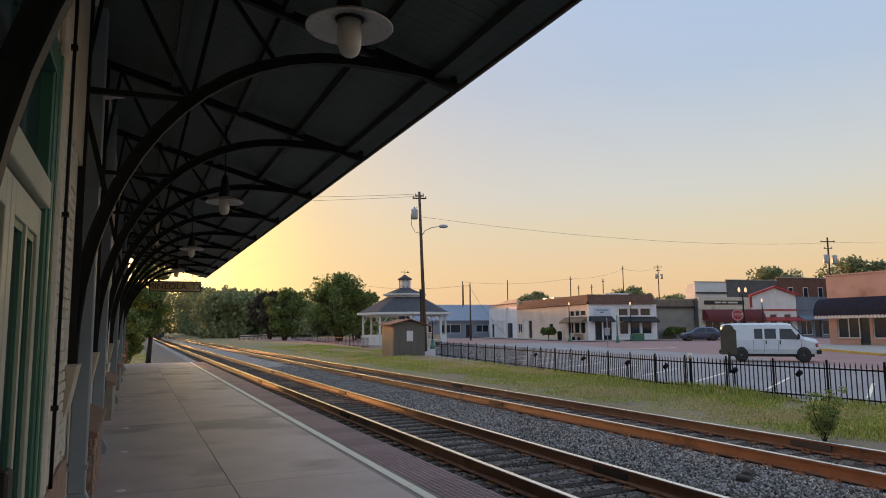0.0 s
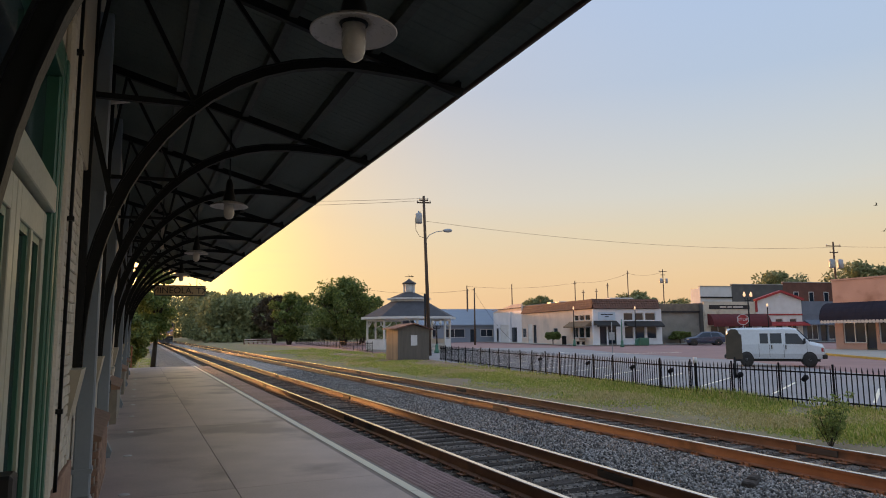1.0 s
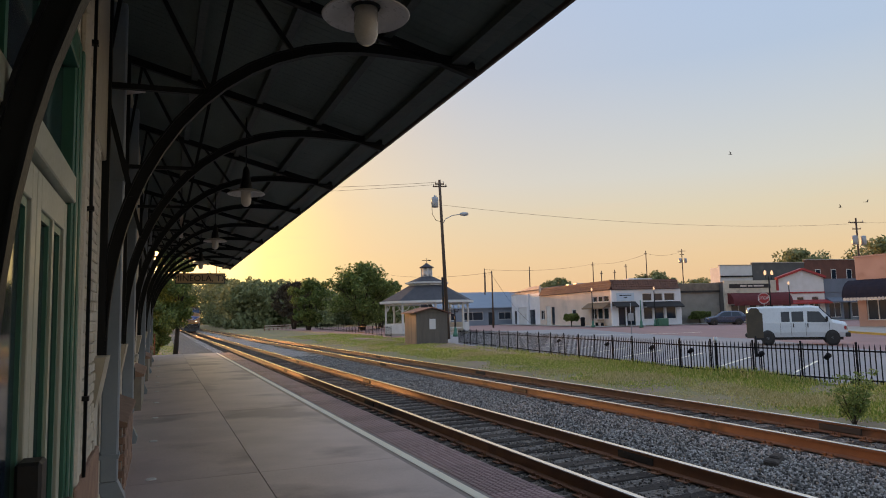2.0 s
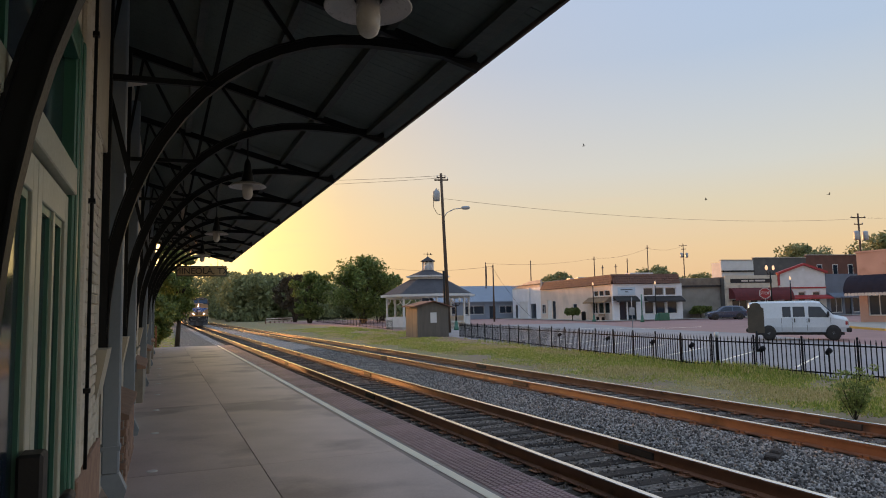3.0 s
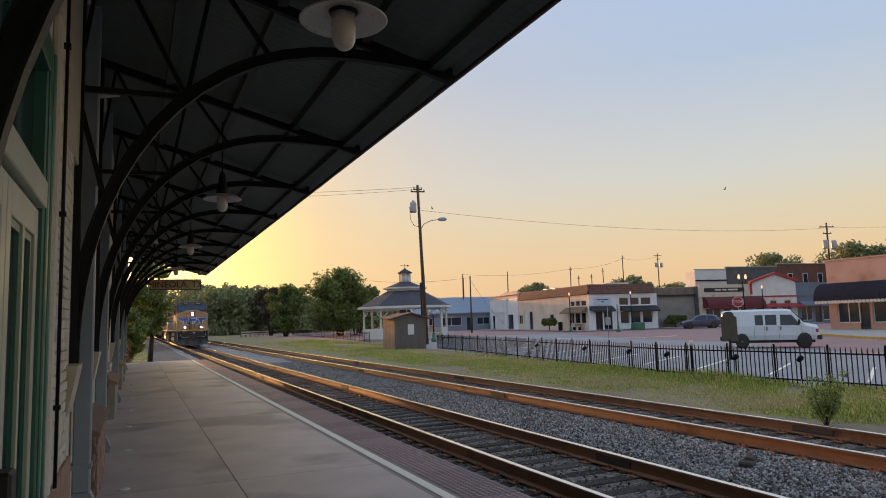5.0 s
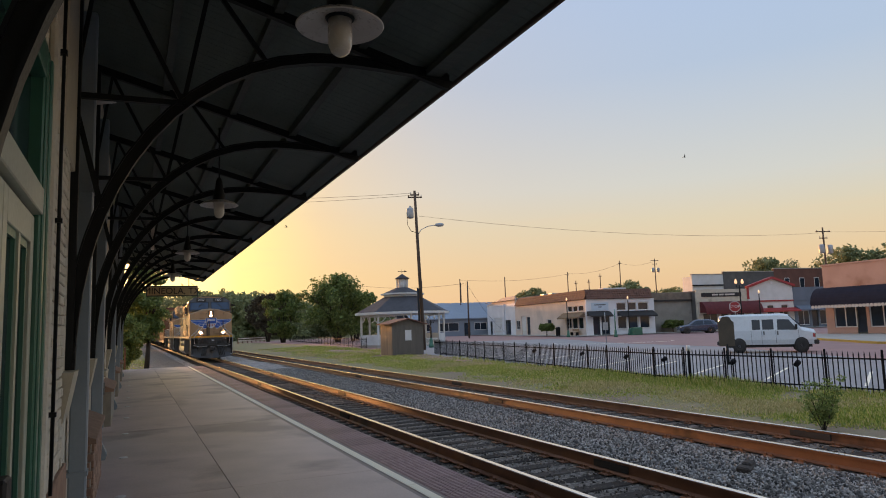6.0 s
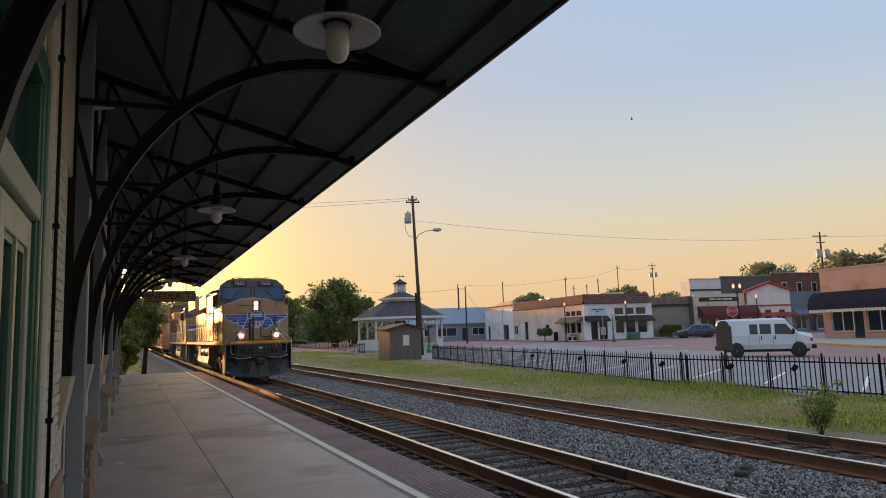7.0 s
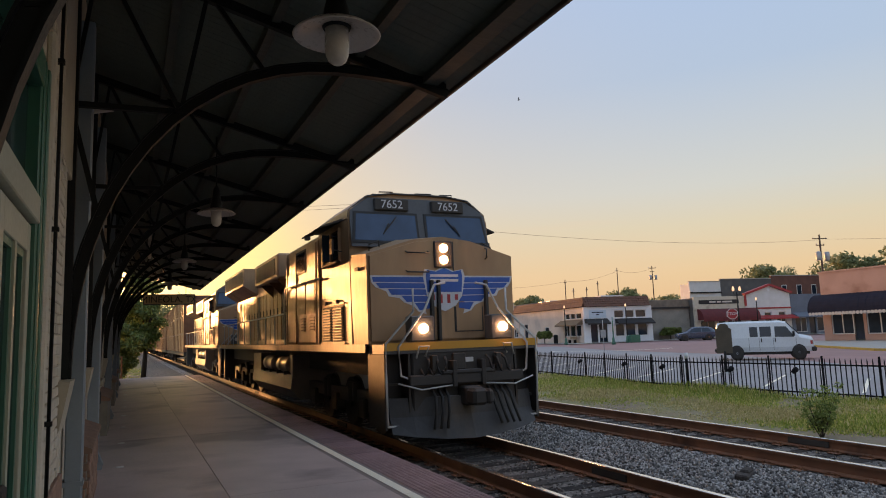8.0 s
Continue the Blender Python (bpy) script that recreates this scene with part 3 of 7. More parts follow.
# the platform: concrete slabs with tooled joints, a painted line, a band of ribbed pavers
P_END = 37.2
platform = thing("platform", "grey concrete station platform with a white line and brick edge", "platform", kind="structure")
part("base", B(-0.62, 2.52, -12, P_END - 0.02, -0.62, -0.008), M["grey_block"], platform)
JOINTS = [-12, -8.6, -3.2, 2.2, 7.6, 13.0, 18.4, 23.8, 29.2, P_END]
rnd = random.Random(3)
for xa, xb in ((-0.62, 0.985), (0.995, 2.52)):
    for ya, yb in zip(JOINTS, JOINTS[1:]):
        part("slab", B(xa, xb, ya + 0.005, yb - 0.005, -0.007, rnd.uniform(-0.0005, 0.0)), M["concrete"], platform)
part("base", B(2.522, 3.30, -12, P_END - 0.02, -0.62, -0.035), M["grey_block"], platform)
part("kerb_strip", B(2.524, 2.735, -12, P_END, -0.035, -0.004), M["concrete_edge"], platform)
y = -12.0
while y < P_END - 1:
    e = min(y + rnd.uniform(2.0, 4.0), P_END)
    part("white_line", B(2.585, 2.69, y, e - 0.012, -0.006, 0.001), M["line_paint"], platform, "worn white painted safety line")
    y = e
tile = B(0, 0.556, 0, 0.596, -0.035, -0.006, bevel=0.003)
for i in range(9):
    for j in range(10):
        x0, y0 = 0.012 + 0.0595 * i, 0.010 + 0.0585 * j
        base_, top_ = [[tile.verts.new((x0 + u, y0 + v, z)) for u, v in ((e, e), (0.056 - e, e), (0.056 - e, 0.052 - e), (e, 0.052 - e))] for e, z in ((0.0, -0.0055), (0.008, 0.001))]
        tile.faces.new(top_)
        for k in range(4):
            tile.faces.new((base_[k], base_[(k + 1) % 4], top_[(k + 1) % 4], top_[k]))
tile = mesh_of(tile, "tile", M["paver"])
y = -11.8
while y < P_END - 0.61:
    piece("tile", tile, platform, pose(2.742 + rnd.uniform(-0.003, 0.003), y, rnd.uniform(-0.003, 0.001)))
    y += 0.603
disc = lathe(bmesh.new(), [(0.055, 0), (0.055, 0.006), (0.045, 0.011), (0.0005, 0.012)], 16)
disc = mesh_of(disc, "inset_disc", M["white"])
for k in range(13):
    ob = new("inset_disc", disc)
    ob.matrix_basis = pose(-0.075, 5.35 + 2.44 * k, 0.0)
    tagged(ob, "pale round disc set into the platform concrete", "floor disc", "platform discs")

# ---- the station: wall, doors, canopy on iron brackets ----
WALL = -0.50
BAYS = [-10.6, -7.2, -4.6, -1.0, 2.5] + [6.55 + 3.42 * k for k in range(9)]
C_END = 36.9


def roof_z(x):
    return 4.33 + (3.25 - x) * 0.28


station = thing("station_building", "old station building wall with green doors and cream masonry", "station", kind="structure")
# openings: (from, to, sill, head)
OPENINGS = [(-9.6, -8.2, 0.9, 2.9), (-6.2, -4.8, 0.9, 2.9), (-2.6, -1.2, 0.9, 2.9), (1.75, 4.72, 0.02, 3.22)]
for k, yb in enumerate(BAYS[5:-1]):
    OPENINGS.append((yb + 1.15, yb + 2.35, 0.02 if k % 2 == 1 else 0.95, 3.05))
edge = -12.0
for a, b, lo, hi in OPENINGS:
    part("wall", B(WALL - 0.36, WALL, edge, a, -0.05, 5.5), M["stucco"], station)
    part("wall", B(WALL - 0.36, WALL, a, b, hi, 5.5), M["stucco"], station)
    if lo > 0.1:
        part("wall", B(WALL - 0.36, WALL, a, b, -0.05, lo), M["stucco"], station)
        part("sill", B(WALL - 0.1, WALL + 0.07, a - 0.06, b + 0.06, lo - 0.09, lo + 0.01, bevel=0.012), M["cream"], station)
    edge = b
part("wall", B(WALL - 0.36, WALL, edge, C_END - 0.2, -0.05, 5.5), M["stucco"], station)
part("back_wall", B(-8.0, -7.7, -12, C_END - 0.2, -0.05, 5.5), M["stucco"], station)
part("end_wall", B(-7.7, WALL - 0.36, C_END - 0.56, C_END - 0.2, -0.05, 5.5), M["stucco"], station)
part("end_wall", B(-7.7, WALL - 0.36, -12, -11.7, -0.05, 5.5), M["stucco"], station)
part("floor_inside", B(-7.7, WALL - 0.36, -11.7, C_END - 0.56, -0.05, 0.0), M["wood_dark"], station)
part("beige_band", B(WALL - 0.02, WALL + 0.035, 5.55, 7.3, 3.02, 5.1, bevel=0.01), M["cream"], station, "beige plaster panel under the canopy")


def window_in(name, a, b, lo, hi, label):
    w = thing(name, label, "window", kind="structure")
    x = WALL - 0.12
    f = bmesh.new()
    for z0, z1 in ((lo, lo + 0.08), (hi - 0.1, hi), ((lo + hi) / 2 - 0.03, (lo + hi) / 2 + 0.03)):
        box(f, x - 0.05, x + 0.05, a, b, z0, z1)
    for y0 in (a, b - 0.09):
        box(f, x - 0.05, x + 0.06, y0, y0 + 0.09, lo, hi)
    part("window_frame", f, M["green"], w)
    part("pane", B(x - 0.012, x + 0.004, a + 0.09, b - 0.09, lo + 0.08, (lo + hi) / 2 - 0.03), M["glass"], w)
    part("pane", B(x - 0.012, x + 0.004, a + 0.09, b - 0.09, (lo + hi) / 2 + 0.03, hi - 0.1), M["glass"], w)
    return w


n_win = 0
for a, b, lo, hi in OPENINGS:
    if b - a < 2 and lo > 0.1:
        n_win += 1
        window_in("window_%d" % n_win, a, b, lo, hi, "tall sash window in a dark green wooden frame")


def leaf_door(parent, a, b, top, panes):
    """One glazed door leaf in the plane of the wall, with pale stiles and dark glass."""
    x = WALL - 0.03
    d = part("door_leaf", B(x - 0.03, x + 0.012, a, b, 0.03, 0.32), M["green"], parent, "glazed door leaf, pale stiles over green")
    s = bmesh.new()
    for y0, y1 in ((a, a + 0.11), (b - 0.11, b)):
        box(s, x - 0.03, x + 0.02, y0, y1, 0.03, top, bevel=0.004)
    box(s, x - 0.03, x + 0.02, a + 0.11, b - 0.11, top - 0.16, top, bevel=0.004)
    wide = (b - a - 0.22) / panes
    for k in range(1, panes):
        box(s, x - 0.03, x + 0.018, a + 0.11 + wide * k - 0.03, a + 0.11 + wide * k + 0.03, 0.32, top - 0.16)
    part("stiles", s, M["sage"], d, "pale sage painted stiles")
    for k in range(panes):
        y0, y1 = a + 0.11 + wide * k + 0.03, a + 0.11 + wide * (k + 1) - 0.03
        g = bmesh.new()
        for u, v in ((y0, y0 + 0.035), (y1 - 0.035, y1)):
            box(g, x - 0.03, x + 0.006, u, v, 0.32, top - 0.16)
        box(g, x - 0.03, x + 0.006, y0 + 0.035, y1 - 0.035, top - 0.2, top - 0.16)
        part("glazing_bead", g, M["green"], d)
        part("pane", B(x - 0.025, x - 0.012, y0 + 0.035, y1 - 0.035, 0.32, top - 0.2), M["glass"], d)
    return d


entrance = thing("door_1", "double glazed station door, pale sage stiles in green casing", "door", kind="structure")
leaf_door(entrance, 1.98, 3.40, 2.29, 1)
leaf_door(entrance, 3.42, 4.42, 2.29, 2)
case = bmesh.new()
box(case, WALL - 0.14, WALL + 0.015, 4.44, 4.70, 0.0, 3.3, bevel=0.008)
box(case, WALL - 0.10, WALL + 0.03, 4.47, 4.55, 0.0, 3.3, bevel=0.008)
box(case, WALL - 0.10, WALL + 0.035, 4.62, 4.70, 0.0, 3.3, bevel=0.008)
box(case, WALL - 0.14, WALL + 0.03, 1.62, 1.95, 0.0, 3.3, bevel=0.008)
box(case, WALL - 0.14, WALL + 0.03, 1.95, 4.44, 3.12, 3.3, bevel=0.008)
part("casing", case, M["green"], entrance, "dark green panelled casing")
part("transom_bar", B(WALL - 0.08, WALL + 0.03, 1.95, 4.44, 2.305, 2.46, bevel=0.006), M["sage"], entrance, "thick pale sage transom bar")
part("transom_glass", B(WALL - 0.07, WALL - 0.055, 1.95, 4.44, 2.46, 3.12), M["glass"], entrance)
tm = bmesh.new()
for yy in (2.75, 3.55):
    box(tm, WALL - 0.08, WALL - 0.03, yy, yy + 0.05, 2.46, 3.12)
part("transom_muntin", tm, M["green"], entrance)
lock = B(WALL - 0.02, WALL + 0.075, 3.17, 3.31, 0.72, 1.06, bevel=0.012)
rod(lock, (WALL + 0.03, 3.24, 0.84), (WALL + 0.14, 3.24, 0.84), 0.022)
rod(lock, (WALL + 0.14, 3.24, 0.84), (WALL + 0.14, 3.44, 0.83), 0.028)
part("latch", lock, M["black"], entrance, "black lever latch and lock case")
for k, (a, b, lo, hi) in enumerate([o for o in OPENINGS if o[2] < 0.1 and o[0] > 6]):
    dr = thing("door_%d" % (k + 2), "closed dark green wooden station door", "door", kind="structure")
    part("door_leaf", B(WALL - 0.16, WALL - 0.10, a + 0.08, b - 0.08, 0.02, 2.4, bevel=0.006), M["green"], dr)
    fr = bmesh.new()
    for y0, y1 in ((a, a + 0.09), (b - 0.09, b)):
        box(fr, WALL - 0.2, WALL + 0.03, y0, y1, 0.0, hi)
    box(fr, WALL - 0.2, WALL + 0.03, a + 0.09, b - 0.09, 2.4, 2.5)
    part("door_frame", fr, M["green"], dr)
    part("transom_glass", B(WALL - 0.14, WALL - 0.12, a + 0.09, b - 0.09, 2.5, hi), M["glass"], dr)
    part("lamp_box", B(WALL, WALL + 0.16, a - 0.34, a - 0.12, 0.78, 0.98, bevel=0.02), M["iron"], dr)

# brick wainscots under the windows, with a stone cap
WAINS = [(7.25, 9.35), (13.9, 16.3), (20.7, 23.1), (27.6, 30.0)]
for a, b in WAINS:
    wn_ = thing("brick_wainscot", "low brown brick wainscot along the station wall", "wainscot", kind="structure", group="wainscots")
    part("core", B(WALL - 0.005, -0.325, a + 0.01, b - 0.01, -0.02, 0.62), M["mortar"], wn_)
    cap = prism(bmesh.new(), [(WALL, 0.62), (-0.28, 0.62), (-0.28, 0.66), (WALL, 0.76)], "y", a - 0.03, b + 0.03)
    part("cap", cap, M["brick"], wn_)
    rnd = random.Random(a)
    if a < 8:
        me = mesh_of(B(0, 0.035, 0, 0.2, 0, 0.065, bevel=0.006), "brick", M["brick"])
        side = mesh_of(B(0, 0.10, 0, 0.02, 0, 0.065, bevel=0.005), "brick", M["brick"])
        for r in range(8):
            y = a + (0.105 if r % 2 else 0.0)
            while y + 0.2 <= b:
                piece("brick", me, wn_, pose(-0.335, y, 0.0 + 0.077 * r, 0, 0, rnd.uniform(-1, 1)))
                y += 0.212
            piece("brick", side, wn_, pose(-0.43 + (0.0 if r % 2 else 0.02), a - 0.008, 0.077 * r))
# painted rough brick on the pier beside the entrance
rnd = random.Random(8)
pier = thing("painted_brick_pier", "rough cream painted brick pier beside the entrance", "pier", kind="structure")
pb = [mesh_of(B(0, 0.03, 0, w, 0, 0.066, bevel=0.007), "brick", M["stucco"]) for w in (0.2, 0.095)]
for r in range(42):
    y = 4.88
    for w in ((0.2,) * 6 if r % 2 else (0.095, 0.2, 0.2, 0.2, 0.2, 0.2, 0.095)):
        piece("brick", pb[0 if w > 0.1 else 1], pier, pose(WALL - 0.012 + rnd.uniform(0, 0.012), y, 0.62 + 0.077 * r))
        y += w + 0.012
part("quoin", B(WALL - 0.01, WALL + 0.05, 4.705, 4.87, 0.62, 3.6, bevel=0.02), M["stucco"], pier, "rounded cream quoin strip")
part("base_block", B(WALL - 0.01, WALL + 0.05, 4.705, 6.3, 0.0, 0.62, bevel=0.01), M["brick"], pier, "brown base block")
conduit = thing("conduit", "dark iron conduit clamped to the station wall", "conduit", pose(WALL + 0.055, 5.05, 0.62))
part("pipe", rod(bmesh.new(), (0, 0, 0), (0, 0, 4.2), 0.012), M["iron"], conduit)
for z in (0.5, 1.75, 2.9):
    part("clamp", B(-0.05, 0.02, -0.025, 0.025, z - 0.015, z + 0.015), M["iron"], conduit)


def downspout_at(y):
    d = thing("downspout", "blue-grey square metal downspout on the station wall", "downspout", pose(0, y, 0), "downspouts")
    part("pipe", B(-0.475, -0.335, -0.06, 0.10, 0.22, 4.6, bevel=0.012), M["downspout"], d)
    shoe = prism(bmesh.new(), [(-0.475, 0.22), (-0.335, 0.22), (-0.27, 0.07), (-0.29, 0.0), (-0.40, 0.0), (-0.475, 0.14)], "y", -0.06, 0.10)
    part("shoe", shoe, M["downspout"], d)
    for z in (0.42, 2.9):
        part("strap", B(-0.5, -0.325, -0.07, 0.11, z, z + 0.04), M["downspout"], d)
    return d


for k in (0, 1, 3, 5, 7):
    downspout_at(BAYS[5 + k] + 0.27)


# iron brackets: a curved rib from corbel to eave, a rafter above it, struts between
def rib_z(x):
    u = min(max((2.1 - x) / 2.58, 0.0), 1.0)
    return 1.30 + 3.07 * (1 - u ** 2.2) ** (1 / 2.2) if x < 2.1 else 4.37 - 0.05 * ((x - 2.1) / 1.1) ** 2


def build_bracket():
    b = thing("canopy_bracket", "black curved iron bracket carrying the platform canopy", "bracket", pose(0, 0, 0), "canopy brackets")
    xs = [-0.48, -0.479, -0.474, -0.462, -0.435, -0.39, -0.34, -0.27, -0.17, -0.04, 0.12, 0.3, 0.5, 0.75, 1.0, 1.3, 1.6, 1.9, 2.1, 2.4, 2.7, 2.95, 3.15]
    path = [(x, 0, rib_z(x)) for x in xs]
    web = sweep(bmesh.new(), path, 0.03, 0.092)
    for off, w in ((-0.046, 0.09), (0.046, 0.075)):
        side = []
        for k, p in enumerate(path):
            d = (Vector(path[min(k + 1, len(path) - 1)]) - Vector(path[max(k - 1, 0)])).normalized()
            side.append(Vector(p) + d.cross(Vector((0, 1, 0))) * off)
        sweep(web, side, w, 0.014)
    part("rib", web, M["iron"], b)
    part("rafter", bar(bmesh.new(), (WALL, 0, roof_z(WALL) - 0.15), (3.16, 0, roof_z(3.16) - 0.12), 0.07, 0.10, up=(0, 0, 1)), M["iron"], b)
    part("wall_post", B(WALL, WALL + 0.06, -0.05, 0.05, 1.34, roof_z(WALL) - 0.16), M["iron"], b)
    top = lambda x: roof_z(x) - 0.18
    for p, q, w in (((WALL, 0, 3.72), (0.40, 0, rib_z(0.4)), 0.05), ((WALL, 0, 3.70), (-0.26, 0, rib_z(-0.26) + 0.02), 0.045), ((0.40, 0, rib_z(0.4)), (-0.3, 0, top(-0.3)), 0.04),
                    ((0.40, 0, rib_z(0.4)), (0.62, 0, top(0.62)), 0.04), ((1.18, 0, rib_z(1.18)), (0.72, 0, top(0.72)), 0.04), ((-0.3, 0, top(-0.3)), (WALL, 0, 3.75), 0.035)):
        part("strut", bar(bmesh.new(), p, q, w, w, up=(0, 1, 0)), M["iron"], b)
    cor = prism(bmesh.new(), [(WALL, 0.95), (WALL + 0.03, 0.95), (-0.42, 1.22), (-0.40, 1.335), (WALL, 1.335)], "y", -0.5, 0.04)
    part("corbel", cor, M["cream"], b, "cream stone corbel")
    part("bolt", rod(bmesh.new(), (0.36, -0.07, rib_z(0.4)), (0.36, 0.07, rib_z(0.4)), 0.025, seg=8), M["iron"], b)
    return b


bracket = build_bracket()
bracket.matrix_basis = pose(0, BAYS[0], 0)
for y in BAYS[1:]:
    at_door = abs(y - 2.5) < 0.1
    b = copy_thing(bracket, pose(-0.045 if at_door else 0, y, 0))
    if at_door:                          # beside the entrance the rib lands on the casing, with no corbel
        for o in [o for o in b.children if o.name.startswith(("corbel", "wall_post"))]:
            bpy.data.objects.remove(o)

canopy = thing("canopy", "dark green board canopy over the platform with a brown eave", "canopy", kind="structure")
sof = bmesh.new()
y = -12.0
rnd = random.Random(12)
while y < C_END:
    dz = rnd.uniform(0, 0.0015)
    e = min(y + 0.135, C_END)
    vs = [(x, yy, roof_z(x) + dz + k) for k in (0, 0.02) for x, yy in ((WALL - 0.36, y), (3.24, y), (3.24, e - 0.004), (WALL - 0.36, e - 0.004))]
    vs = [sof.verts.new(p) for p in vs]
    for f in ((3, 2, 1, 0), (4, 5, 6, 7), (0, 1, 5, 4), (1, 2, 6, 5), (2, 3, 7, 6), (3, 0, 4, 7)):
        sof.faces.new([vs[i] for i in f])
    y += 0.135
part("soffit", sof, M["soffit"], canopy, "dark green-grey boarded soffit")
part("roof_sheet", prism(bmesh.new(), [(-8.2, 5.6), (WALL - 0.4, roof_z(WALL - 0.4) + 0.04), (3.3, roof_z(3.3) + 0.04), (3.3, roof_z(3.3) + 0.09), (WALL - 0.4, roof_z(WALL - 0.4) + 0.1), (-4, 7.2), (-8.2, 5.7)], "y", -12.2, C_END), M["slate"], canopy)
for x in (2.14, 1.28, 0.38):
    part("purlin", B(x - 0.045, x + 0.045, -12, C_END - 0.02, roof_z(x) - 0.13, roof_z(x) - 0.012), M["wood_dark"], canopy)
part("eave_beam", B(2.86, 3.04, -12, C_END - 0.02, roof_z(2.95) - 0.10, roof_z(2.95) - 0.03), M["wood_dark"], canopy)
part("fascia", B(3.245, 3.285, -12, C_END, 4.295, 4.46, bevel=0.006), M["fascia"], canopy, "weathered brown fascia board")
part("drip_edge", B(3.285, 3.31, -12, C_END + 0.02, 4.40, 4.47), M["rust"], canopy)
part("end_board", prism(bmesh.new(), [(WALL, roof_z(WALL) - 0.14), (3.28, 4.28), (3.28, 4.46), (WALL, roof_z(WALL) + 0.08)], "y", C_END - 0.02, C_END + 0.03), M["wood_dark"], canopy)


def build_lamp():
    lp = thing("pendant_lamp", "hanging enamel platform lamp with a jar globe, unlit", "lamp", None, "platform lamps")
    part("rod", rod(bmesh.new(), (0, 0, 0.34), (0, 0, 1.22), 0.011), M["iron"], lp)
    part("cap", lathe(bmesh.new(), [(0.028, 0.42), (0.05, 0.36), (0.062, 0.25), (0.085, 0.16), (0.10, 0.05), (0.09, 0.03)], 20), M["iron"], lp)
    sh = bmesh.new()
    rows = [(0.09, 0.06), (0.16, 0.052), (0.24, 0.025), (0.285, -0.01), (0.29, -0.012), (0.283, -0.02), (0.235, 0.012), (0.155, 0.038), (0.09, 0.046)]
    rings = [[sh.verts.new((r * math.cos(k * math.tau / 36), r * math.sin(k * math.tau / 36), z)) for k in range(36)] for r, z in rows]
    for a, b in zip(rings, rings[1:] + rings[:1]):
        for k in range(36):
            sh.faces.new((a[k], a[(k + 1) % 36], b[(k + 1) % 36], b[k])).smooth = True
    part("shade", sh, M["enamel"], lp, "shallow white enamel shade")
    part("globe", lathe(bmesh.new(), [(0.078, 0.06), (0.08, -0.10), (0.076, -0.15), (0.06, -0.19), (0.032, -0.212), (0.002, -0.218)], 24), M["frosted"], lp, "frosted glass jar globe")
    return lp


lamp = build_lamp()
lamp.matrix_basis = pose(1.22, 4.16, 3.60)
for k in range(1, 4):
    copy_thing(lamp, pose(1.2, 4.16 + 6.75 * k, 3.60))

sign = thing("station_sign", "tan station name board with dark letters hung under the canopy", "sign")
part("board", B(0.60, 2.95, 36.42, 36.48, 3.56, 4.03, bevel=0.008), M["sign_tan"], sign)
fr = bmesh.new()
for a, b, c, d in ((0.57, 2.98, 3.53, 3.58), (0.57, 2.98, 4.01, 4.06), (0.57, 0.62, 3.58, 4.01), (2.93, 2.98, 3.58, 4.01)):
    box(fr, a, b, 36.405, 36.49, c, d)
part("frame", fr, M["wood_dark"], sign)
writing("letters", "MINEOLA, TX", 0.43, M["black"], sign, pose(1.775, 36.415, 3.79, 90, 0, 0), 0.006)
for x in (1.0, 2.55):
    part("hanger", rod(bmesh.new(), (x, 36.45, 4.03), (x, 36.45, roof_z(x) - 0.02), 0.015, seg=8), M["iron"], sign)
for x in (2.25, 2.75):
    part("scroll", tube(bmesh.new(), [(x, 36.45, 4.05), (x + 0.03, 36.45, 4.1), (x - 0.03, 36.45, 4.13), (x - 0.08, 36.45, 4.18)], 0.012, 6), M["iron"], sign)
plate_ = thing("hanging_plate", "", "")
part("plate", B(0.36, 0.43, 16.9, 17.02, 3.58, 4.2), M["enamel"], plate_)
part("hanger", rod(bmesh.new(), (0.395, 16.96, 4.18), (0.395, 16.96, 5.05), 0.012, seg=6), M["iron"], plate_)
tagged(plate_, "narrow white hanging plate under the canopy", "plate")
plate_ = part("wall_tube_light", rod(bmesh.new(), (-0.5, 9.4, 4.56), (-0.24, 9.4, 4.62), 0.03, seg=10), M["enamel"])
tagged(plate_, "short white tube light fixed under the canopy", "light")

# ---- the freight train: two locomotives and a string of covered auto racks ----
# each vehicle's own space: y = 0 at its front, +y towards its rear, z = 0 on the rail
WHEEL_R = 0.52


def wheelset(parent, y):
    w = part("wheelset", rod(bmesh.new(), (-0.78, 0, 0), (0.78, 0, 0), 0.09, seg=12), M["loco_black"], parent, "", pose(0, y, WHEEL_R))
    for s in (-1, 1):
        bm = bmesh.new()
        rod(bm, (s * 0.69, 0, 0), (s * 0.82, 0, 0), WHEEL_R, seg=28)
        rod(bm, (s * 0.66, 0, 0), (s * 0.69, 0, 0), WHEEL_R + 0.03, seg=28)
        rod(bm, (s * 0.82, 0, 0), (s * 0.86, 0, 0), 0.14, seg=12)
        for k in range(4):
            a = k * math.tau / 4
            rod(bm, (s * 0.815, 0.3 * math.cos(a), 0.3 * math.sin(a)), (s * 0.83, 0.3 * math.cos(a), 0.3 * math.sin(a)), 0.05, seg=8)
        part("wheel", bm, M["loco_black"], w)
    return w


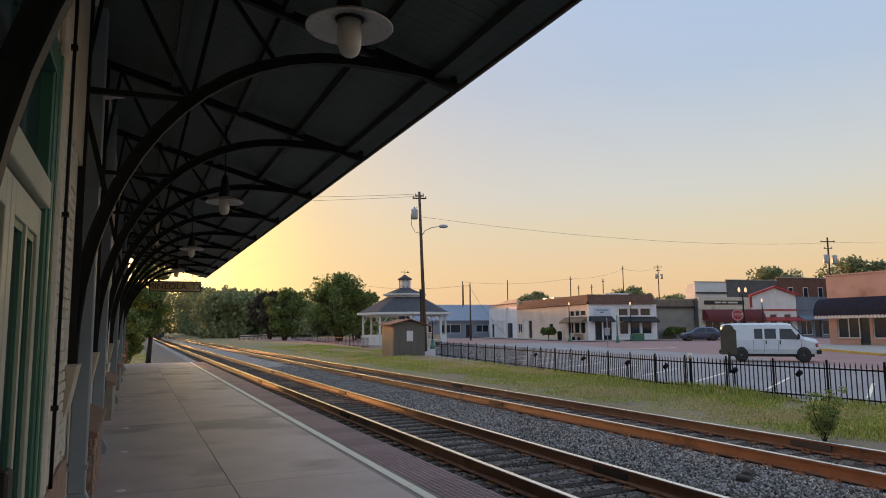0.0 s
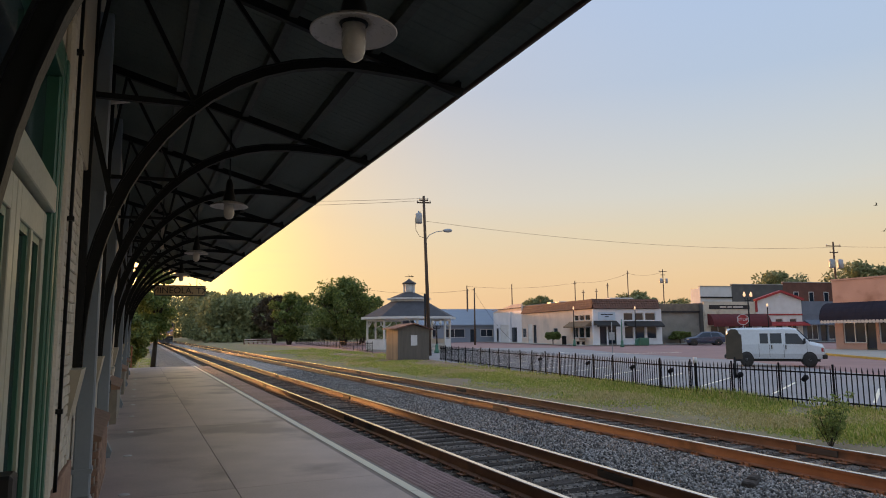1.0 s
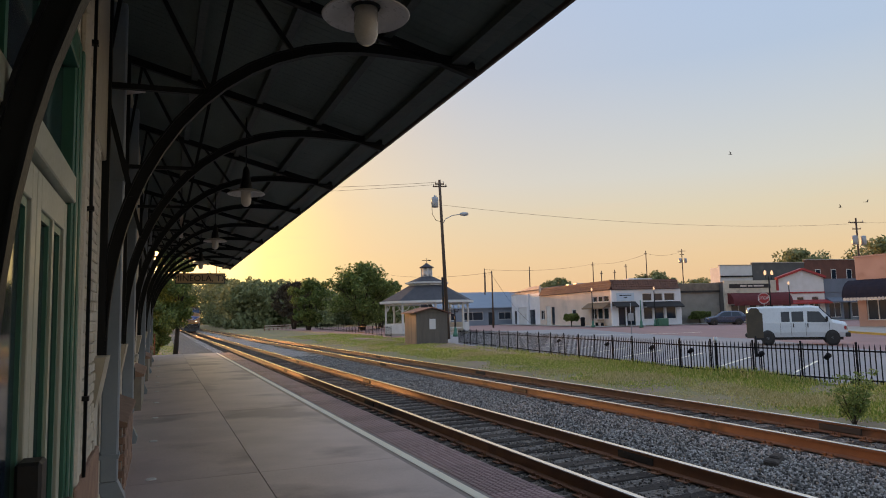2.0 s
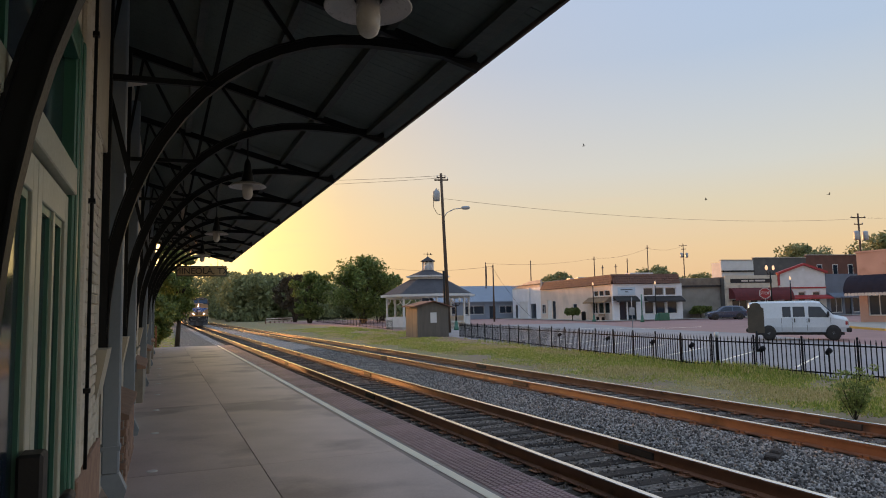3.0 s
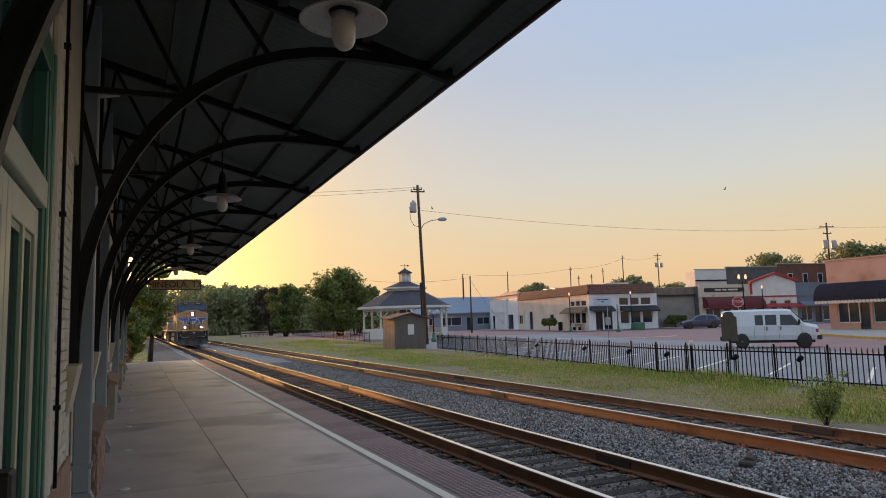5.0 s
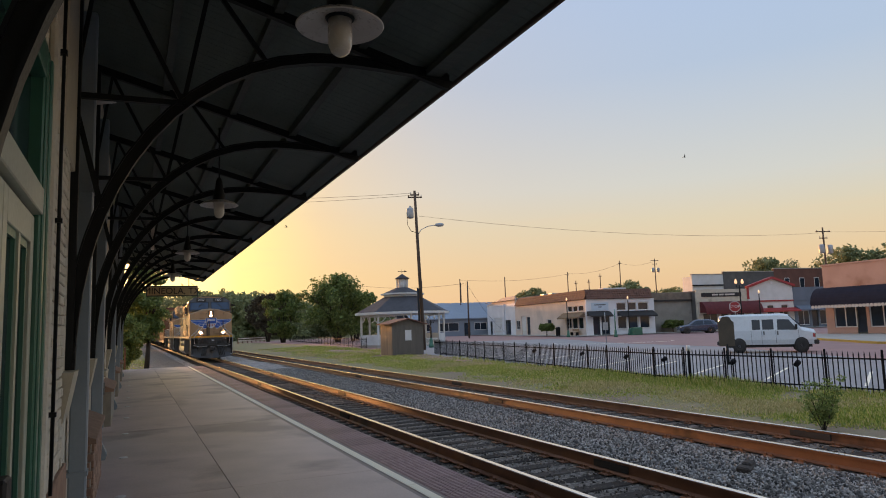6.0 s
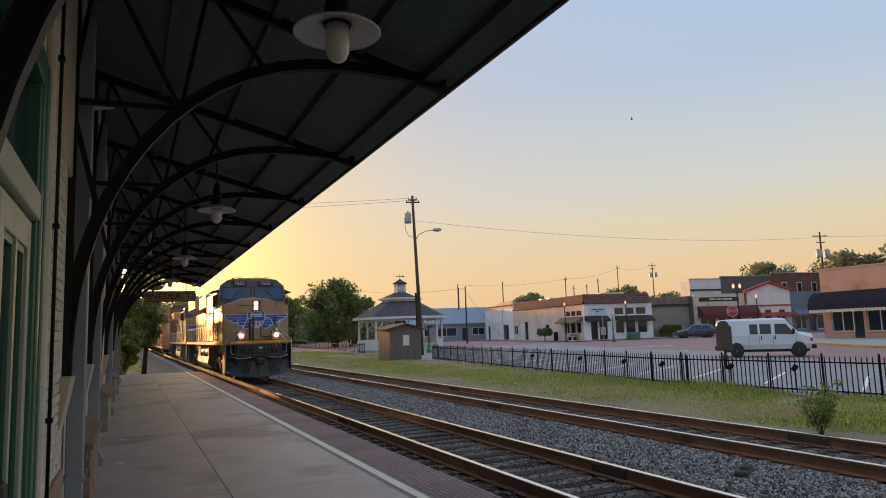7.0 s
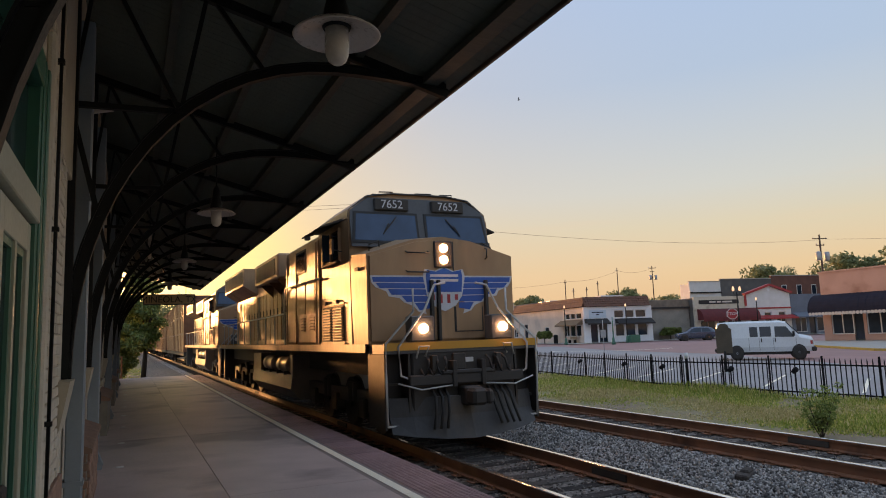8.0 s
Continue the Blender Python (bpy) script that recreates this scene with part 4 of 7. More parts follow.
def truck_frame(parent, y0, axles):
    """Side frames over a row of axles."""
    for s in (-1, 1):
        bm = bmesh.new()
        ya, yb = y0 + axles[0] - 0.75, y0 + axles[-1] + 0.75
        prof = [(ya, 0.62), (ya + 0.25, 0.42), (ya + 0.5, 0.42), (ya + 0.75, 0.60), (yb - 0.75, 0.60), (yb - 0.5, 0.42), (yb - 0.25, 0.42), (yb, 0.62), (yb, 0.86), (ya, 0.86)]
        prism(bm, prof, "x", s * 0.98, s * 1.14)
        for a in axles:
            box(bm, min(s * 1.0, s * 1.22), max(s * 1.0, s * 1.22), y0 + a - 0.17, y0 + a + 0.17, 0.34, 0.72, bevel=0.03)
        for a in axles[:-1]:
            for d in (0.6, 0.95):
                rod(bm, (s * 1.1, y0 + a + d, 0.6), (s * 1.1, y0 + a + d, 1.0), 0.10, seg=10)
        part("truck_frame", bm, M["loco_black"], parent)


def shield_wings(parent, y):
    """The winged shield on the nose, drawn as plain shapes."""
    def flat(outline, d, mat, name, lab=""):
        bm = prism(bmesh.new(), [(px * 1.05 if abs(px) > 0.305 else px * 1.45, 2.76 + (pz - 2.84) * 1.12) for px, pz in outline], "y", y - d, y)
        return part(name, bm, M[mat], parent, lab)
    for s in (-1, 1):
        edge_ = [(0.26, 3.06), (1.40, 3.06), (1.37, 2.95), (1.30, 2.87), (1.10, 2.80), (1.06, 2.72), (0.86, 2.69), (0.78, 2.62), (0.60, 2.56), (0.52, 2.47), (0.36, 2.42), (0.28, 2.50)]
        flat([(s * px, pz) for px, pz in edge_], 0.006, "wing_white", "wing_outline", "pale wing outline")
        feathers = [[(0.2, 3.035), (1.36, 3.035), (1.34, 2.955), (0.2, 2.945)], [(0.2, 2.93), (1.30, 2.94), (1.22, 2.855), (0.2, 2.845)], [(0.2, 2.83), (1.08, 2.84), (1.01, 2.745), (0.2, 2.735)],
                    [(0.2, 2.72), (0.83, 2.73), (0.73, 2.625), (0.2, 2.625)], [(0.2, 2.61), (0.58, 2.61), (0.49, 2.485), (0.2, 2.52)]]
        for f in feathers:
            flat([(s * px, pz) for px, pz in f], 0.011, "wing_blue", "feather", "dark blue feather bar")
    sh = [(0.0, 3.22), (0.13, 3.14), (0.27, 3.17), (0.30, 3.05), (0.25, 2.72), (0.16, 2.56), (0.0, 2.46), (-0.16, 2.56), (-0.25, 2.72), (-0.30, 3.05), (-0.27, 3.17), (-0.13, 3.14)]
    flat(sh, 0.013, "wing_white", "shield", "pale shield with blue field and red bars")
    flat([(px * 0.9, 2.86 + (pz - 2.84) * 0.92) for px, pz in ((0.0, 3.20), (0.13, 3.13), (0.27, 3.16), (0.29, 3.05), (0.27, 2.76), (-0.27, 2.76), (-0.29, 3.05), (-0.27, 3.16), (-0.13, 3.13))], 0.018, "wing_blue", "shield_field")
    for k in range(4):
        x = -0.165 + 0.11 * k
        flat([(x - 0.022, 2.60 + 0.05 * (k in (0, 3))), (x + 0.022, 2.60 + 0.05 * (k in (0, 3))), (x + 0.022, 2.745), (x - 0.022, 2.745)], 0.017, "red_paint", "shield_bar")
    for z in (3.06, 2.98):
        flat([(-0.2, z - 0.022), (0.2, z - 0.022), (0.2, z + 0.022), (-0.2, z + 0.022)], 0.021, "wing_white", "lettering_bar")


def build_locomotive(name, label):
    L = thing(name, label, "locomotive", None, "locomotives")
    Y, G, K = M["loco_yellow"], M["loco_grey"], M["loco_black"]
    NOSE, CAB, CABE = 0.78, 1.70, 4.1
    # nose: full width, a low gabled top that climbs to the windscreens
    bm = bmesh.new()
    prof = [(-1.50, 1.78), (1.50, 1.78), (1.51, 3.40), (0.60, 3.68), (0.0, 3.75), (-0.60, 3.68), (-1.51, 3.40)]
    rear = [(-1.52, 1.78), (1.52, 1.78), (1.53, 3.48), (0.60, 3.80), (0.0, 3.86), (-0.60, 3.80), (-1.53, 3.48)]
    A = [bm.verts.new((x, NOSE, z)) for x, z in prof]
    C = [bm.verts.new((x, CAB + 0.02, z)) for x, z in rear]
    bm.faces.new(A)
    bm.faces.new(C[::-1])
    for k in range(7):
        bm.faces.new((A[k], A[(k + 1) % 7], C[(k + 1) % 7], C[k]))
    bmesh.ops.bevel(bm, geom=[e for e in bm.edges if abs(e.verts[0].co.y - NOSE) < 0.01 and abs(e.verts[1].co.y - NOSE) < 0.01], offset=0.05, segments=2, affect="EDGES")
    nose = part("nose", bm, Y, L, "dusty yellow wide nose")
    shield_wings(L, NOSE - 0.001)
    # cab
    bm = bmesh.new()
    cab = [(-1.53, 1.78), (1.53, 1.78), (1.53, 4.22), (1.50, 4.41), (1.12, 4.71), (0.60, 4.78), (-0.60, 4.78), (-1.12, 4.71), (-1.50, 4.41), (-1.53, 4.22)]
    prism(bm, cab, "y", CAB, CABE)
    for v in bm.verts:
        if v.co.z > 3.6 and v.co.y < CAB + 0.1:
            v.co.y += (v.co.z - 3.6) * 0.22
    cabp = part("cab", bm, Y, L, "dusty yellow cab")
    slope = lambda z: CAB + (z - 3.6) * 0.22
    # the dark face round the windscreens and the number boards
    f = bmesh.new()
    face = [(-1.50, 3.66), (1.50, 3.66), (1.50, 4.21), (1.48, 4.40), (1.10, 4.69), (-1.10, 4.69), (-1.48, 4.40), (-1.50, 4.21)]
    vs = [f.verts.new((x, slope(z) - 0.012, z)) for x, z in face]
    vb = [f.verts.new((x, slope(z) + 0.01, z)) for x, z in face]
    f.faces.new(vs)
    f.faces.new(vb[::-1])
    for k in range(len(face)):
        f.faces.new((vs[k], vs[(k + 1) % len(face)], vb[(k + 1) % len(face)], vb[k]))
    part("windscreen_surround", f, G, L, "grey windscreen surround")
    for s in (-1, 1):
        for nm, d, mt, xa, xb, za, zb in (("windscreen_frame", 0.030, M["black"], 0.07, 1.48, 3.72, 4.38), ("windscreen", 0.036, M["cab_glass_sky"], 0.12, 1.43, 3.77, 4.33)):
            g = bmesh.new()
            q = [(s * xa, za), (s * xb, za + 0.02), (s * (xb - 0.06), zb), (s * xa, zb)]
            v1 = [g.verts.new((x, slope(z) - d, z)) for x, z in q]
            v2 = [g.verts.new((x, slope(z) - 0.008, z)) for x, z in q]
            g.faces.new(v1)
            for k in range(4):
                g.faces.new((v1[k], v1[(k + 1) % 4], v2[(k + 1) % 4], v2[k]))
            part(nm, g, mt, L)
        wip = bar(bmesh.new(), (s * 0.55, slope(4.27) - 0.06, 4.27), (s * 0.78, slope(4.0) - 0.06, 4.0), 0.018)
        bar(wip, (s * 0.72, slope(4.14) - 0.06, 4.14), (s * 0.84, slope(3.92) - 0.06, 3.92), 0.03, 0.012)
        part("wiper", wip, K, L)
        nb = part("number_board", B(s * 0.62 - 0.36, s * 0.62 + 0.36, slope(4.5) - 0.09, slope(4.5) + 0.06, 4.42, 4.66, bevel=0.015), K, L, "black number board")
        writing("number", "7652", 0.235, M["wing_white"], nb, pose(s * 0.62, slope(4.5) - 0.093, 4.535, 90, 0, 0), 0.004)
        part("grab_iron", tube(bmesh.new(), [(s * 1.3, NOSE + 0.5, 3.52), (s * 1.3, NOSE + 0.5, 3.64), (s * 1.1, NOSE + 0.5, 3.72), (s * 1.1, NOSE + 0.5, 3.6)], 0.014, 6), K, L)
    part("cab_roof", prism(bmesh.new(), [(-1.545, 4.23), (-1.512, 4.42), (-1.125, 4.722), (-0.6, 4.795), (0.6, 4.795), (1.125, 4.722), (1.512, 4.42), (1.545, 4.23), (1.53, 4.23), (1.49, 4.40), (1.11, 4.70), (0.6, 4.775), (-0.6, 4.775), (-1.11, 4.70), (-1.49, 4.40), (-1.53, 4.23)], "y", slope(4.6) - 0.03, CABE + 0.05), G, L, "grey cab roof shell")
    # roof details
    rf = bmesh.new()
    for x, y, w in ((-0.4, 2.7, 0.12), (0.2, 3.1, 0.16), (0.5, 2.4, 0.08), (-0.1, 2.3, 0.06), (0.8, 2.6, 0.05), (-0.85, 2.3, 0.05)):
        box(rf, x - w, x + w, y - 0.1, y + 0.1, 4.77, 4.82 + w * 0.2, bevel=0.01)
    for xa, xb in ((-0.75, -0.45), (0.05, 0.42), (0.62, 0.9)):
        tube(rf, [(xa, 2.2, 4.74), (xa, 2.2, 4.87), (xb, 2.2, 4.88), (xb, 2.2, 4.76)], 0.014, 6)
    part("roof_gear", rf, K, L)
    # headlights
    hb = B(-0.20, 0.17, NOSE - 0.05, NOSE + 0.05, 3.16, 3.66, bevel=0.015)
    part("headlight_box", hb, K, L, "dark twin headlight housing")
    for z in (3.52, 3.30):
        part("headlight", rod(bmesh.new(), (-0.02, NOSE - 0.085, z), (-0.02, NOSE - 0.04, z), 0.078, seg=20), M["headlamp"], L, "lit round headlight")
    part("nose_door_gap", B(0.19, 0.215, NOSE - 0.006, NOSE + 0.004, 1.95, 3.66), K, L)
    part("nose_door", B(0.23, 0.78, NOSE - 0.005, NOSE + 0.004, 1.98, 2.9), Y, L)
    for xa, xb, za, zb in ((0.215, 0.232, 1.95, 2.42), (0.778, 0.795, 1.95, 2.42), (0.232, 0.778, 1.95, 1.967)):
        part("door_seal", B(xa, xb, NOSE - 0.012, NOSE + 0.004, za, zb), K, L)
    for x in (-0.28, -0.14, 0.86):
        part("door_post", B(x - 0.03, x + 0.03, NOSE - 0.09, NOSE + 0.002, 1.80, 2.92, bevel=0.008), K, L)
    for z in (3.46, 3.10):
        part("grab_iron", tube(bmesh.new(), [(-0.76, NOSE, z), (-0.76, NOSE - 0.07, z - 0.03), (-0.32, NOSE - 0.07, z - 0.03), (-0.32, NOSE, z)], 0.014, 6), K, L)
    part("grab_iron", tube(bmesh.new(), [(0.9, NOSE, 3.55), (0.9, NOSE - 0.07, 3.52), (0.9, NOSE - 0.07, 3.36), (0.9, NOSE, 3.34)], 0.014, 6), K, L)
    for s in (-1, 1):
        part("ditch_light_box", B(s * 0.78 - 0.22, s * 0.78 + 0.22, 0.03, 0.30, 1.80, 2.24, bevel=0.02), G, L, "grey ditch light housing")
        part("ditch_light", rod(bmesh.new(), (s * 0.78, -0.03, 2.02), (s * 0.78, 0.04, 2.02), 0.08, seg=20), M["headlamp"], L, "lit round ditch light")
    # the front platform, stripe, pilot and plow
    part("front_deck", B(-1.50, 1.50, 0.02, NOSE + 0.02, 1.60, 1.78, bevel=0.01), G, L)
    part("stripe", B(-1.505, 1.505, 0.008, 0.028, 1.66, 1.79), M["loco_stripe"], L, "bright yellow stripe")
    part("pilot", B(-1.0, 1.0, 0.03, 0.5, 0.62, 1.62, bevel=0.03), K, L, "black pilot plate")
    for s in (-1, 1):
        w = bmesh.new()
        for k in range(4):
            box(w, s * 1.26 - 0.2, s * 1.26 + 0.2, 0.08 + 0.12 * k, 0.40 + 0.12 * k, 0.42 + 0.32 * k, 0.46 + 0.32 * k)
        box(w, s * 1.47 - 0.02, s * 1.47 + 0.02, 0.05, 0.9, 0.36, 1.65)
        box(w, s * 1.04 - 0.02, s * 1.04 + 0.02, 0.05, 0.9, 0.36, 1.65)
        part("step_well", w, K, L)
        part("step_edge", B(s * 1.26 - 0.2, s * 1.26 + 0.2, 0.05, 0.09, 0.40, 0.43), M["handrail"], L)
    plow = bmesh.new()
    rows = []
    for x in (-1.38, -1.0, -0.5, 0.0, 0.5, 1.0, 1.38):
        back = 0.30 * (abs(x) / 1.38) ** 1.5
        lift = 0.14 * (abs(x) / 1.38) ** 2
        rows.append([plow.verts.new((x, y_ + back, z)) for y_, z in ((-0.10, 0.86), (-0.16, 0.55), (-0.30, 0.16 + lift), (-0.25, 0.15 + lift), (-0.10, 0.55), (-0.04, 0.86))])
    for a, b in zip(rows, rows[1:]):
        for k in range(6):
            plow.faces.new((a[k], a[(k + 1) % 6], b[(k + 1) % 6], b[k])).smooth = False
    plow.faces.new(rows[0][::-1])
    plow.faces.new(rows[-1])
    part("plow", plow, M["plow_grey"], L, "scuffed dark grey snow plow")
    part("anticlimber", B(-1.1, 1.1, -0.12, 0.05, 1.06, 1.24, bevel=0.02), K, L)
    cp = bmesh.new()
    box(cp, -0.16, 0.16, -0.30, 0.05, 0.70, 1.02, bevel=0.03)
    box(cp, -0.17, 0.10, -0.62, -0.28, 0.72, 1.0, bevel=0.05)
    box(cp, 0.07, 0.19, -0.66, -0.36, 0.74, 0.98, bevel=0.04)
    part("coupler", cp, K, L, "black knuckle coupler")
    for s, n_ in ((-1, 3), (1, 4)):
        for k in range(n_):
            x = s * (0.42 + 0.12 * k)
            part("air_hose", tube(bmesh.new(), [(x, 0.0, 0.98), (x, -0.16, 0.86), (x + s * 0.03, -0.24, 0.62), (x + s * 0.10, -0.30, 0.36)], 0.026, 8), M["rubber"], L)
    for s in (-1, 1):
        part("cut_lever", tube(bmesh.new(), [(s * 0.25, -0.1, 1.05), (s * 0.9, -0.14, 1.0), (s * 1.3, -0.1, 1.12)], 0.014, 6), M["handrail"], L)
        part("end_rail", tube(bmesh.new(), [(s * 1.45, 0.05, 0.42), (s * 1.47, 0.02, 1.2), (s * 1.47, 0.02, 1.78), (s * 0.92, 0.1, 2.32), (s * 0.92, 0.1, 2.72)], 0.021, 8), M["handrail"], L, "white tubular handrail")
        part("end_rail", tube(bmesh.new(), [(s * 1.02, -0.02, 1.16), (s * 1.22, -0.02, 1.24), (s * 1.26, -0.02, 1.72), (s * 0.72, 0.05, 2.36), (s * 0.52, 0.08, 2.78), (s * 0.30, 0.1, 2.82)], 0.021, 8), M["handrail"], L, "white tubular handrail")
        part("mu_hose_hook", tube(bmesh.new(), [(s * 0.95, -0.05, 1.52), (s * 0.90, -0.08, 1.72), (s * 0.72, -0.08, 1.72), (s * 0.8, -0.08, 1.55)], 0.016, 6), M["handrail"], L)
    # plumbing on the pilot: control hoses in loops, brackets, bolted steps
    for s in (-1, 1):
        for k in range(3):
            x = s * (0.40 + 0.16 * k)
            part("control_hose", tube(bmesh.new(), [(x, 0.0, 1.52), (x + s * 0.02, -0.10, 1.46), (x + s * 0.05, -0.13, 1.30), (x + s * 0.11, -0.10, 1.22), (x + s * 0.15, -0.02, 1.34)], 0.022, 8), M["rubber"], L)
        part("pilot_bracket", B(s * 0.62 - 0.05, s * 0.62 + 0.05, -0.09, 0.04, 1.28, 1.56, bevel=0.01), K, L)
        part("pilot_bracket", B(s * 0.28 - 0.04, s * 0.28 + 0.04, -0.16, 0.04, 1.02, 1.46, bevel=0.01), K, L)
        part("corner_plate", B(s * 1.24 - 0.24, s * 1.24 + 0.24, 0.36, 0.40, 0.40, 1.62), M["black"], L)
    part("drop_step", B(-0.5, 0.5, -0.14, -0.02, 1.24, 1.30, bevel=0.01), M["plow_grey"], L)
    part("jumper_box", B(-0.26, -0.02, -0.06, 0.04, 1.30, 1.58, bevel=0.015), K, L)
    part("warning_plate", B(-0.14, 0.16, 0.006, 0.022, 1.42, 1.50), M["handrail"], L)
    # cab sides: windows, awning, louvres, latches
    for s in (-1, 1):
        side = s * 1.532
        o = (lambda a, b: (min(a, b), max(a, b)))
        for y0, y1 in ((2.42, 3.02), (3.10, 3.62)):
            a, b = o(side - s * 0.01, side + s * 0.012)
            part("side_window_frame", B(a, b, y0 - 0.05, y1 + 0.05, 3.46, 4.10, bevel=0.008), K, L)
            a, b = o(side - s * 0.004, side + s * 0.018)
            part("side_window", B(a, b, y0, y1, 3.52, 4.04), M["glass"], L)
        aw = prism(bmesh.new(), [(side, 4.24), (side + s * 0.42, 4.10), (side + s * 0.42, 4.13), (side, 4.29)], "y", 2.25, 3.95)
        part("sunshade", aw, K, L, "black cab window sunshade")
        for y0 in (2.2, 3.04):
            lv = bmesh.new()
            a, b = o(side - s * 0.005, side + s * 0.012)
            box(lv, a, b, y0, y0 + 0.76, 1.84, 2.56)
            lv2 = bmesh.new()
            for k in range(12):
                z = 1.88 + 0.056 * k
                prism(lv2, [(side + s * 0.008, z), (side + s * 0.045, z - 0.01), (side + s * 0.045, z + 0.006), (side + s * 0.008, z + 0.034)], "y", y0 + 0.05, y0 + 0.71)
            g = part("louvre", lv, K, L)
            part("louvre_blades", lv2, Y, g)
            a, b = o(side, side + s * 0.05)
            part("louvre_latch", B(a, b, y0 + 0.36, y0 + 0.44, 2.60, 2.68, bevel=0.01), K, L)
        a, b = o(side, side + s * 0.03)
        part("louvre_ledge", B(a, b, 2.12, 3.9, 2.58, 2.61), Y, L)
        part("louvre_ledge", B(a, b, 2.12, 3.9, 1.79, 1.82), Y, L)
        for y0 in (4.5, 5.42):
            lv2 = bmesh.new()
            for k in range(5):
                prism(lv2, [(side, 2.1 + 0.07 * k), (side + s * 0.04, 2.09 + 0.07 * k), (side + s * 0.04, 2.105 + 0.07 * k), (side, 2.14 + 0.07 * k)], "y", y0, y0 + 0.46)
            part("louvre_blades", lv2, Y, L)
        a, b = o(side - s * 0.01, side + s * 0.014)
        part("cabinet_window_frame", B(a, b, 5.36, 6.44, 3.50, 4.08, bevel=0.008), K, L)
        a, b = o(side - s * 0.004, side + s * 0.02)
        part("cabinet_window", B(a, b, 5.44, 6.36, 3.56, 4.02), M["glass"], L)
        for y0, y1, z1 in ((4.5, 5.3, 3.25), (5.4, 6.3, 3.25), (6.42, 7.4, 3.6)):
            a, b = o(side - s * 0.004, side + s * 0.016)
            part("cabinet_door", B(a, b, y0, y1, 2.5 if y0 < 6 else 1.92, z1, bevel=0.006), Y, L)
        for y0 in (4.1, 4.36, 6.38, 7.46):
            a, b = o(side - s * 0.002, side + s * 0.03)
            part("seam_strip", B(a, b, y0 - 0.02, y0 + 0.02, 1.8, 4.1), Y, L)
        for y0 in (4.2, 5.1):
            part("marker_lamp", B(side - 0.06, side + 0.06, y0, y0 + 0.14, 4.26, 4.38, bevel=0.01), K, L)
        mir = tube(bmesh.new(), [(side, 2.28, 3.62), (side + s * 0.22, 2.25, 3.66)], 0.012, 6)
        box(mir, side + s * 0.22 - 0.02, side + s * 0.22 + 0.02, 2.16, 2.34, 3.56, 3.86)
        part("mirror", mir, K, L)
        part("wind_deflector", B(min(side + s * 0.02, side + s * 0.2), max(side + s * 0.02, side + s * 0.2), 3.04, 3.07, 3.5, 4.06), M["cab_glass_sky"], L)
        for y0 in (2.38, 3.04, 3.66):
            part("window_post", B(min(side, side + s * 0.05), max(side, side + s * 0.05), y0 - 0.02, y0 + 0.02, 3.46, 4.12), Y, L)
        part("arm_rest", B(min(side, side + s * 0.1), max(side, side + s * 0.1), 2.4, 3.6, 3.40, 3.46, bevel=0.02), K, L)
        a, b = o(side, side + s * 0.02)
        part("door_latch", B(a, b, 1.2, 1.42, 3.14, 3.2), K, L)
    # equipment cabinet behind the cab, then the long hood
    part("equipment_cabinet", B(-1.53, 1.53, CABE, 7.6, 1.78, 4.24, bevel=0.06), Y, L)
    part("long_hood", B(-0.98, 0.98, 7.6, 21.0, 1.70, 4.26, bevel=0.10), Y, L, "dusty yellow long hood")
    for k in range(20):
        for s in (-1, 1):
            a, b = min(s * 0.978, s * 1.0), max(s * 0.978, s * 1.0)
            d = part("hood_door", B(a, b, 7.8 + 0.64 * k, 8.38 + 0.64 * k, 1.92 + (0.5 if k % 5 == 2 else 0), 3.52, bevel=0.008), K if k % 7 == 4 else Y, L)
            part("latch", B(min(s * 1.0, s * 1.02), max(s * 1.0, s * 1.02), 8.28 + 0.64 * k, 8.33 + 0.64 * k, 2.75, 2.95), K, d)
    part("brake_box", B(-1.46, 1.46, 9.2, 13.2, 3.72, 4.46, bevel=0.05), Y, L, "overhanging dynamic brake box")
    part("exhaust_stack", B(-0.5, 0.5, 13.5, 14.6, 4.2, 4.66, bevel=0.04), K, L)
    part("radiator", prism(bmesh.new(), [(-0.98, 3.62), (-1.52, 3.98), (-1.52, 4.62), (1.52, 4.62), (1.52, 3.98), (0.98, 3.62)], "y", 15.4, 20.8), Y, L, "flared yellow radiator section")
    for s in (-1, 1):
        for y0 in (9.5, 10.9, 12.3):
            part("gusset", prism(bmesh.new(), [(s * 0.98, 3.3), (s * 0.98, 3.73), (s * 1.42, 3.73)], "y", y0, y0 + 0.06), Y, L)
        a, b = min(s * 1.455, s * 1.472), max(s * 1.455, s * 1.472)
        part("brake_grille", B(a, b, 9.6, 12.8, 3.86, 4.34), K, L)
        a, b = min(s * 1.515, s * 1.532), max(s * 1.515, s * 1.532)
        part("radiator_grille", B(a, b, 15.6, 20.6, 4.06, 4.54), K, L)
        part("walkway", B(min(s * 0.95, s * 1.53), max(s * 0.95, s * 1.53), 7.6, 21.9, 1.62, 1.74), G, L)
        part("sill_stripe", B(min(s * 1.525, s * 1.54), max(s * 1.525, s * 1.54), 0.9, 21.9, 1.63, 1.78), Y, L)
        part("side_rail", tube(bmesh.new(), [(s * 1.53, 3.9, 3.22), (s * 1.62, 4.0, 3.22), (s * 1.62, 7.3, 3.26), (s * 1.6, 7.5, 3.2), (s * 1.56, 7.8, 2.68), (s * 1.5, 8.0, 2.62), (s * 1.5, 21.6, 2.62)], 0.024, 6), M["handrail"], L)
        for y0 in (4.15, 5.35, 6.5):
            part("rail_bracket", rod(bmesh.new(), (s * 1.52, y0, 3.20), (s * 1.62, y0, 3.23), 0.016, seg=6), M["handrail"], L)
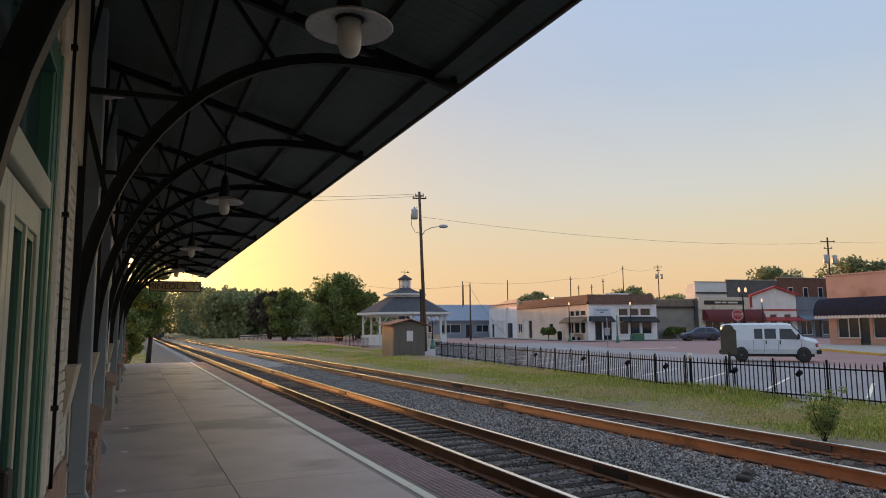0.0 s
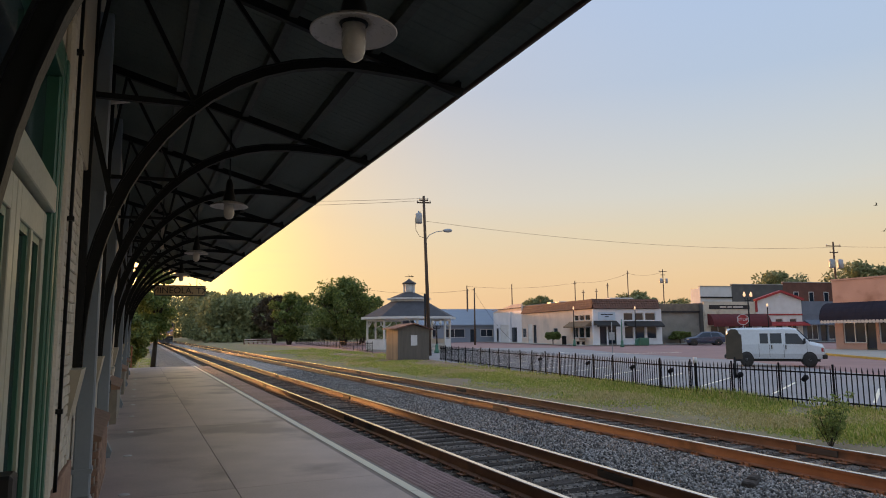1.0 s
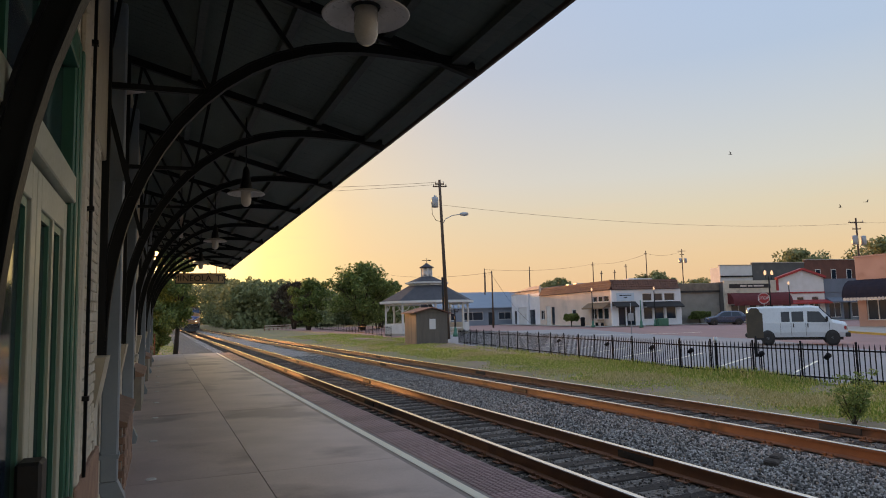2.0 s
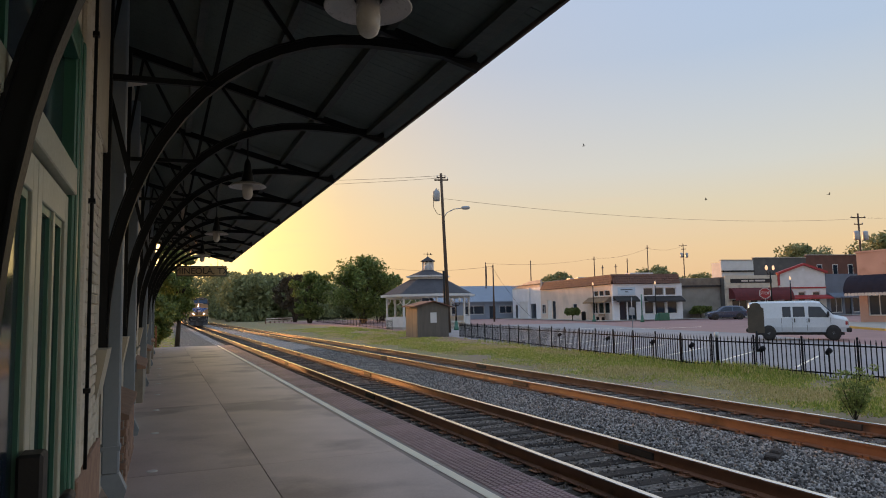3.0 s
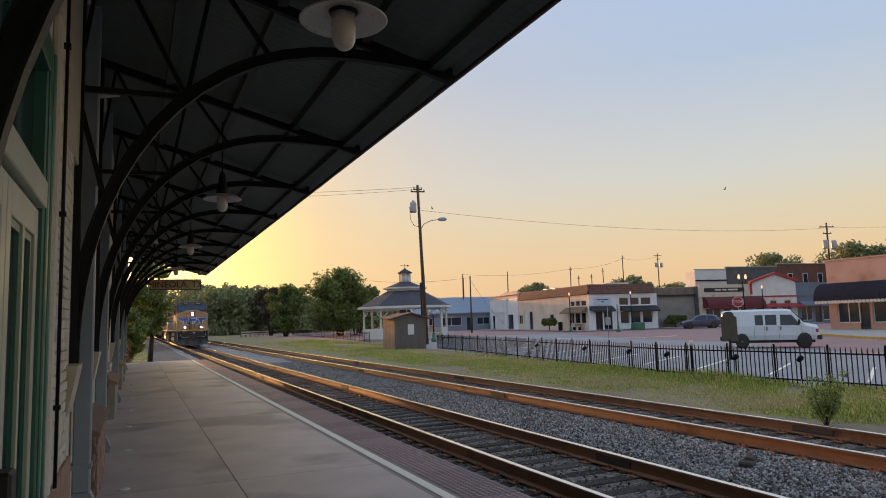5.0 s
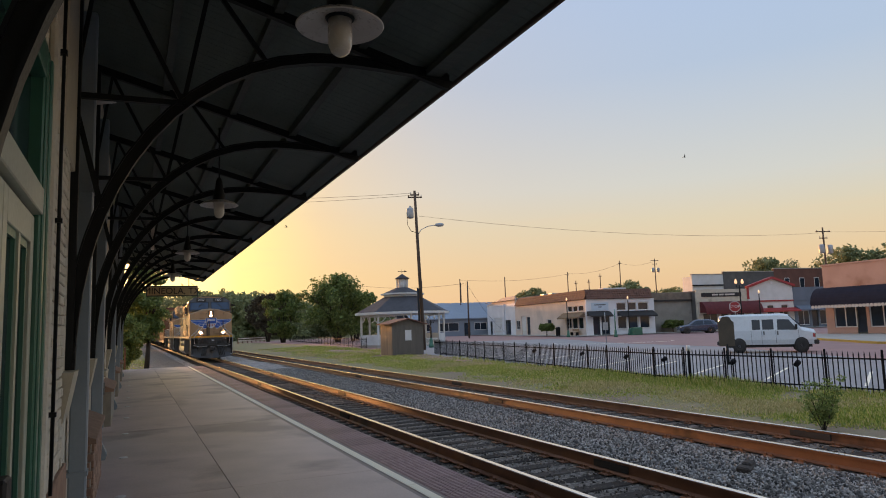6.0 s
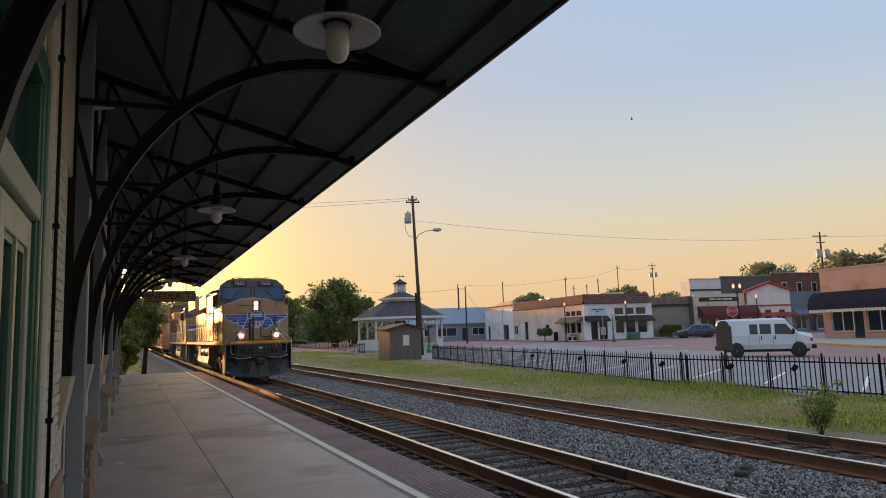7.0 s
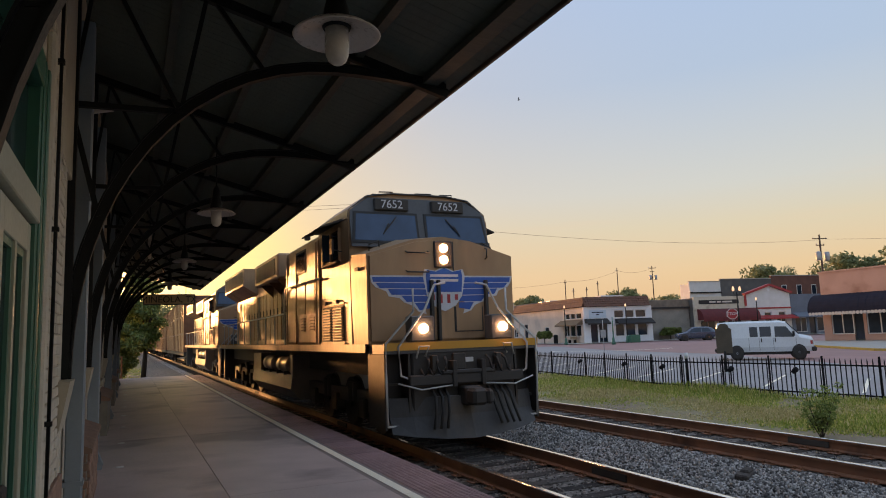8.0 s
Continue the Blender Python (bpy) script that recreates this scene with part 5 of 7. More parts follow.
        for k in range(10):
            part("stanchion", rod(bmesh.new(), (s * 1.5, 8.0 + 1.46 * k, 1.7), (s * 1.5, 8.0 + 1.46 * k, 2.62), 0.02, seg=6), M["handrail"], L)
    part("underframe", B(-1.0, 1.0, 0.9, 21.9, 1.15, 1.62), K, L)
    tank = prism(bmesh.new(), [(-1.45, 0.98), (-1.50, 0.62), (-1.25, 0.34), (1.25, 0.34), (1.50, 0.62), (1.45, 0.98)], "y", 7.3, 13.4)
    box(tank, -1.45, 1.45, 12.0, 13.4, 0.97, 1.5)
    box(tank, -1.45, 1.45, 7.3, 7.55, 0.97, 1.5)
    part("fuel_tank", tank, M["tank_grey"], L, "grey fuel tank")
    for s in (-1, 1):
        for y0 in (8.65, 10.8):
            part("air_reservoir", lathe(bmesh.new(), [(0.04, -1.0), (0.18, -0.96), (0.23, -0.88), (0.235, -0.5), (0.24, -0.49), (0.24, -0.45), (0.235, -0.44), (0.235, 0.44), (0.24, 0.45), (0.24, 0.49), (0.235, 0.5), (0.23, 0.88), (0.18, 0.96), (0.04, 1.0)], 18), M["tank_grey"], L, "grey air reservoir", pose(s * 1.22, y0, 1.22, 90, 0, 0))
            for d in (-0.5, 0.5):
                part("tank_cradle", B(min(s * 0.95, s * 1.5), max(s * 0.95, s * 1.5), y0 + d - 0.03, y0 + d + 0.03, 0.97, 1.06), K, L)
    part("rear_pilot", B(-1.4, 1.4, 21.75, 22.0, 0.3, 1.7, bevel=0.03), G, L)
    for y0 in (0.0, 13.6):
        truck_frame(L, y0, (2.2, 4.15, 6.0))
    sets = [wheelset(L, y) for y in (2.2, 4.15, 6.0, 15.8, 17.75, 19.6)]
    return L, sets


def build_autorack():
    R = thing("auto_rack_car", "tall dusty orange covered auto rack freight car", "freight car", None, "auto rack cars")
    part("floor", B(-1.5, 1.5, 0.4, 26.6, 0.95, 1.25), M["loco_black"], R)
    for s in (-1, 1):
        for lev, (z0, z1) in enumerate(((1.25, 2.62), (2.70, 4.05), (4.12, 5.35))):
            for k in range(13):
                y0 = 0.6 + 2.0 * k
                part("side_panel", B(min(s * 1.46, s * 1.49), max(s * 1.46, s * 1.49), y0 + 0.05, y0 + 1.95, z0, z1), M["car_tan"], R)
        part("side_band", B(min(s * 1.45, s * 1.52), max(s * 1.45, s * 1.52), 0.5, 26.6, 2.62, 2.70), M["rust"], R)
        part("side_band", B(min(s * 1.45, s * 1.52), max(s * 1.45, s * 1.52), 0.5, 26.6, 4.05, 4.12), M["rust"], R)
        for k in range(14):
            part("side_post", B(min(s * 1.45, s * 1.53), max(s * 1.45, s * 1.53), 0.56 + 2.0 * k - 0.04, 0.56 + 2.0 * k + 0.06, 1.2, 5.4), M["rust"], R)
    part("inner", B(-1.44, 1.44, 0.7, 26.4, 1.25, 5.3), M["car_tan"], R)
    part("roof", prism(bmesh.new(), [(-1.53, 5.35), (1.53, 5.35), (1.2, 5.65), (-1.2, 5.65)], "y", 0.5, 26.6), M["red_brick"], R)
    part("end_door", B(-1.45, 1.45, 0.45, 0.62, 1.25, 5.35), M["rust"], R)
    for y0 in (3.0, 24.0):
        truck_frame(R, y0 - 0.85, (0.0, 1.75))
        for d in (-0.85, 0.9):
            wheelset(R, y0 + d)
    part("coupler", B(-0.15, 0.15, -0.4, 0.5, 0.75, 1.0), M["loco_black"], R)
    return R


loco_1, sets_1 = build_locomotive("lead_locomotive", "dusty yellow and grey freight locomotive with lit headlights")
loco_2 = copy_thing(loco_1, pose(0, 0, 0))
tagged(loco_2, "second dusty yellow and grey freight locomotive coupled behind the leader")
loco_2.name = "second_locomotive"
dark_lens = M["enamel"]
for o in loco_2.children:
    if o.name.startswith(("headlight", "ditch_light")) and o.data.materials[0] == M["headlamp"]:
        o.data = o.data.copy()                       # the trailing unit's lamps are out
        o.data.materials[0] = dark_lens
rack = build_autorack()
racks = [rack] + [copy_thing(rack, pose(0, 0, 0)) for _ in range(6)]
CONSIST = [(loco_1, 0.0), (loco_2, 22.6)] + [(r, 45.6 + 27.4 * k) for k, r in enumerate(racks)]

# ---- the far side: grass, fence, car park, streets and shops ----
def sheet(name, outline, z, mat, label, category):
    bm = prism(bmesh.new(), outline, "z", z - 0.02, z)
    return tagged(part(name, bm, M[mat]), label, category, kind="structure")


sheet("road", [(15.4, -30), (15.4, 60), (22, 80), (20, 150), (140, 150), (140, -30)], LOT - 0.004, "street_brick", "worn red brick street paving", "road")
sheet("car_park", [(15.3, -6), (14.95, 16), (17.8, 40), (24, 76), (45, 67), (36.7, 45.5), (34, 32), (27.5, 19), (24, -6)], LOT + 0.002, "asphalt", "grey asphalt car park behind the fence", "car park")
for k in range(9):
    y0 = 11.5 + 3.0 * k
    x0 = 16.9 + 0.11 * max(y0 - 16, 0)
    st = prism(bmesh.new(), [(x0, y0), (x0 + 0.1, y0 - 0.03), (x0 + 4.3, y0 + 2.6), (x0 + 4.2, y0 + 2.65)], "z", LOT + 0.002, LOT + 0.007)
    tagged(part("parking_stripe", st, M["line_paint"]), "white painted parking bay stripe", "road marking", kind="structure")
arc = bmesh.new()
pts = [(40 + 6.0 * math.cos(a), 50 + 5.0 * math.sin(a)) for a in [math.radians(150 + 12 * k) for k in range(13)]]
for p, q in zip(pts, pts[1:]):
    bar(arc, (*p, LOT), (*q, LOT), 0.16, 0.01)
tagged(part("road_marking", arc, M["line_paint"]), "curved white line on the street", "road marking", kind="structure")

# grass along the fence: thin blades, taller against the pickets
def build_grass():
    rnd = np.random.RandomState(4)
    n = 340000
    y = 4.5 + 75 * rnd.rand(n) ** 2.2
    x = 11.35 + 3.95 * rnd.rand(n) ** 0.7 + np.clip(y - 16, 0, 60) * 0.11 * rnd.rand(n)
    green, dry = ([], []), ([], [])
    fence_x = np.interp(y, [7.2, 11.15, 15.3, 16.6, 42.0], [15.35, 15.05, 14.62, 14.66, 18.4])
    x[:9000], y[:9000] = rnd.uniform(-4, 1.3, 9000), rnd.uniform(37.6, 75, 9000)
    for i in range(n):
        patch = noise.noise((x[i] * 0.45, y[i] * 0.3, 7))
        edge_f = min(abs(x[i] - 11.0) / 2.0, 1.0)
        worn = noise.noise((x[i] * 0.9 + 3, y[i] * 0.55, 2))
        if rnd.rand() > 0.02 + 0.75 * edge_f * edge_f + 0.9 * patch + 0.9 * worn:
            continue
        z = ground_z(x[i], y[i]) if x[i] < 14.6 else LOT - 0.03
        far = 1 + y[i] / 30
        by_fence = math.exp(-((x[i] - fence_x[i]) / 0.45) ** 2)
        h = (0.012 + 0.045 * rnd.rand() ** 2 * (0.3 + edge_f)) * (1 + 1.6 * max(patch, 0)) * (1 + 2.2 * by_fence)
        a, w = rnd.rand() * 6.28, (0.010 + 0.010 * rnd.rand()) * far
        dx, dy = math.cos(a) * w, math.sin(a) * w
        lx, ly = (rnd.rand(2) - 0.5) * h * 0.9
        straw = noise.noise((x[i] * 0.5, y[i] * 0.28, 11)) + 0.45 * (1 - edge_f) - 0.5 * by_fence + 0.25 * (rnd.rand() - 0.5)
        verts, faces = dry if straw > 0.19 else green
        k = len(verts)
        verts += [(x[i] - dx, y[i] - dy, z), (x[i] + dx, y[i] + dy, z), (x[i] + lx, y[i] + ly, z + h)]
        faces.append((k, k + 1, k + 2))
    for name, mat, (verts, faces), label in (("grass", "grass", green, "short green grass between track and fence"), ("dry_grass", "grass_dry", dry, "patches of straw-yellow dry grass by the track")):
        me = bpy.data.meshes.new(name)
        me.from_pydata(verts, [], faces)
        me.materials.append(M[mat])
        tagged(new(name, me), label, "grass", kind="stuff")


build_grass()

# iron picket fence on a bent line
def build_fence(name, line, step, gap, h, label):
    f = thing(name, label, "fence", None)
    post = mesh_of(B(-0.02, 0.02, -0.02, 0.02, -0.1, h + 0.07, bevel=0.006), "post", M["fence_iron"])
    pick = bmesh.new()
    box(pick, -0.0095, 0.0095, -0.0095, 0.0095, 0.04, h - 0.04)
    lathe(pick, [(0.012, h - 0.04), (0.012, h - 0.03), (0.001, h + 0.03)], 6)
    pick = mesh_of(pick, "picket", M["fence_iron"])
    n_p, rest = 0, bmesh.new()
    for (xa, ya), (xb, yb) in zip(line, line[1:]):
        d = Vector((xb - xa, yb - ya, 0))
        ang = math.degrees(math.atan2(d.y, d.x))
        for z in (0.14, h - 0.14):
            part("rail", bar(bmesh.new(), (xa, ya, LOT + z), (xb, yb, LOT + z), 0.03, 0.035), M["fence_iron"], f)
        n = round(d.length / step)
        for k in range(n):
            p = Vector((xa, ya, LOT)) + d * (k / n)
            piece("post", post, f, pose(p.x, p.y, p.z, 0, 0, ang))
        n = round(d.length / gap)
        for k in range(n):
            p = Vector((xa, ya, LOT)) + d * ((k + 0.5) / n)
            if n_p >= 300:
                bar(rest, p + Vector((0, 0, 0.04)), p + Vector((0, 0, h)), 0.022, 0.022)
            else:
                piece("picket", pick, f, pose(p.x, p.y, p.z, 0, 0, ang))
                n_p += 1
    if len(rest.verts):
        tagged(part("far_pickets", rest, M["fence_iron"], f), kind="stuff")
    return f


build_fence("picket_fence", [(15.35, 7.2), (15.05, 11.15), (14.62, 15.3), (14.66, 16.6), (18.4, 42.0)], 1.45, 0.125, 0.95, "black iron picket fence beside the railway grass")
build_fence("far_picket_fence", [(20.2, 62.0), (22.5, 82.0), (27.0, 130.0)], 2.4, 0.4, 1.0, "black iron fence beyond the gazebo and trees")
for px, py in ((16.3, 12.9), (15.9, 14.7), (15.8, 17.4), (16.3, 19.9), (16.9, 23.4), (17.6, 28.2)):
    s = thing("stake_light", "small black ground spotlight on a stake", "spotlight", pose(px, py, LOT), "stake lights")
    part("stake", rod(bmesh.new(), (0, 0, -0.02), (0, 0, 0.5), 0.02, seg=8), M["fence_iron"], s)
    part("head", rod(bmesh.new(), (-0.08, -0.02, 0.52), (0.07, 0.02, 0.58), 0.06, 0.075, seg=14), M["fence_iron"], s)
s = thing("bollard", "white capped dark bollard behind the fence", "bollard", pose(15.5, 16.0, LOT))
part("shaft", rod(bmesh.new(), (0, 0, -0.02), (0, 0, 0.88), 0.045, seg=12), M["fence_iron"], s)
part("cap", rod(bmesh.new(), (0, 0, 0.86), (0, 0, 1.03), 0.06, seg=12), M["white"], s)

mk = thing("historical_marker", "bronze-brown arched historical marker plate on a post", "marker", pose(21.3, 19.9, LOT, 0, 0, -45))
bm = prism(bmesh.new(), [(-0.29, 0.72), (0.29, 0.72), (0.29, 1.66), (0.2, 1.72), (0.17, 1.82), (0.09, 1.88), (-0.09, 1.88), (-0.17, 1.82), (-0.2, 1.72), (-0.29, 1.66)], "y", -0.04, 0.04)
part("plate", bm, M["bronze"], mk, "weathered bronze plate")
part("post", rod(bmesh.new(), (0, 0.0, -0.05), (0, 0.0, 0.8), 0.05, seg=10), M["iron"], mk)


# leaves: many small quads gathered in clumps
def leaf_mesh(name, clumps, per, size, mat, seed, flat=0.75):
    r = np.random.RandomState(seed)
    verts, faces = [], []
    for cx, cy, cz, rad in clumps:
        v = r.randn(per, 3)
        v /= np.linalg.norm(v, axis=1)[:, None]
        c = np.array([cx, cy, cz]) + v * (rad * (0.35 + 0.75 * r.rand(per, 1) ** 0.6)) * np.array([1, 1, flat])
        a, b = r.randn(per, 3), r.randn(per, 3)
        a /= np.linalg.norm(a, axis=1)[:, None]
        b -= (a * b).sum(1)[:, None] * a
        b /= np.linalg.norm(b, axis=1)[:, None]
        s = size * (0.6 + 0.8 * r.rand(per, 1))
        q = np.stack([c - a * s, c - b * s * 0.55, c + a * s, c + b * s * 0.55], 1).reshape(-1, 3)
        k = len(verts)
        verts += q.tolist()
        faces += [(k + 4 * i, k + 4 * i + 1, k + 4 * i + 2, k + 4 * i + 3) for i in range(per)]
    me = bpy.data.meshes.new(name)
    me.from_pydata(verts, [], faces)
    me.materials.append(M[mat])
    return me


def build_tree(x, y, z, height, width, seed, label, clumps=38, per=220, leaf=0.22, mat="leaf", low=0.22, stems=3):
    r = random.Random(seed)
    t = thing("tree", label, "tree", pose(x, y, z))
    lo, top = low * height, height
    cz, rz, rx = (lo + top) / 2, (top - lo) / 2, width / 2
    trunk = bmesh.new()
    tips = []
    for k in range(stems):
        a = k * math.tau / stems + r.random()
        base = Vector((0.18 * math.cos(a), 0.18 * math.sin(a), -0.1)) * (1 if stems > 1 else 0)
        base.z = -0.1
        mid = Vector((rx * 0.18 * math.cos(a), rx * 0.18 * math.sin(a), lo + rz * 0.35))
        rod(trunk, base, mid, 0.022 * height, 0.015 * height, 8)
        for j in range(4):
            a2 = a + (j - 1.5) * 0.8 + r.uniform(-0.3, 0.3)
            tip = Vector((rx * r.uniform(0.35, 0.75) * math.cos(a2), rx * r.uniform(0.35, 0.75) * math.sin(a2), cz + rz * r.uniform(-0.2, 0.65)))
            rod(trunk, mid, tip, 0.012 * height, 0.003 * height, 6)
            tips.append(tip)
    part("trunk", trunk, M["bark"], t, "dark bark trunk and limbs")
    cl = []
    for k in range(clumps):
        u, a = r.uniform(-1, 1), r.uniform(0, math.tau)
        q = math.sqrt(max(1 - u * u, 0)) * r.uniform(0.3, 1.05)
        s = 1.0 if u > -0.3 else 0.9
        cl.append((rx * q * math.cos(a) * s * 0.86, rx * q * math.sin(a) * s * 0.86, cz + rz * u * 0.84, r.uniform(0.10, 0.26) * width / 2 + 0.2))
    ob = new("crown", leaf_mesh("crown", cl, per, leaf, mat, seed))
    ob.parent = t
    return t


build_tree(28.9, 103.0, LOT, 10.3, 12.6, 1, "broad green tree with several stems beside the tracks", 78, 240, 0.20, low=0.13)
build_tree(0.85, 48.0, -0.6, 7.6, 3.3, 2, "leafy green tree past the platform's end", 46, 200, 0.11, low=0.2, stems=1)
build_tree(-1.0, 45.5, -0.6, 3.7, 3.5, 12, "low bushy green tree beside the platform's end", 60, 320, 0.09, low=0.03, stems=2)
build_tree(-0.2, 96.0, -0.6, 9.0, 4.6, 41, "tall green tree close beside the railway line", 60, 240, 0.18, low=0.06, stems=2)
build_tree(23.5, 118.0, LOT, 9.0, 8.0, 4, "dark green tree beside the railway line", 36, 200, 0.24, low=0.08)
build_tree(24.0, 135.0, LOT, 9.5, 9.0, 5, "brownish thin-leaved tree beside the line", 34, 180, 0.26, mat="leaf_brown", low=0.1)
build_tree(38.0, 122.0, LOT, 6.5, 8.0, 6, "small green tree behind the gazebo", 26, 160, 0.26, low=0.2)
build_tree(33.5, 110.0, LOT, 6.8, 6.0, 16, "small green tree beside the broad tree", 26, 160, 0.26, low=0.15)
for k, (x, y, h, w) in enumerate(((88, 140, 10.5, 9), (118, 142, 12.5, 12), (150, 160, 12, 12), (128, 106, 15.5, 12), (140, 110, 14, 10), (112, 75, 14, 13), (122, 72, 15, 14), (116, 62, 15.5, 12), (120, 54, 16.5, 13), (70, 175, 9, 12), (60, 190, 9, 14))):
    build_tree(x, y, LOT, h * 0.95, w * 1.35, 20 + k, "leafy tree rising behind the shops", 75, 130, 0.34, "leaf_far_haze", low=0.1, stems=1)

r = random.Random(9)
woods = []
for k in range(330):
    y = r.uniform(165, 300)
    x = r.uniform(-60, 62) if k % 3 else r.uniform(9, 40)
    if -8 < x - 5.4 < 9.5 + (y - 165) * 0.02:
        x = 15.5 + abs(x - 5.4)
    if x < -14:
        continue
    top = (12.5 if x < 30 else 10.5) * (y / 200) * r.uniform(0.75, 1.05)
    for j in range(4):
        woods.append((x + r.uniform(-2, 2), y + r.uniform(-2, 2), top * (0.2 + 0.24 * j) - 0.5, r.uniform(1.6, 2.6)))
for k in range(110):                     # across the line, far past the end of the train
    x, y = r.uniform(-22, 46), r.uniform(432, 460)
    top = r.uniform(19, 26)
    for j in range(5):
        woods.append((x + r.uniform(-2, 2), y + r.uniform(-2, 2), top * (0.1 + 0.2 * j), r.uniform(2.4, 3.6)))
me = leaf_mesh("woods", woods, 110, 0.5, "leaf_far_haze", 77, 0.9)
tagged(new("woods", me), "green belt of woods along the railway, haze painted in", "woods", kind="stuff")

# a shrub by the far track, a broken tie end on the ballast
sb = thing("shrub", "leggy green shrub in the grass by the track", "shrub", pose(11.35, 8.55, -0.50))
st = bmesh.new()
r = random.Random(31)
cl = []
for k in range(16):
    a = r.uniform(0, math.tau)
    tip = (0.34 * r.uniform(0.3, 1) * math.cos(a), 0.34 * r.uniform(0.3, 1) * math.sin(a), r.uniform(0.45, 0.95))
    rod(st, (0, 0, -0.03), tip, 0.008, 0.003, 5)
    for j in (0.45, 0.75, 1.0):
        cl.append((tip[0] * j, tip[1] * j, tip[2] * j, r.uniform(0.08, 0.13)))
part("stem", st, M["bark"], sb)
ob = new("leaves", leaf_mesh("leaves", cl, 42, 0.026, "leaf_shrub", 32))
ob.parent = sb
ck = bmesh.new()
box(ck, -0.36, 0.36, -0.085, 0.085, -0.04, 0.045, bevel=0.02)
box(ck, -0.1, 0.3, -0.07, 0.05, 0.03, 0.085, bevel=0.02)
for v in ck.verts:
    v.co.z += 0.03 * noise.noise(v.co * 6)
ck = part("tie_chunk", ck, M["tie"], None, "", pose(7.62, 6.95, -0.44, 0, 4, 35))
tagged(ck, "broken dark wooden tie end on the ballast", "timber")

# garden shed
sd = thing("shed", "small weathered wooden shed with a low gable roof", "shed", pose(15.91, 43.29, LOT - 0.03))
W_, D_ = 2.26, 2.4
# one wooden shed: sunlit side and shaded walls are told apart by colour
front = prism(bmesh.new(), [(0, 0), (W_, 0), (W_, 2.10), (W_ * 0.5, 2.42), (0, 2.16)], "y", 0.0, 0.05)
part("front_wall", front, M["shed_shaded"], sd, "dull grey-brown front, shade painted in")
part("back_wall", prism(bmesh.new(), [(0, 0), (W_, 0), (W_, 2.10), (W_ * 0.5, 2.42), (0, 2.16)], "y", D_ - 0.05, D_), M["shed_shaded"], sd)
for k in range(8):
    part("side_board", B(-0.012, 0.03, 0.05 + k * 0.288, 0.05 + k * 0.288 + 0.28, 0, 2.14), M["wood_and_lit_side"], sd)
part("side_wall", B(W_ - 0.05, W_, 0.05, D_ - 0.05, 0, 2.08), M["shed_shaded"], sd)
rf = bmesh.new()
for a, b in (((-0.28, 2.12), (W_ * 0.5, 2.47)), ((W_ * 0.5, 2.47), (W_ + 0.25, 2.06))):
    prism(rf, [a, b, (b[0], b[1] + 0.06), (a[0], a[1] + 0.06)], "y", -0.22, D_ + 0.15)
part("roof", rf, M["clay"], sd, "brown felt roof")
part("notice", B(0.93, 1.38, -0.02, 0.002, 1.02, 1.72), M["white"], sd, "plain white notice panel")


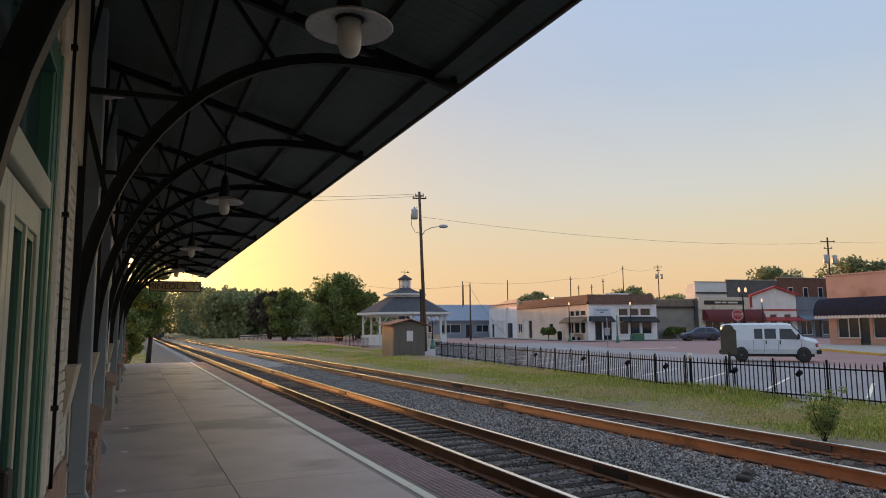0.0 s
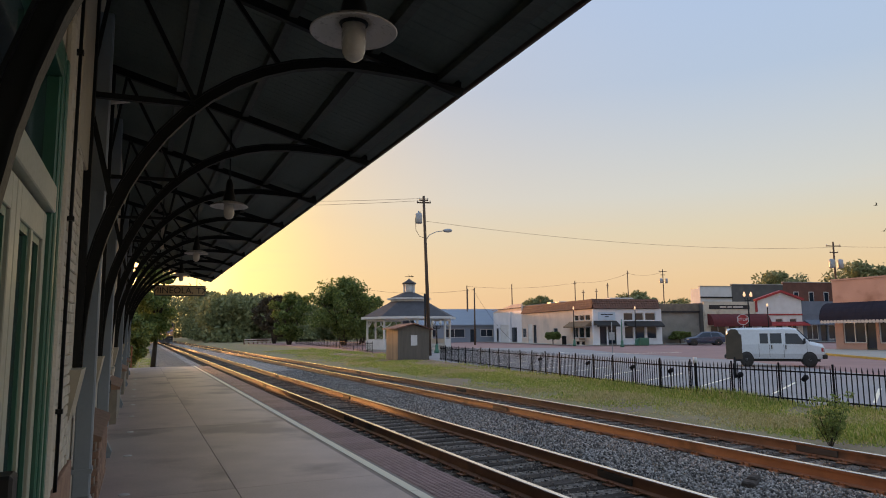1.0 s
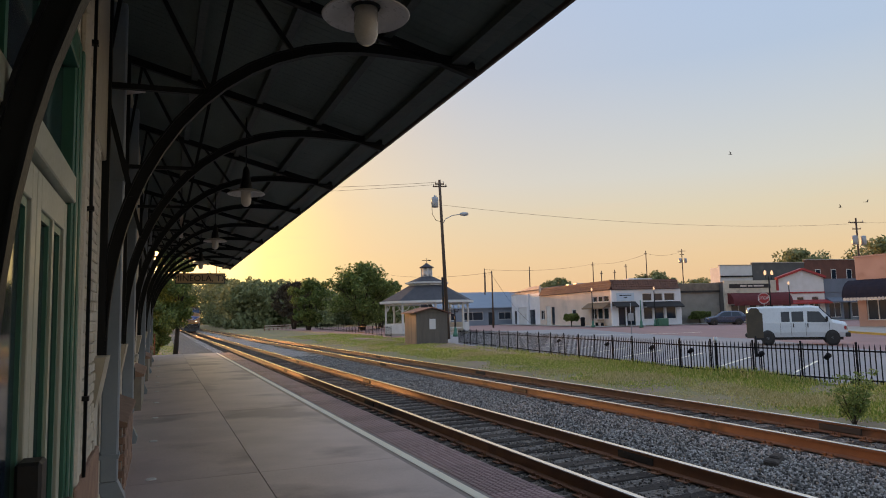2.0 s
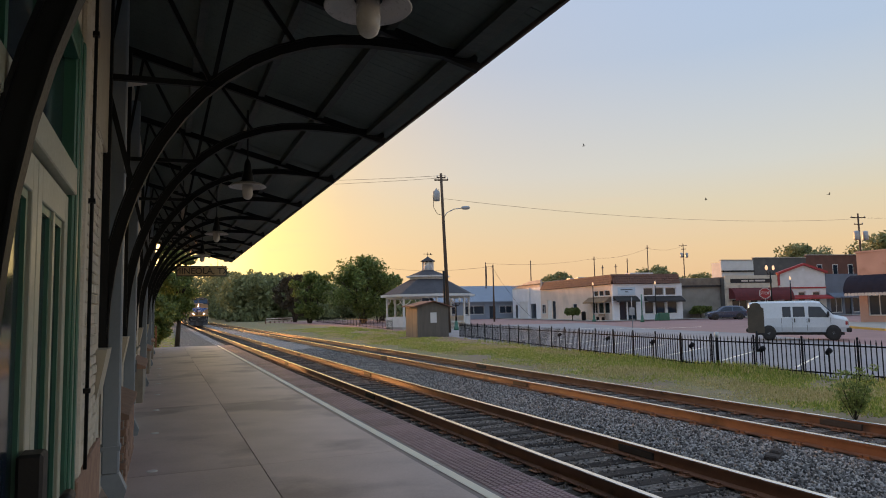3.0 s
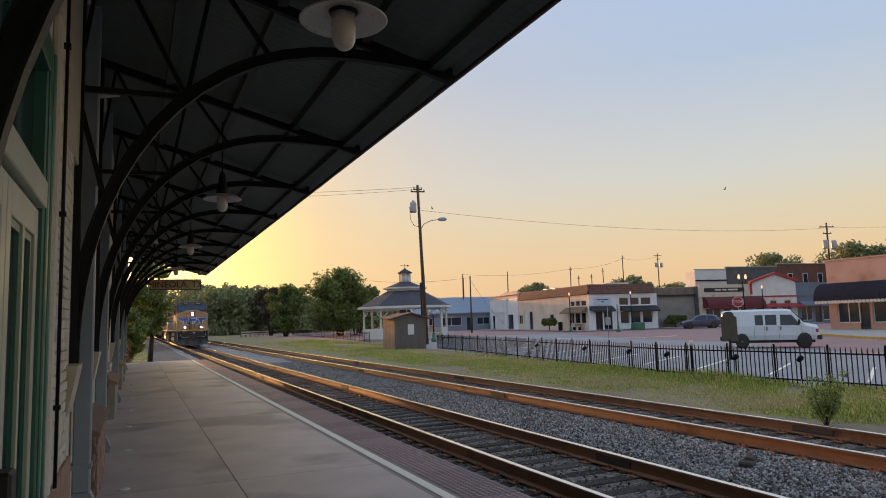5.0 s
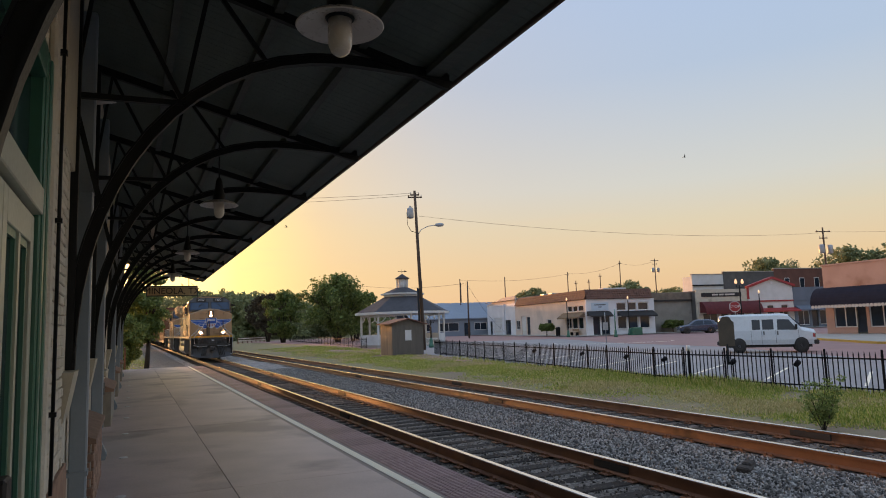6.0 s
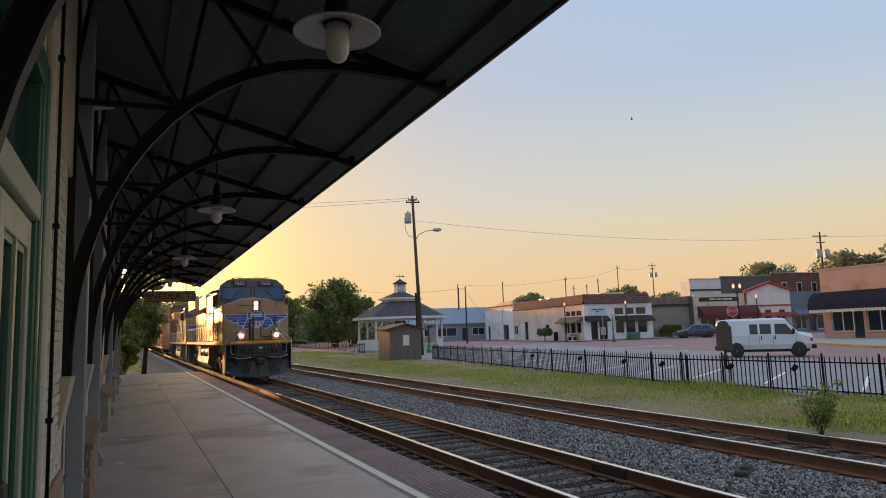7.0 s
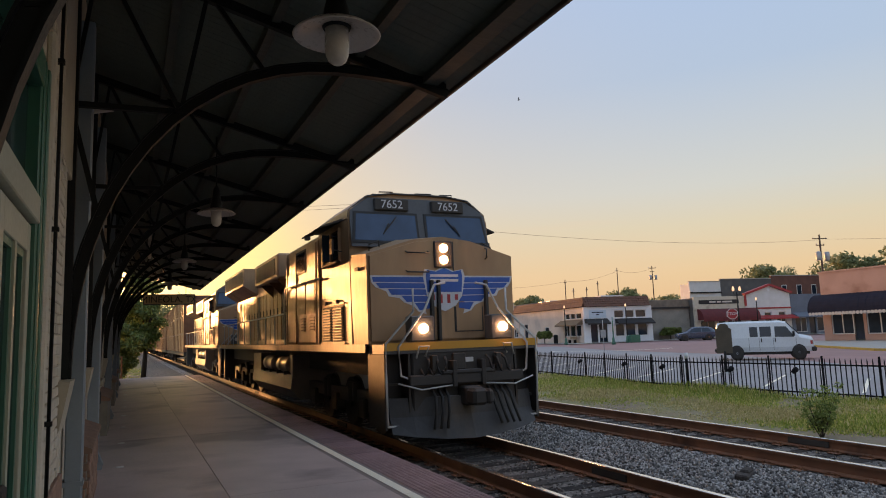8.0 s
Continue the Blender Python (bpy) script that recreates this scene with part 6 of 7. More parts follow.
# gazebo: eight posts, arched brackets, a two-tier roof and a cupola
def build_gazebo():
    g = thing("gazebo", "white gazebo with a two-tier dark shingle roof and cupola", "gazebo", pose(25.6, 66.3, LOT, 0, 0, 12))
    ring = lambda rad, k, z: (rad * math.cos((k + 0.5) * math.tau / 8), rad * math.sin((k + 0.5) * math.tau / 8), z)
    part("floor", prism(bmesh.new(), [ring(4.5, k, 0)[:2] for k in range(8)], "z", -0.05, 0.22), M["kerb"], g)
    def tier(name, r0, z0, r1, z1, mat, th=0.12):
        bm = bmesh.new()
        rows = [[bm.verts.new(ring(r_, k, z_)) for k in range(8)] for r_, z_ in ((r0, z0), (r1, z1), (r1 - 0.1, z1 - th), (r0 - 0.1, z0 - th))]
        for a, b in zip(rows, rows[1:] + rows[:1]):
            for k in range(8):
                bm.faces.new((a[k], a[(k + 1) % 8], b[(k + 1) % 8], b[k]))
        return part(name, bm, M[mat], g)
    tier("roof", 4.95, 3.42, 1.95, 5.05, "slate")
    tier("eave_board", 5.0, 3.46, 4.99, 3.24, "white", 0.02)
    tier("roof_ring", 1.95, 5.35, 1.94, 4.95, "white", 0.02)
    tier("upper_roof", 2.25, 5.36, 0.62, 6.02, "slate")
    tier("upper_eave", 2.3, 5.42, 2.29, 5.26, "white", 0.02)
    tier("ceiling", 4.6, 3.3, 0.05, 3.32, "white", 0.02)
    for k in range(8):
        a = ring(0.56, k, 6.0)
        part("cupola_post", rod(bmesh.new(), a, (a[0], a[1], 6.95), 0.055, seg=6), M["white"], g)
    part("cupola_wall", rod(bmesh.new(), (0, 0, 6.0), (0, 0, 6.9), 0.42, seg=8), M["shop_white"], g)
    part("cupola_roof", lathe(bmesh.new(), [(0.78, 6.92), (0.78, 7.0), (0.35, 7.24), (0.02, 7.48)], 8), M["slate"], g)
    vane = rod(bmesh.new(), (0, 0, 7.4), (0, 0, 7.95), 0.02, seg=6)
    bar(vane, (-0.5, 0, 7.72), (0.5, 0, 7.72), 0.03, 0.05)
    prism(vane, [(0.3, 7.64), (0.62, 7.72), (0.3, 7.84)], "y", -0.015, 0.015)
    part("weather_vane", vane, M["iron"], g)
    for k in range(8):
        a, b = Vector(ring(4.35, k, 0.2)), Vector(ring(4.35, k + 1, 0.2))
        part("post", bar(bmesh.new(), a, (a.x, a.y, 3.32), 0.16), M["white"], g)
        mid = (a + b) / 2
        if k in (0, 5):
            continue
        pn = bar(bmesh.new(), (a.x, a.y, 0.72), (b.x, b.y, 0.72), 0.07, 0.98)
        part("half_wall", pn, M["white"], g)
        d = (b - a).normalized()
        for s, e in ((a, d), (b, -d)):
            tube_ = bmesh.new()
            path = [s + e * (0.08 + 0.75 * math.sin(u)) + Vector((0, 0, 2.25 + 0.85 * (1 - math.cos(u)))) for u in [j * math.pi / 2 / 5 for j in range(6)]]
            for p, q in zip(path, path[1:]):
                bar(tube_, p, q, 0.07, 0.07)
            part("arch_bracket", tube_, M["white"], g)
        part("top_rail", bar(bmesh.new(), (a.x, a.y, 3.16), (b.x, b.y, 3.16), 0.1, 0.22), M["white"], g)


build_gazebo()
lat = thing("lattice_panel", "low white lattice panel by the gazebo steps", "lattice", pose(23.4, 58.6, LOT, 0, 0, -20))
lb = bmesh.new()
for k in range(9):
    bar(lb, (0.22 * k, 0, 0.1), (0.22 * k + 0.5, 0, 0.75), 0.03, 0.02, up=(0, 1, 0))
    bar(lb, (0.22 * k + 0.5, 0.02, 0.1), (0.22 * k, 0.02, 0.75), 0.03, 0.02, up=(0, 1, 0))
box(lb, -0.05, 2.4, -0.03, 0.05, 0.0, 0.1)
box(lb, -0.05, 2.4, -0.03, 0.05, 0.75, 0.83)
part("lattice", lb, M["white"], lat)


# utility poles and wires
def build_pole(x, y, h, lean=(0, 0), r=0.15, arms=((0.4, 1.1),), label="brown wooden utility pole with cross-arm"):
    p = thing("utility_pole", label, "utility pole", pose(x, y, LOT))
    top = Vector((lean[0], lean[1], h))
    part("mast", rod(bmesh.new(), (0, 0, -0.2), top, r, r * 0.62, 12), M["pole_wood"], p)
    for below, half in arms:
        q = top * ((h - below) / h)
        part("cross_arm", bar(bmesh.new(), (q.x - half, q.y + half * 0.3, q.z), (q.x + half, q.y - half * 0.3, q.z), 0.09, 0.11), M["pole_wood"], p)
        for s in (-0.9, 0.9):
            part("insulator", rod(bmesh.new(), (q.x + s * half, q.y - s * half * 0.3, q.z + 0.05), (q.x + s * half, q.y - s * half * 0.3, q.z + 0.22), 0.05, 0.03, 8), M["enamel"], p)
    return p, top


main, mtop = build_pole(21.54, 51.19, 13.1, (-0.47, 0), 0.17, ((0.35, 0.35), (0.55, 0.55)), "leaning brown utility pole with street lamp and transformer")
can = lathe(bmesh.new(), [(0.05, 0.0), (0.26, 0.02), (0.28, 0.1), (0.28, 0.75), (0.24, 0.84), (0.08, 0.9), (0.05, 1.05)], 18)
part("transformer", can, M["galv"], main, "grey can transformer", pose(-0.95, -0.1, 10.75))
part("lamp_arm", tube(bmesh.new(), [(-0.33, 0, 9.35), (0.0, -0.05, 9.85), (0.6, -0.1, 10.15), (1.25, -0.2, 10.25)], 0.035, 8), M["galv"], main)
hd = lathe(bmesh.new(), [(0.02, -0.42), (0.12, -0.34), (0.17, 0.0), (0.13, 0.3), (0.03, 0.4)], 14)
for v in hd.verts:
    v.co.y *= 0.6
part("lamp_head", hd, M["galv"], main, "grey cobra lamp head", pose(1.6, -0.24, 10.28, 0, 86, 0))
part("wire_loop", tube(bmesh.new(), [(-0.75, -0.1, 11.75), (-1.25, -0.1, 11.2), (-1.2, -0.1, 10.2), (-0.9, -0.1, 9.7), (-0.4, 0, 9.6)], 0.02, 6), M["iron"], main)
part("riser", rod(bmesh.new(), (-0.42, -0.25, -0.1), (-0.5, -0.22, 5.0), 0.09, seg=8), M["iron"], main)
for p in ((45.1, 90, 8.4), (84, 120, 12.5), (98, 120, 15.1), (92.5, 120, 12.2), (58.5, 120, 11.0), (60.6, 124, 10.5), (52, 124, 11.0), (67.5, 118, 11.3), (90.2, 121, 11.0), (87.5, 122, 10.8)):
    build_pole(*p, r=0.14, arms=((0.6, 0.3),) if p[0] > 80 else ())
for x, y, h in ((76.0, 55.0, 12.3), (108.0, 120.0, 15.7)):
    pl, _ = build_pole(x, y, h, r=0.15, arms=((0.5, 0.9), (1.3, 0.5)), label="brown utility pole with a pair of grey transformers")
    for s in (-0.75, 0.75):
        can = lathe(bmesh.new(), [(0.05, 0.0), (0.3, 0.02), (0.32, 0.1), (0.32, 0.95), (0.26, 1.05), (0.06, 1.1)], 16)
        part("transformer", can, M["galv"], pl, "", pose(s, -0.2, h - 3.2))


def wire(a, b, sag, r=0.012):
    a, b = Vector(a), Vector(b)
    bm = bmesh.new()
    path = [a.lerp(b, t / 14) - Vector((0, 0, sag * 4 * (t / 14) * (1 - t / 14))) for t in range(15)]
    tube(bm, path, r, 5)
    tagged(part("overhead_wire", bm, M["iron"]), "thin dark overhead wire between utility poles", "wire", "overhead wires")


wire((20.8, 51.2, 12.45), (-14, 62, 12.2), 0.6)
wire((21.4, 51.2, 12.7), (-14, 61, 12.7), 0.6)
wire((21.3, 51.2, 10.75), (76.0, 55.0, 11.4), 0.9)
wire((76.0, 55.0, 11.5), (104.0, 40.0, 12.0), 0.5)
for a, b in (((45.1, 90, 8.0), (58.5, 120, 10.4)), ((58.5, 120, 10.6), (84, 120, 11.8)), ((84, 120, 11.9), (98, 120, 14.2)), ((98, 120, 14.3), (108, 120, 14.9)), ((45.1, 90, 7.9), (38, 124, 10)), ((45.1, 90, 7.6), (52, 90.5, 0))):
    wire(a, b, 0.7, 0.018)


# shop fronts
def facade(parent, along, u0, u1, h, openings, mat, thick=0.3):
    """A wall with real openings. along x: the face at y = 0 looks to -y; along y: the face at x = 0 looks to -x."""
    us = sorted({u0, u1, *[o[0] for o in openings], *[o[1] for o in openings]})
    zs = sorted({-0.1, h, *[o[2] for o in openings], *[o[3] for o in openings]})
    bm = bmesh.new()
    put = (lambda bm_, a, b, c, d, e, f: box(bm_, a, b, c, d, e, f)) if along == "x" else (lambda bm_, a, b, c, d, e, f: box(bm_, c, d, a, b, e, f))
    for a, b in zip(us, us[1:]):
        for c, d in zip(zs, zs[1:]):
            if not any(o[0] <= a and b <= o[1] and o[2] <= c and d <= o[3] for o in openings):
                put(bm, a, b, 0, thick, c, d)
    bmesh.ops.remove_doubles(bm, verts=bm.verts, dist=0.0005)
    part("wall", bm, mat, parent)
    for a, b, c, d, kind in openings:
        if kind == "garage":
            o = part("garage_door", bmesh.new(), M["white"], parent, "white panelled garage door")
            gd = bmesh.new()
            for k in range(5):
                put(gd, a, b, 0.12, 0.17, c + (d - c) / 5 * k + 0.01, c + (d - c) / 5 * (k + 1) - 0.01)
            o.data = mesh_of(gd, "garage_door", M["white"])
            continue
        nm = "door" if kind == "door" else "window"
        fr = bmesh.new()
        w = 0.09
        put(fr, a, a + w, 0.08, 0.16, c, d)
        put(fr, b - w, b, 0.08, 0.16, c, d)
        put(fr, a + w, b - w, 0.08, 0.16, d - w, d)
        put(fr, a + w, b - w, 0.08, 0.16, c, c + (0.25 if kind == "door" else w))
        if b - a > 1.6:
            put(fr, (a + b) / 2 - 0.04, (a + b) / 2 + 0.04, 0.08, 0.16, c, d)
        o = part(nm, fr, M["wood_dark"] if kind == "door" else M["white"], parent)
        gl = bmesh.new()
        put(gl, a + w, b - w, 0.125, 0.14, c + (0.25 if kind == "door" else w), d - w)
        part("pane", gl, M["glass"], o)
        if kind != "door":
            sl = bmesh.new()
            put(sl, a - 0.06, b + 0.06, -0.07, 0.08, c - 0.07, c + 0.005)
            part("sill", sl, mat, o)


def awning(parent, along, u0, u1, z0, z1, out, mat, label):
    bm = bmesh.new()
    prof = [(0.0, z1), (-out, z0), (-out, z0 - 0.18), (-out + 0.03, z0 - 0.18), (-out + 0.03, z0 - 0.02), (0.0, z1 - 0.05)]
    prism(bm, prof, "x" if along == "x" else "y", u0, u1)
    for u in (u0, u1):
        side = [(0.0, z1), (-out, z0), (0.0, z0)]
        prism(bm, side, "x" if along == "x" else "y", u - 0.012, u + 0.012)
    return part("awning", bm, mat, parent, label)


def hump_awning(parent, along, u0, u1, z0, z1, out, mat, label):
    """A rounded canvas awning over ribs."""
    n = 8
    arc_ = [(-out * math.sin(k * math.pi / 2 / n), z0 + (z1 - z0) * math.cos(k * math.pi / 2 / n)) for k in range(n + 1)]
    bm = bmesh.new()
    prism(bm, arc_ + [(-out, z0 - 0.22), (-out + 0.03, z0 - 0.22), (-out + 0.03, z0), (0, z0 + 0.01)], "x" if along == "x" else "y", u0, u1)
    ob = part("awning", bm, mat, parent, label)
    count = int((u1 - u0) / 0.62)
    ribs = bmesh.new()
    for k in range(count + 1):
        u = u0 + (u1 - u0) * k / count
        prism(ribs, [(p * 1.006, z0 + (q - z0) * 1.006) for p, q in arc_] + [(0, z0 + 0.02)], "x" if along == "x" else "y", u - 0.03, u + 0.03)
    part("awning_ribs", ribs, mat, ob)
    return ob


SH = pose(53.77, 73.02, LOT, 0, 0, -9.03)
corner = thing("corner_shop", "white stucco corner shop, sunset pink painted in, with clay tile parapet", "shop building", SH)
facade(corner, "x", 0.0, 10.06, 4.75, [(0.9, 1.9, 0.0, 2.75, "door"), (2.1, 3.3, 0.0, 2.75, "door"), (4.4, 5.85, 3.2, 4.25, "window"), (6.05, 7.4, 3.2, 4.25, "window"), (7.6, 9.2, 3.2, 4.25, "window"),
                                       (4.5, 5.85, 0.8, 2.45, "window"), (6.05, 7.55, 0.8, 2.45, "window"), (7.8, 9.3, 0.8, 2.45, "window")], M["shop_white"])
facade(corner, "y", 0.3, 25.2, 4.75, [(1.0, 2.5, 0.95, 2.45, "window"), (2.7, 4.3, 0.95, 2.45, "window"), (4.5, 6.2, 0.95, 2.45, "window"), (0.8, 2.4, 3.25, 4.05, "window"), (2.6, 4.0, 3.25, 4.05, "window"), (4.2, 5.6, 3.25, 4.05, "window"),
                                      (11.1, 12.6, 0.95, 2.4, "window"), (19.0, 20.3, 0.0, 2.9, "door"), (20.6, 22.6, 0.0, 3.05, "garage"), (23.2, 24.9, 0.9, 2.45, "window")], M["shop_pink_lit"])
facade(corner, "y", 25.2, 39.3, 5.3, [(27.4, 29.9, 0.0, 2.6, "door"), (31.4, 35.8, 0.05, 3.05, "garage"), (36.6, 37.8, 0.0, 2.5, "door"), (30.3, 30.9, 0.4, 2.6, "window")], M["shop_white"])
part("gable", prism(bmesh.new(), [(25.2, 5.3), (39.3, 5.3), (39.3, 5.45), (30.0, 6.5), (25.2, 6.5)], "x", 0.004, 0.3), M["shop_pink_lit"], corner)
part("pilaster", B(-0.2, 0.0, 30.0, 30.35, -0.1, 5.3), M["shop_white"], corner)
part("back_wall", B(0.3, 10.06, 39.0, 39.3, -0.1, 5.3), M["shop_pink_lit"], corner)
part("side_wall", B(9.76, 10.06, 0.3, 39.0, -0.1, 4.75), M["shop_white"], corner)
part("flat_roof", B(0.3, 9.76, 0.3, 39.0, 4.7, 4.85), M["grey_block"], corner)
part("gable_roof", prism(bmesh.new(), [(-0.25, 5.9), (5, 6.62), (10.2, 5.9), (10.2, 5.8), (5, 6.5), (-0.25, 5.8)], "y", 25.3, 39.5), M["slate"], corner)
# clay tiles on the sloped parapet
tiles = bmesh.new()
rnd = random.Random(6)
for along, length in (("x", 9.9), ("y", 25.0)):
    n = int(length / 0.36)
    for k in range(n):
        for row in range(4):
            u = 0.02 + k * 0.36
            o0, z0 = -0.26 + 0.16 * row, 4.78 + 0.31 * row
            a, b = o0 + rnd.uniform(-0.02, 0.02), o0 + 0.2
            pts = [(a, z0), (a - 0.02, z0 + 0.05), (b - 0.02, z0 + 0.36), (b, z0 + 0.3)]
            prism(tiles, pts, "x" if along == "x" else "y", u, u + 0.33)
tl = part("tile_parapet", tiles, M["clay"], corner, "weathered brown clay tile parapet")
tl["kind"] = "stuff"
part("parapet_core", B(0.05, 9.9, 0.3, 0.6, 4.75, 5.95), M["clay"], corner)
part("parapet_core", B(0.3, 0.6, 0.6, 25.0, 4.85, 5.95), M["clay"], corner)
part("name_board", B(0.72, 3.2, -0.05, -0.004, 3.28, 4.3), M["sign_blue"], corner, "pale blue shop name board")
for z, w in ((4.0, 1.7), (3.72, 0.5)):
    part("lettering_bar", B(1.96 - w / 2, 1.96 + w / 2, -0.062, -0.05, z - 0.05, z + 0.06), M["awning_blue"], corner)
awning(corner, "x", 0.05, 3.35, 2.6, 3.2, 1.0, M["awning_black"], "black canvas awning")
awning(corner, "x", 4.5, 9.9, 2.5, 3.12, 1.0, M["awning_black"], "black canvas awning")
awning(corner, "y", 0.5, 7.0, 2.5, 3.15, 1.0, M["awning_brown"], "brown canvas awning")
for u in (12.0, 17.0, 20.0):
    part("roof_unit", B(3, 4.4, u, u + 1.3, 4.85, 6.3 + 0.2 * (u > 13), bevel=0.04), M["galv"], corner)
part("roof_unit", B(4, 7.5, 2.5, 4.0, 4.85, 6.35, bevel=0.04), M["white"], corner)
sheet("pavement", [tuple((SH @ Vector(p))[:2]) for p in ((-3.2, -3.0, 0), (42, -3.0, 0), (42, 0.5, 0), (0.2, 0.5, 0), (0.2, 42, 0), (-2.6, 42, 0))], LOT + 0.10, "kerb", "raised concrete pavement round the shops", "pavement")

old = thing("old_shop", "old grey plastered shop wall with ragged shingle band", "shop building", SH)
part("wall", B(10.08, 16.7, 1.2, 1.5, -0.1, 4.5), M["old_wall"], old)
part("shingle_band", prism(bmesh.new(), [(1.2, 4.5), (1.05, 4.5), (1.12, 5.45), (1.5, 5.5), (1.5, 4.5)], "x", 10.08, 16.7), M["shingle_old"], old)
part("ledge", B(10.08, 16.7, 0.9, 1.2, 4.28, 4.5), M["awning_black"], old)
part("body", B(10.08, 16.7, 1.5, 20, -0.1, 5.2), M["grey_block"], old)

cafe = thing("awning_shop", "cream shop with a dark red rounded awning and sign band", "shop building", SH)
facade(cafe, "x", 16.75, 25.0, 5.75, [(17.6, 20.0, 0.6, 2.5, "window"), (20.5, 21.6, 0.0, 2.5, "door"), (22.0, 24.4, 0.6, 2.5, "window")], M["stucco"])
hump_awning(cafe, "x", 17.2, 26.4, 2.55, 4.05, 1.3, M["awning_red"], "dark red rounded canvas awning")
part("sign_band", B(17.5, 24.0, -0.05, -0.004, 4.72, 5.28), M["awning_black"], cafe, "black shop sign band")
for a, b in ((19.2, 20.2), (20.4, 21.1), (21.3, 22.9)):
    part("lettering_bar", B(a, b, -0.065, -0.05, 4.9, 5.12), M["enamel"], cafe)
part("body", B(16.75, 25.0, 0.3, 18, -0.1, 5.6), M["grey_block"], cafe)

gab = thing("gabled_shop", "white gabled shop trimmed in red", "shop building", SH)
facade(gab, "x", 25.05, 32.75, 4.2, [(25.8, 27.2, 0.5, 2.6, "window"), (28.2, 29.3, 0.0, 2.6, "door"), (30.2, 31.8, 0.5, 2.6, "window"), (28.2, 29.4, 2.75, 3.4, "window"), (30.6, 31.8, 2.75, 3.4, "window")], M["white"])
part("gable", prism(bmesh.new(), [(25.05, 4.2), (32.75, 4.2), (32.75, 6.1), (29.2, 7.2), (25.05, 5.95)], "y", 0.002, 0.3), M["white"], gab)
for a, b in (((24.9, 5.95), (29.2, 7.25)), ((29.2, 7.25), (33.0, 6.1))):
    part("gable_trim", bar(bmesh.new(), (a[0], -0.06, a[1]), (b[0], -0.06, b[1]), 0.5, 0.3), M["red_paint"], gab, "red gable trim")
part("red_cornice", B(25.05, 32.75, -0.12, 0.0, 3.86, 4.06), M["red_paint"], gab)
part("red_post", B(24.95, 25.3, -0.08, 0.0, 4.3, 6.0), M["red_paint"], gab)
awning(gab, "x", 26.5, 33.0, 2.55, 2.95, 1.1, M["red_paint"], "flat red awning")
part("round_vent", rod(bmesh.new(), (29.2, -0.05, 6.55), (29.2, 0.0, 6.55), 0.22, seg=16), M["shop_white"], gab)
part("body", B(25.05, 32.75, 0.3, 18, -0.1, 5.6), M["grey_block"], gab)

blu = thing("blue_shop", "blue-grey painted shop front with a slate awning", "shop building", SH)
facade(blu, "x", 32.8, 40.5, 5.85, [(33.4, 35.4, 0.4, 2.5, "window"), (35.8, 36.9, 0.0, 2.5, "door"), (37.2, 39.6, 0.4, 2.5, "window")], M["blue_wall"])
awning(blu, "x", 33.0, 40.4, 2.65, 3.2, 1.0, M["blue_wall"], "slate blue awning")
part("band", B(32.8, 40.5, -0.06, -0.002, 3.9, 4.1), M["blue_wall"], blu)
part("body", B(32.8, 40.5, 0.3, 12, -0.1, 5.7), M["grey_block"], blu)

for nm, a, b, h, mat, lab in (("white_block", 24.9, 30.7, 8.7, "white", "tall white building end behind the shops"), ("grey_block_building", 30.75, 40.5, 9.05, "grey_block", "tall dark grey block building behind the shops"), ("brick_building", 40.55, 52.5, 9.5, "red_brick", "tall red brick building behind the shops")):
    bb = thing(nm, lab, "building", SH)
    part("wall", B(a, b, 12.1, 12.4, -0.1, h), M[mat], bb)
    part("body", B(a, b, 12.4, 14.5, -0.1, h - 0.3), M[mat], bb)
    part("coping", B(a, b, 12.02, 12.5, h, h + 0.12), M["kerb"], bb)
    if nm == "white_block":
        part("side_frame", B(a, b, 11.9, 12.1, 6.9, 7.1), M["iron"], bb)
    if nm == "brick_building":
        for u in (42.5, 45.5, 48.5):
            f = part("window", B(u, u + 1.0, 12.06, 12.12, 6.3, 8.0), M["white"], bb)
            part("pane", B(u + 0.1, u + 0.9, 12.04, 12.07, 6.4, 7.9), M["glass"], f)

# the orange stucco shop on the near corner, its face towards the railway
orange = thing("orange_shop", "orange stucco corner shop with a navy rounded awning", "shop building", pose(55.97, 40.95, LOT))
facade(orange, "y", -14.0, 0.0, 6.1, [(-2.75, -0.75, 0.65, 2.5, "window"), (-3.65, -2.75, 0.0, 2.5, "door"), (-6.2, -3.9, 0.65, 2.5, "window"), (-9.5, -7.0, 0.65, 2.5, "window")], M["orange_stucco"])
part("north_wall", B(0.3, 12, -0.3, 0.0, -0.1, 6.1), M["orange_stucco"], orange)
part("body", B(0.3, 12, -14, -0.3, -0.1, 5.8), M["orange_stucco"], orange)
part("coping", B(-0.08, 0.4, -14, 0.06, 6.1, 6.22), M["orange_stucco"], orange)
hump_awning(orange, "y", -13.8, 0.45, 2.7, 4.15, 1.3, M["awning_blue"], "navy rounded canvas awning with scalloped edge")
scallop = mesh_of(rod(bmesh.new(), (-1.31, 0, 2.48), (-1.27, 0, 2.48), 0.15, seg=10), "scallop", M["enamel"])
for k in range(46):
    piece("scallop", scallop, orange, pose(0, -13.7 + 0.31 * k, 0))
for k in range(7):
    part("spot_bulb", lathe(bmesh.new(), [(0.02, -0.05), (0.05, 0.0), (0.02, 0.05)], 8), M["street_bulb"], orange, "", pose(-0.1, -1.2 - 0.35 * k, 2.42))
sheet("pavement", [(47.5, 37.2), (40.2, 26.2), (40.2, 10), (56.1, 10), (56.1, 42.5), (51.5, 42.5)], LOT + 0.12, "kerb", "raised concrete pavement before the orange shop", "pavement")
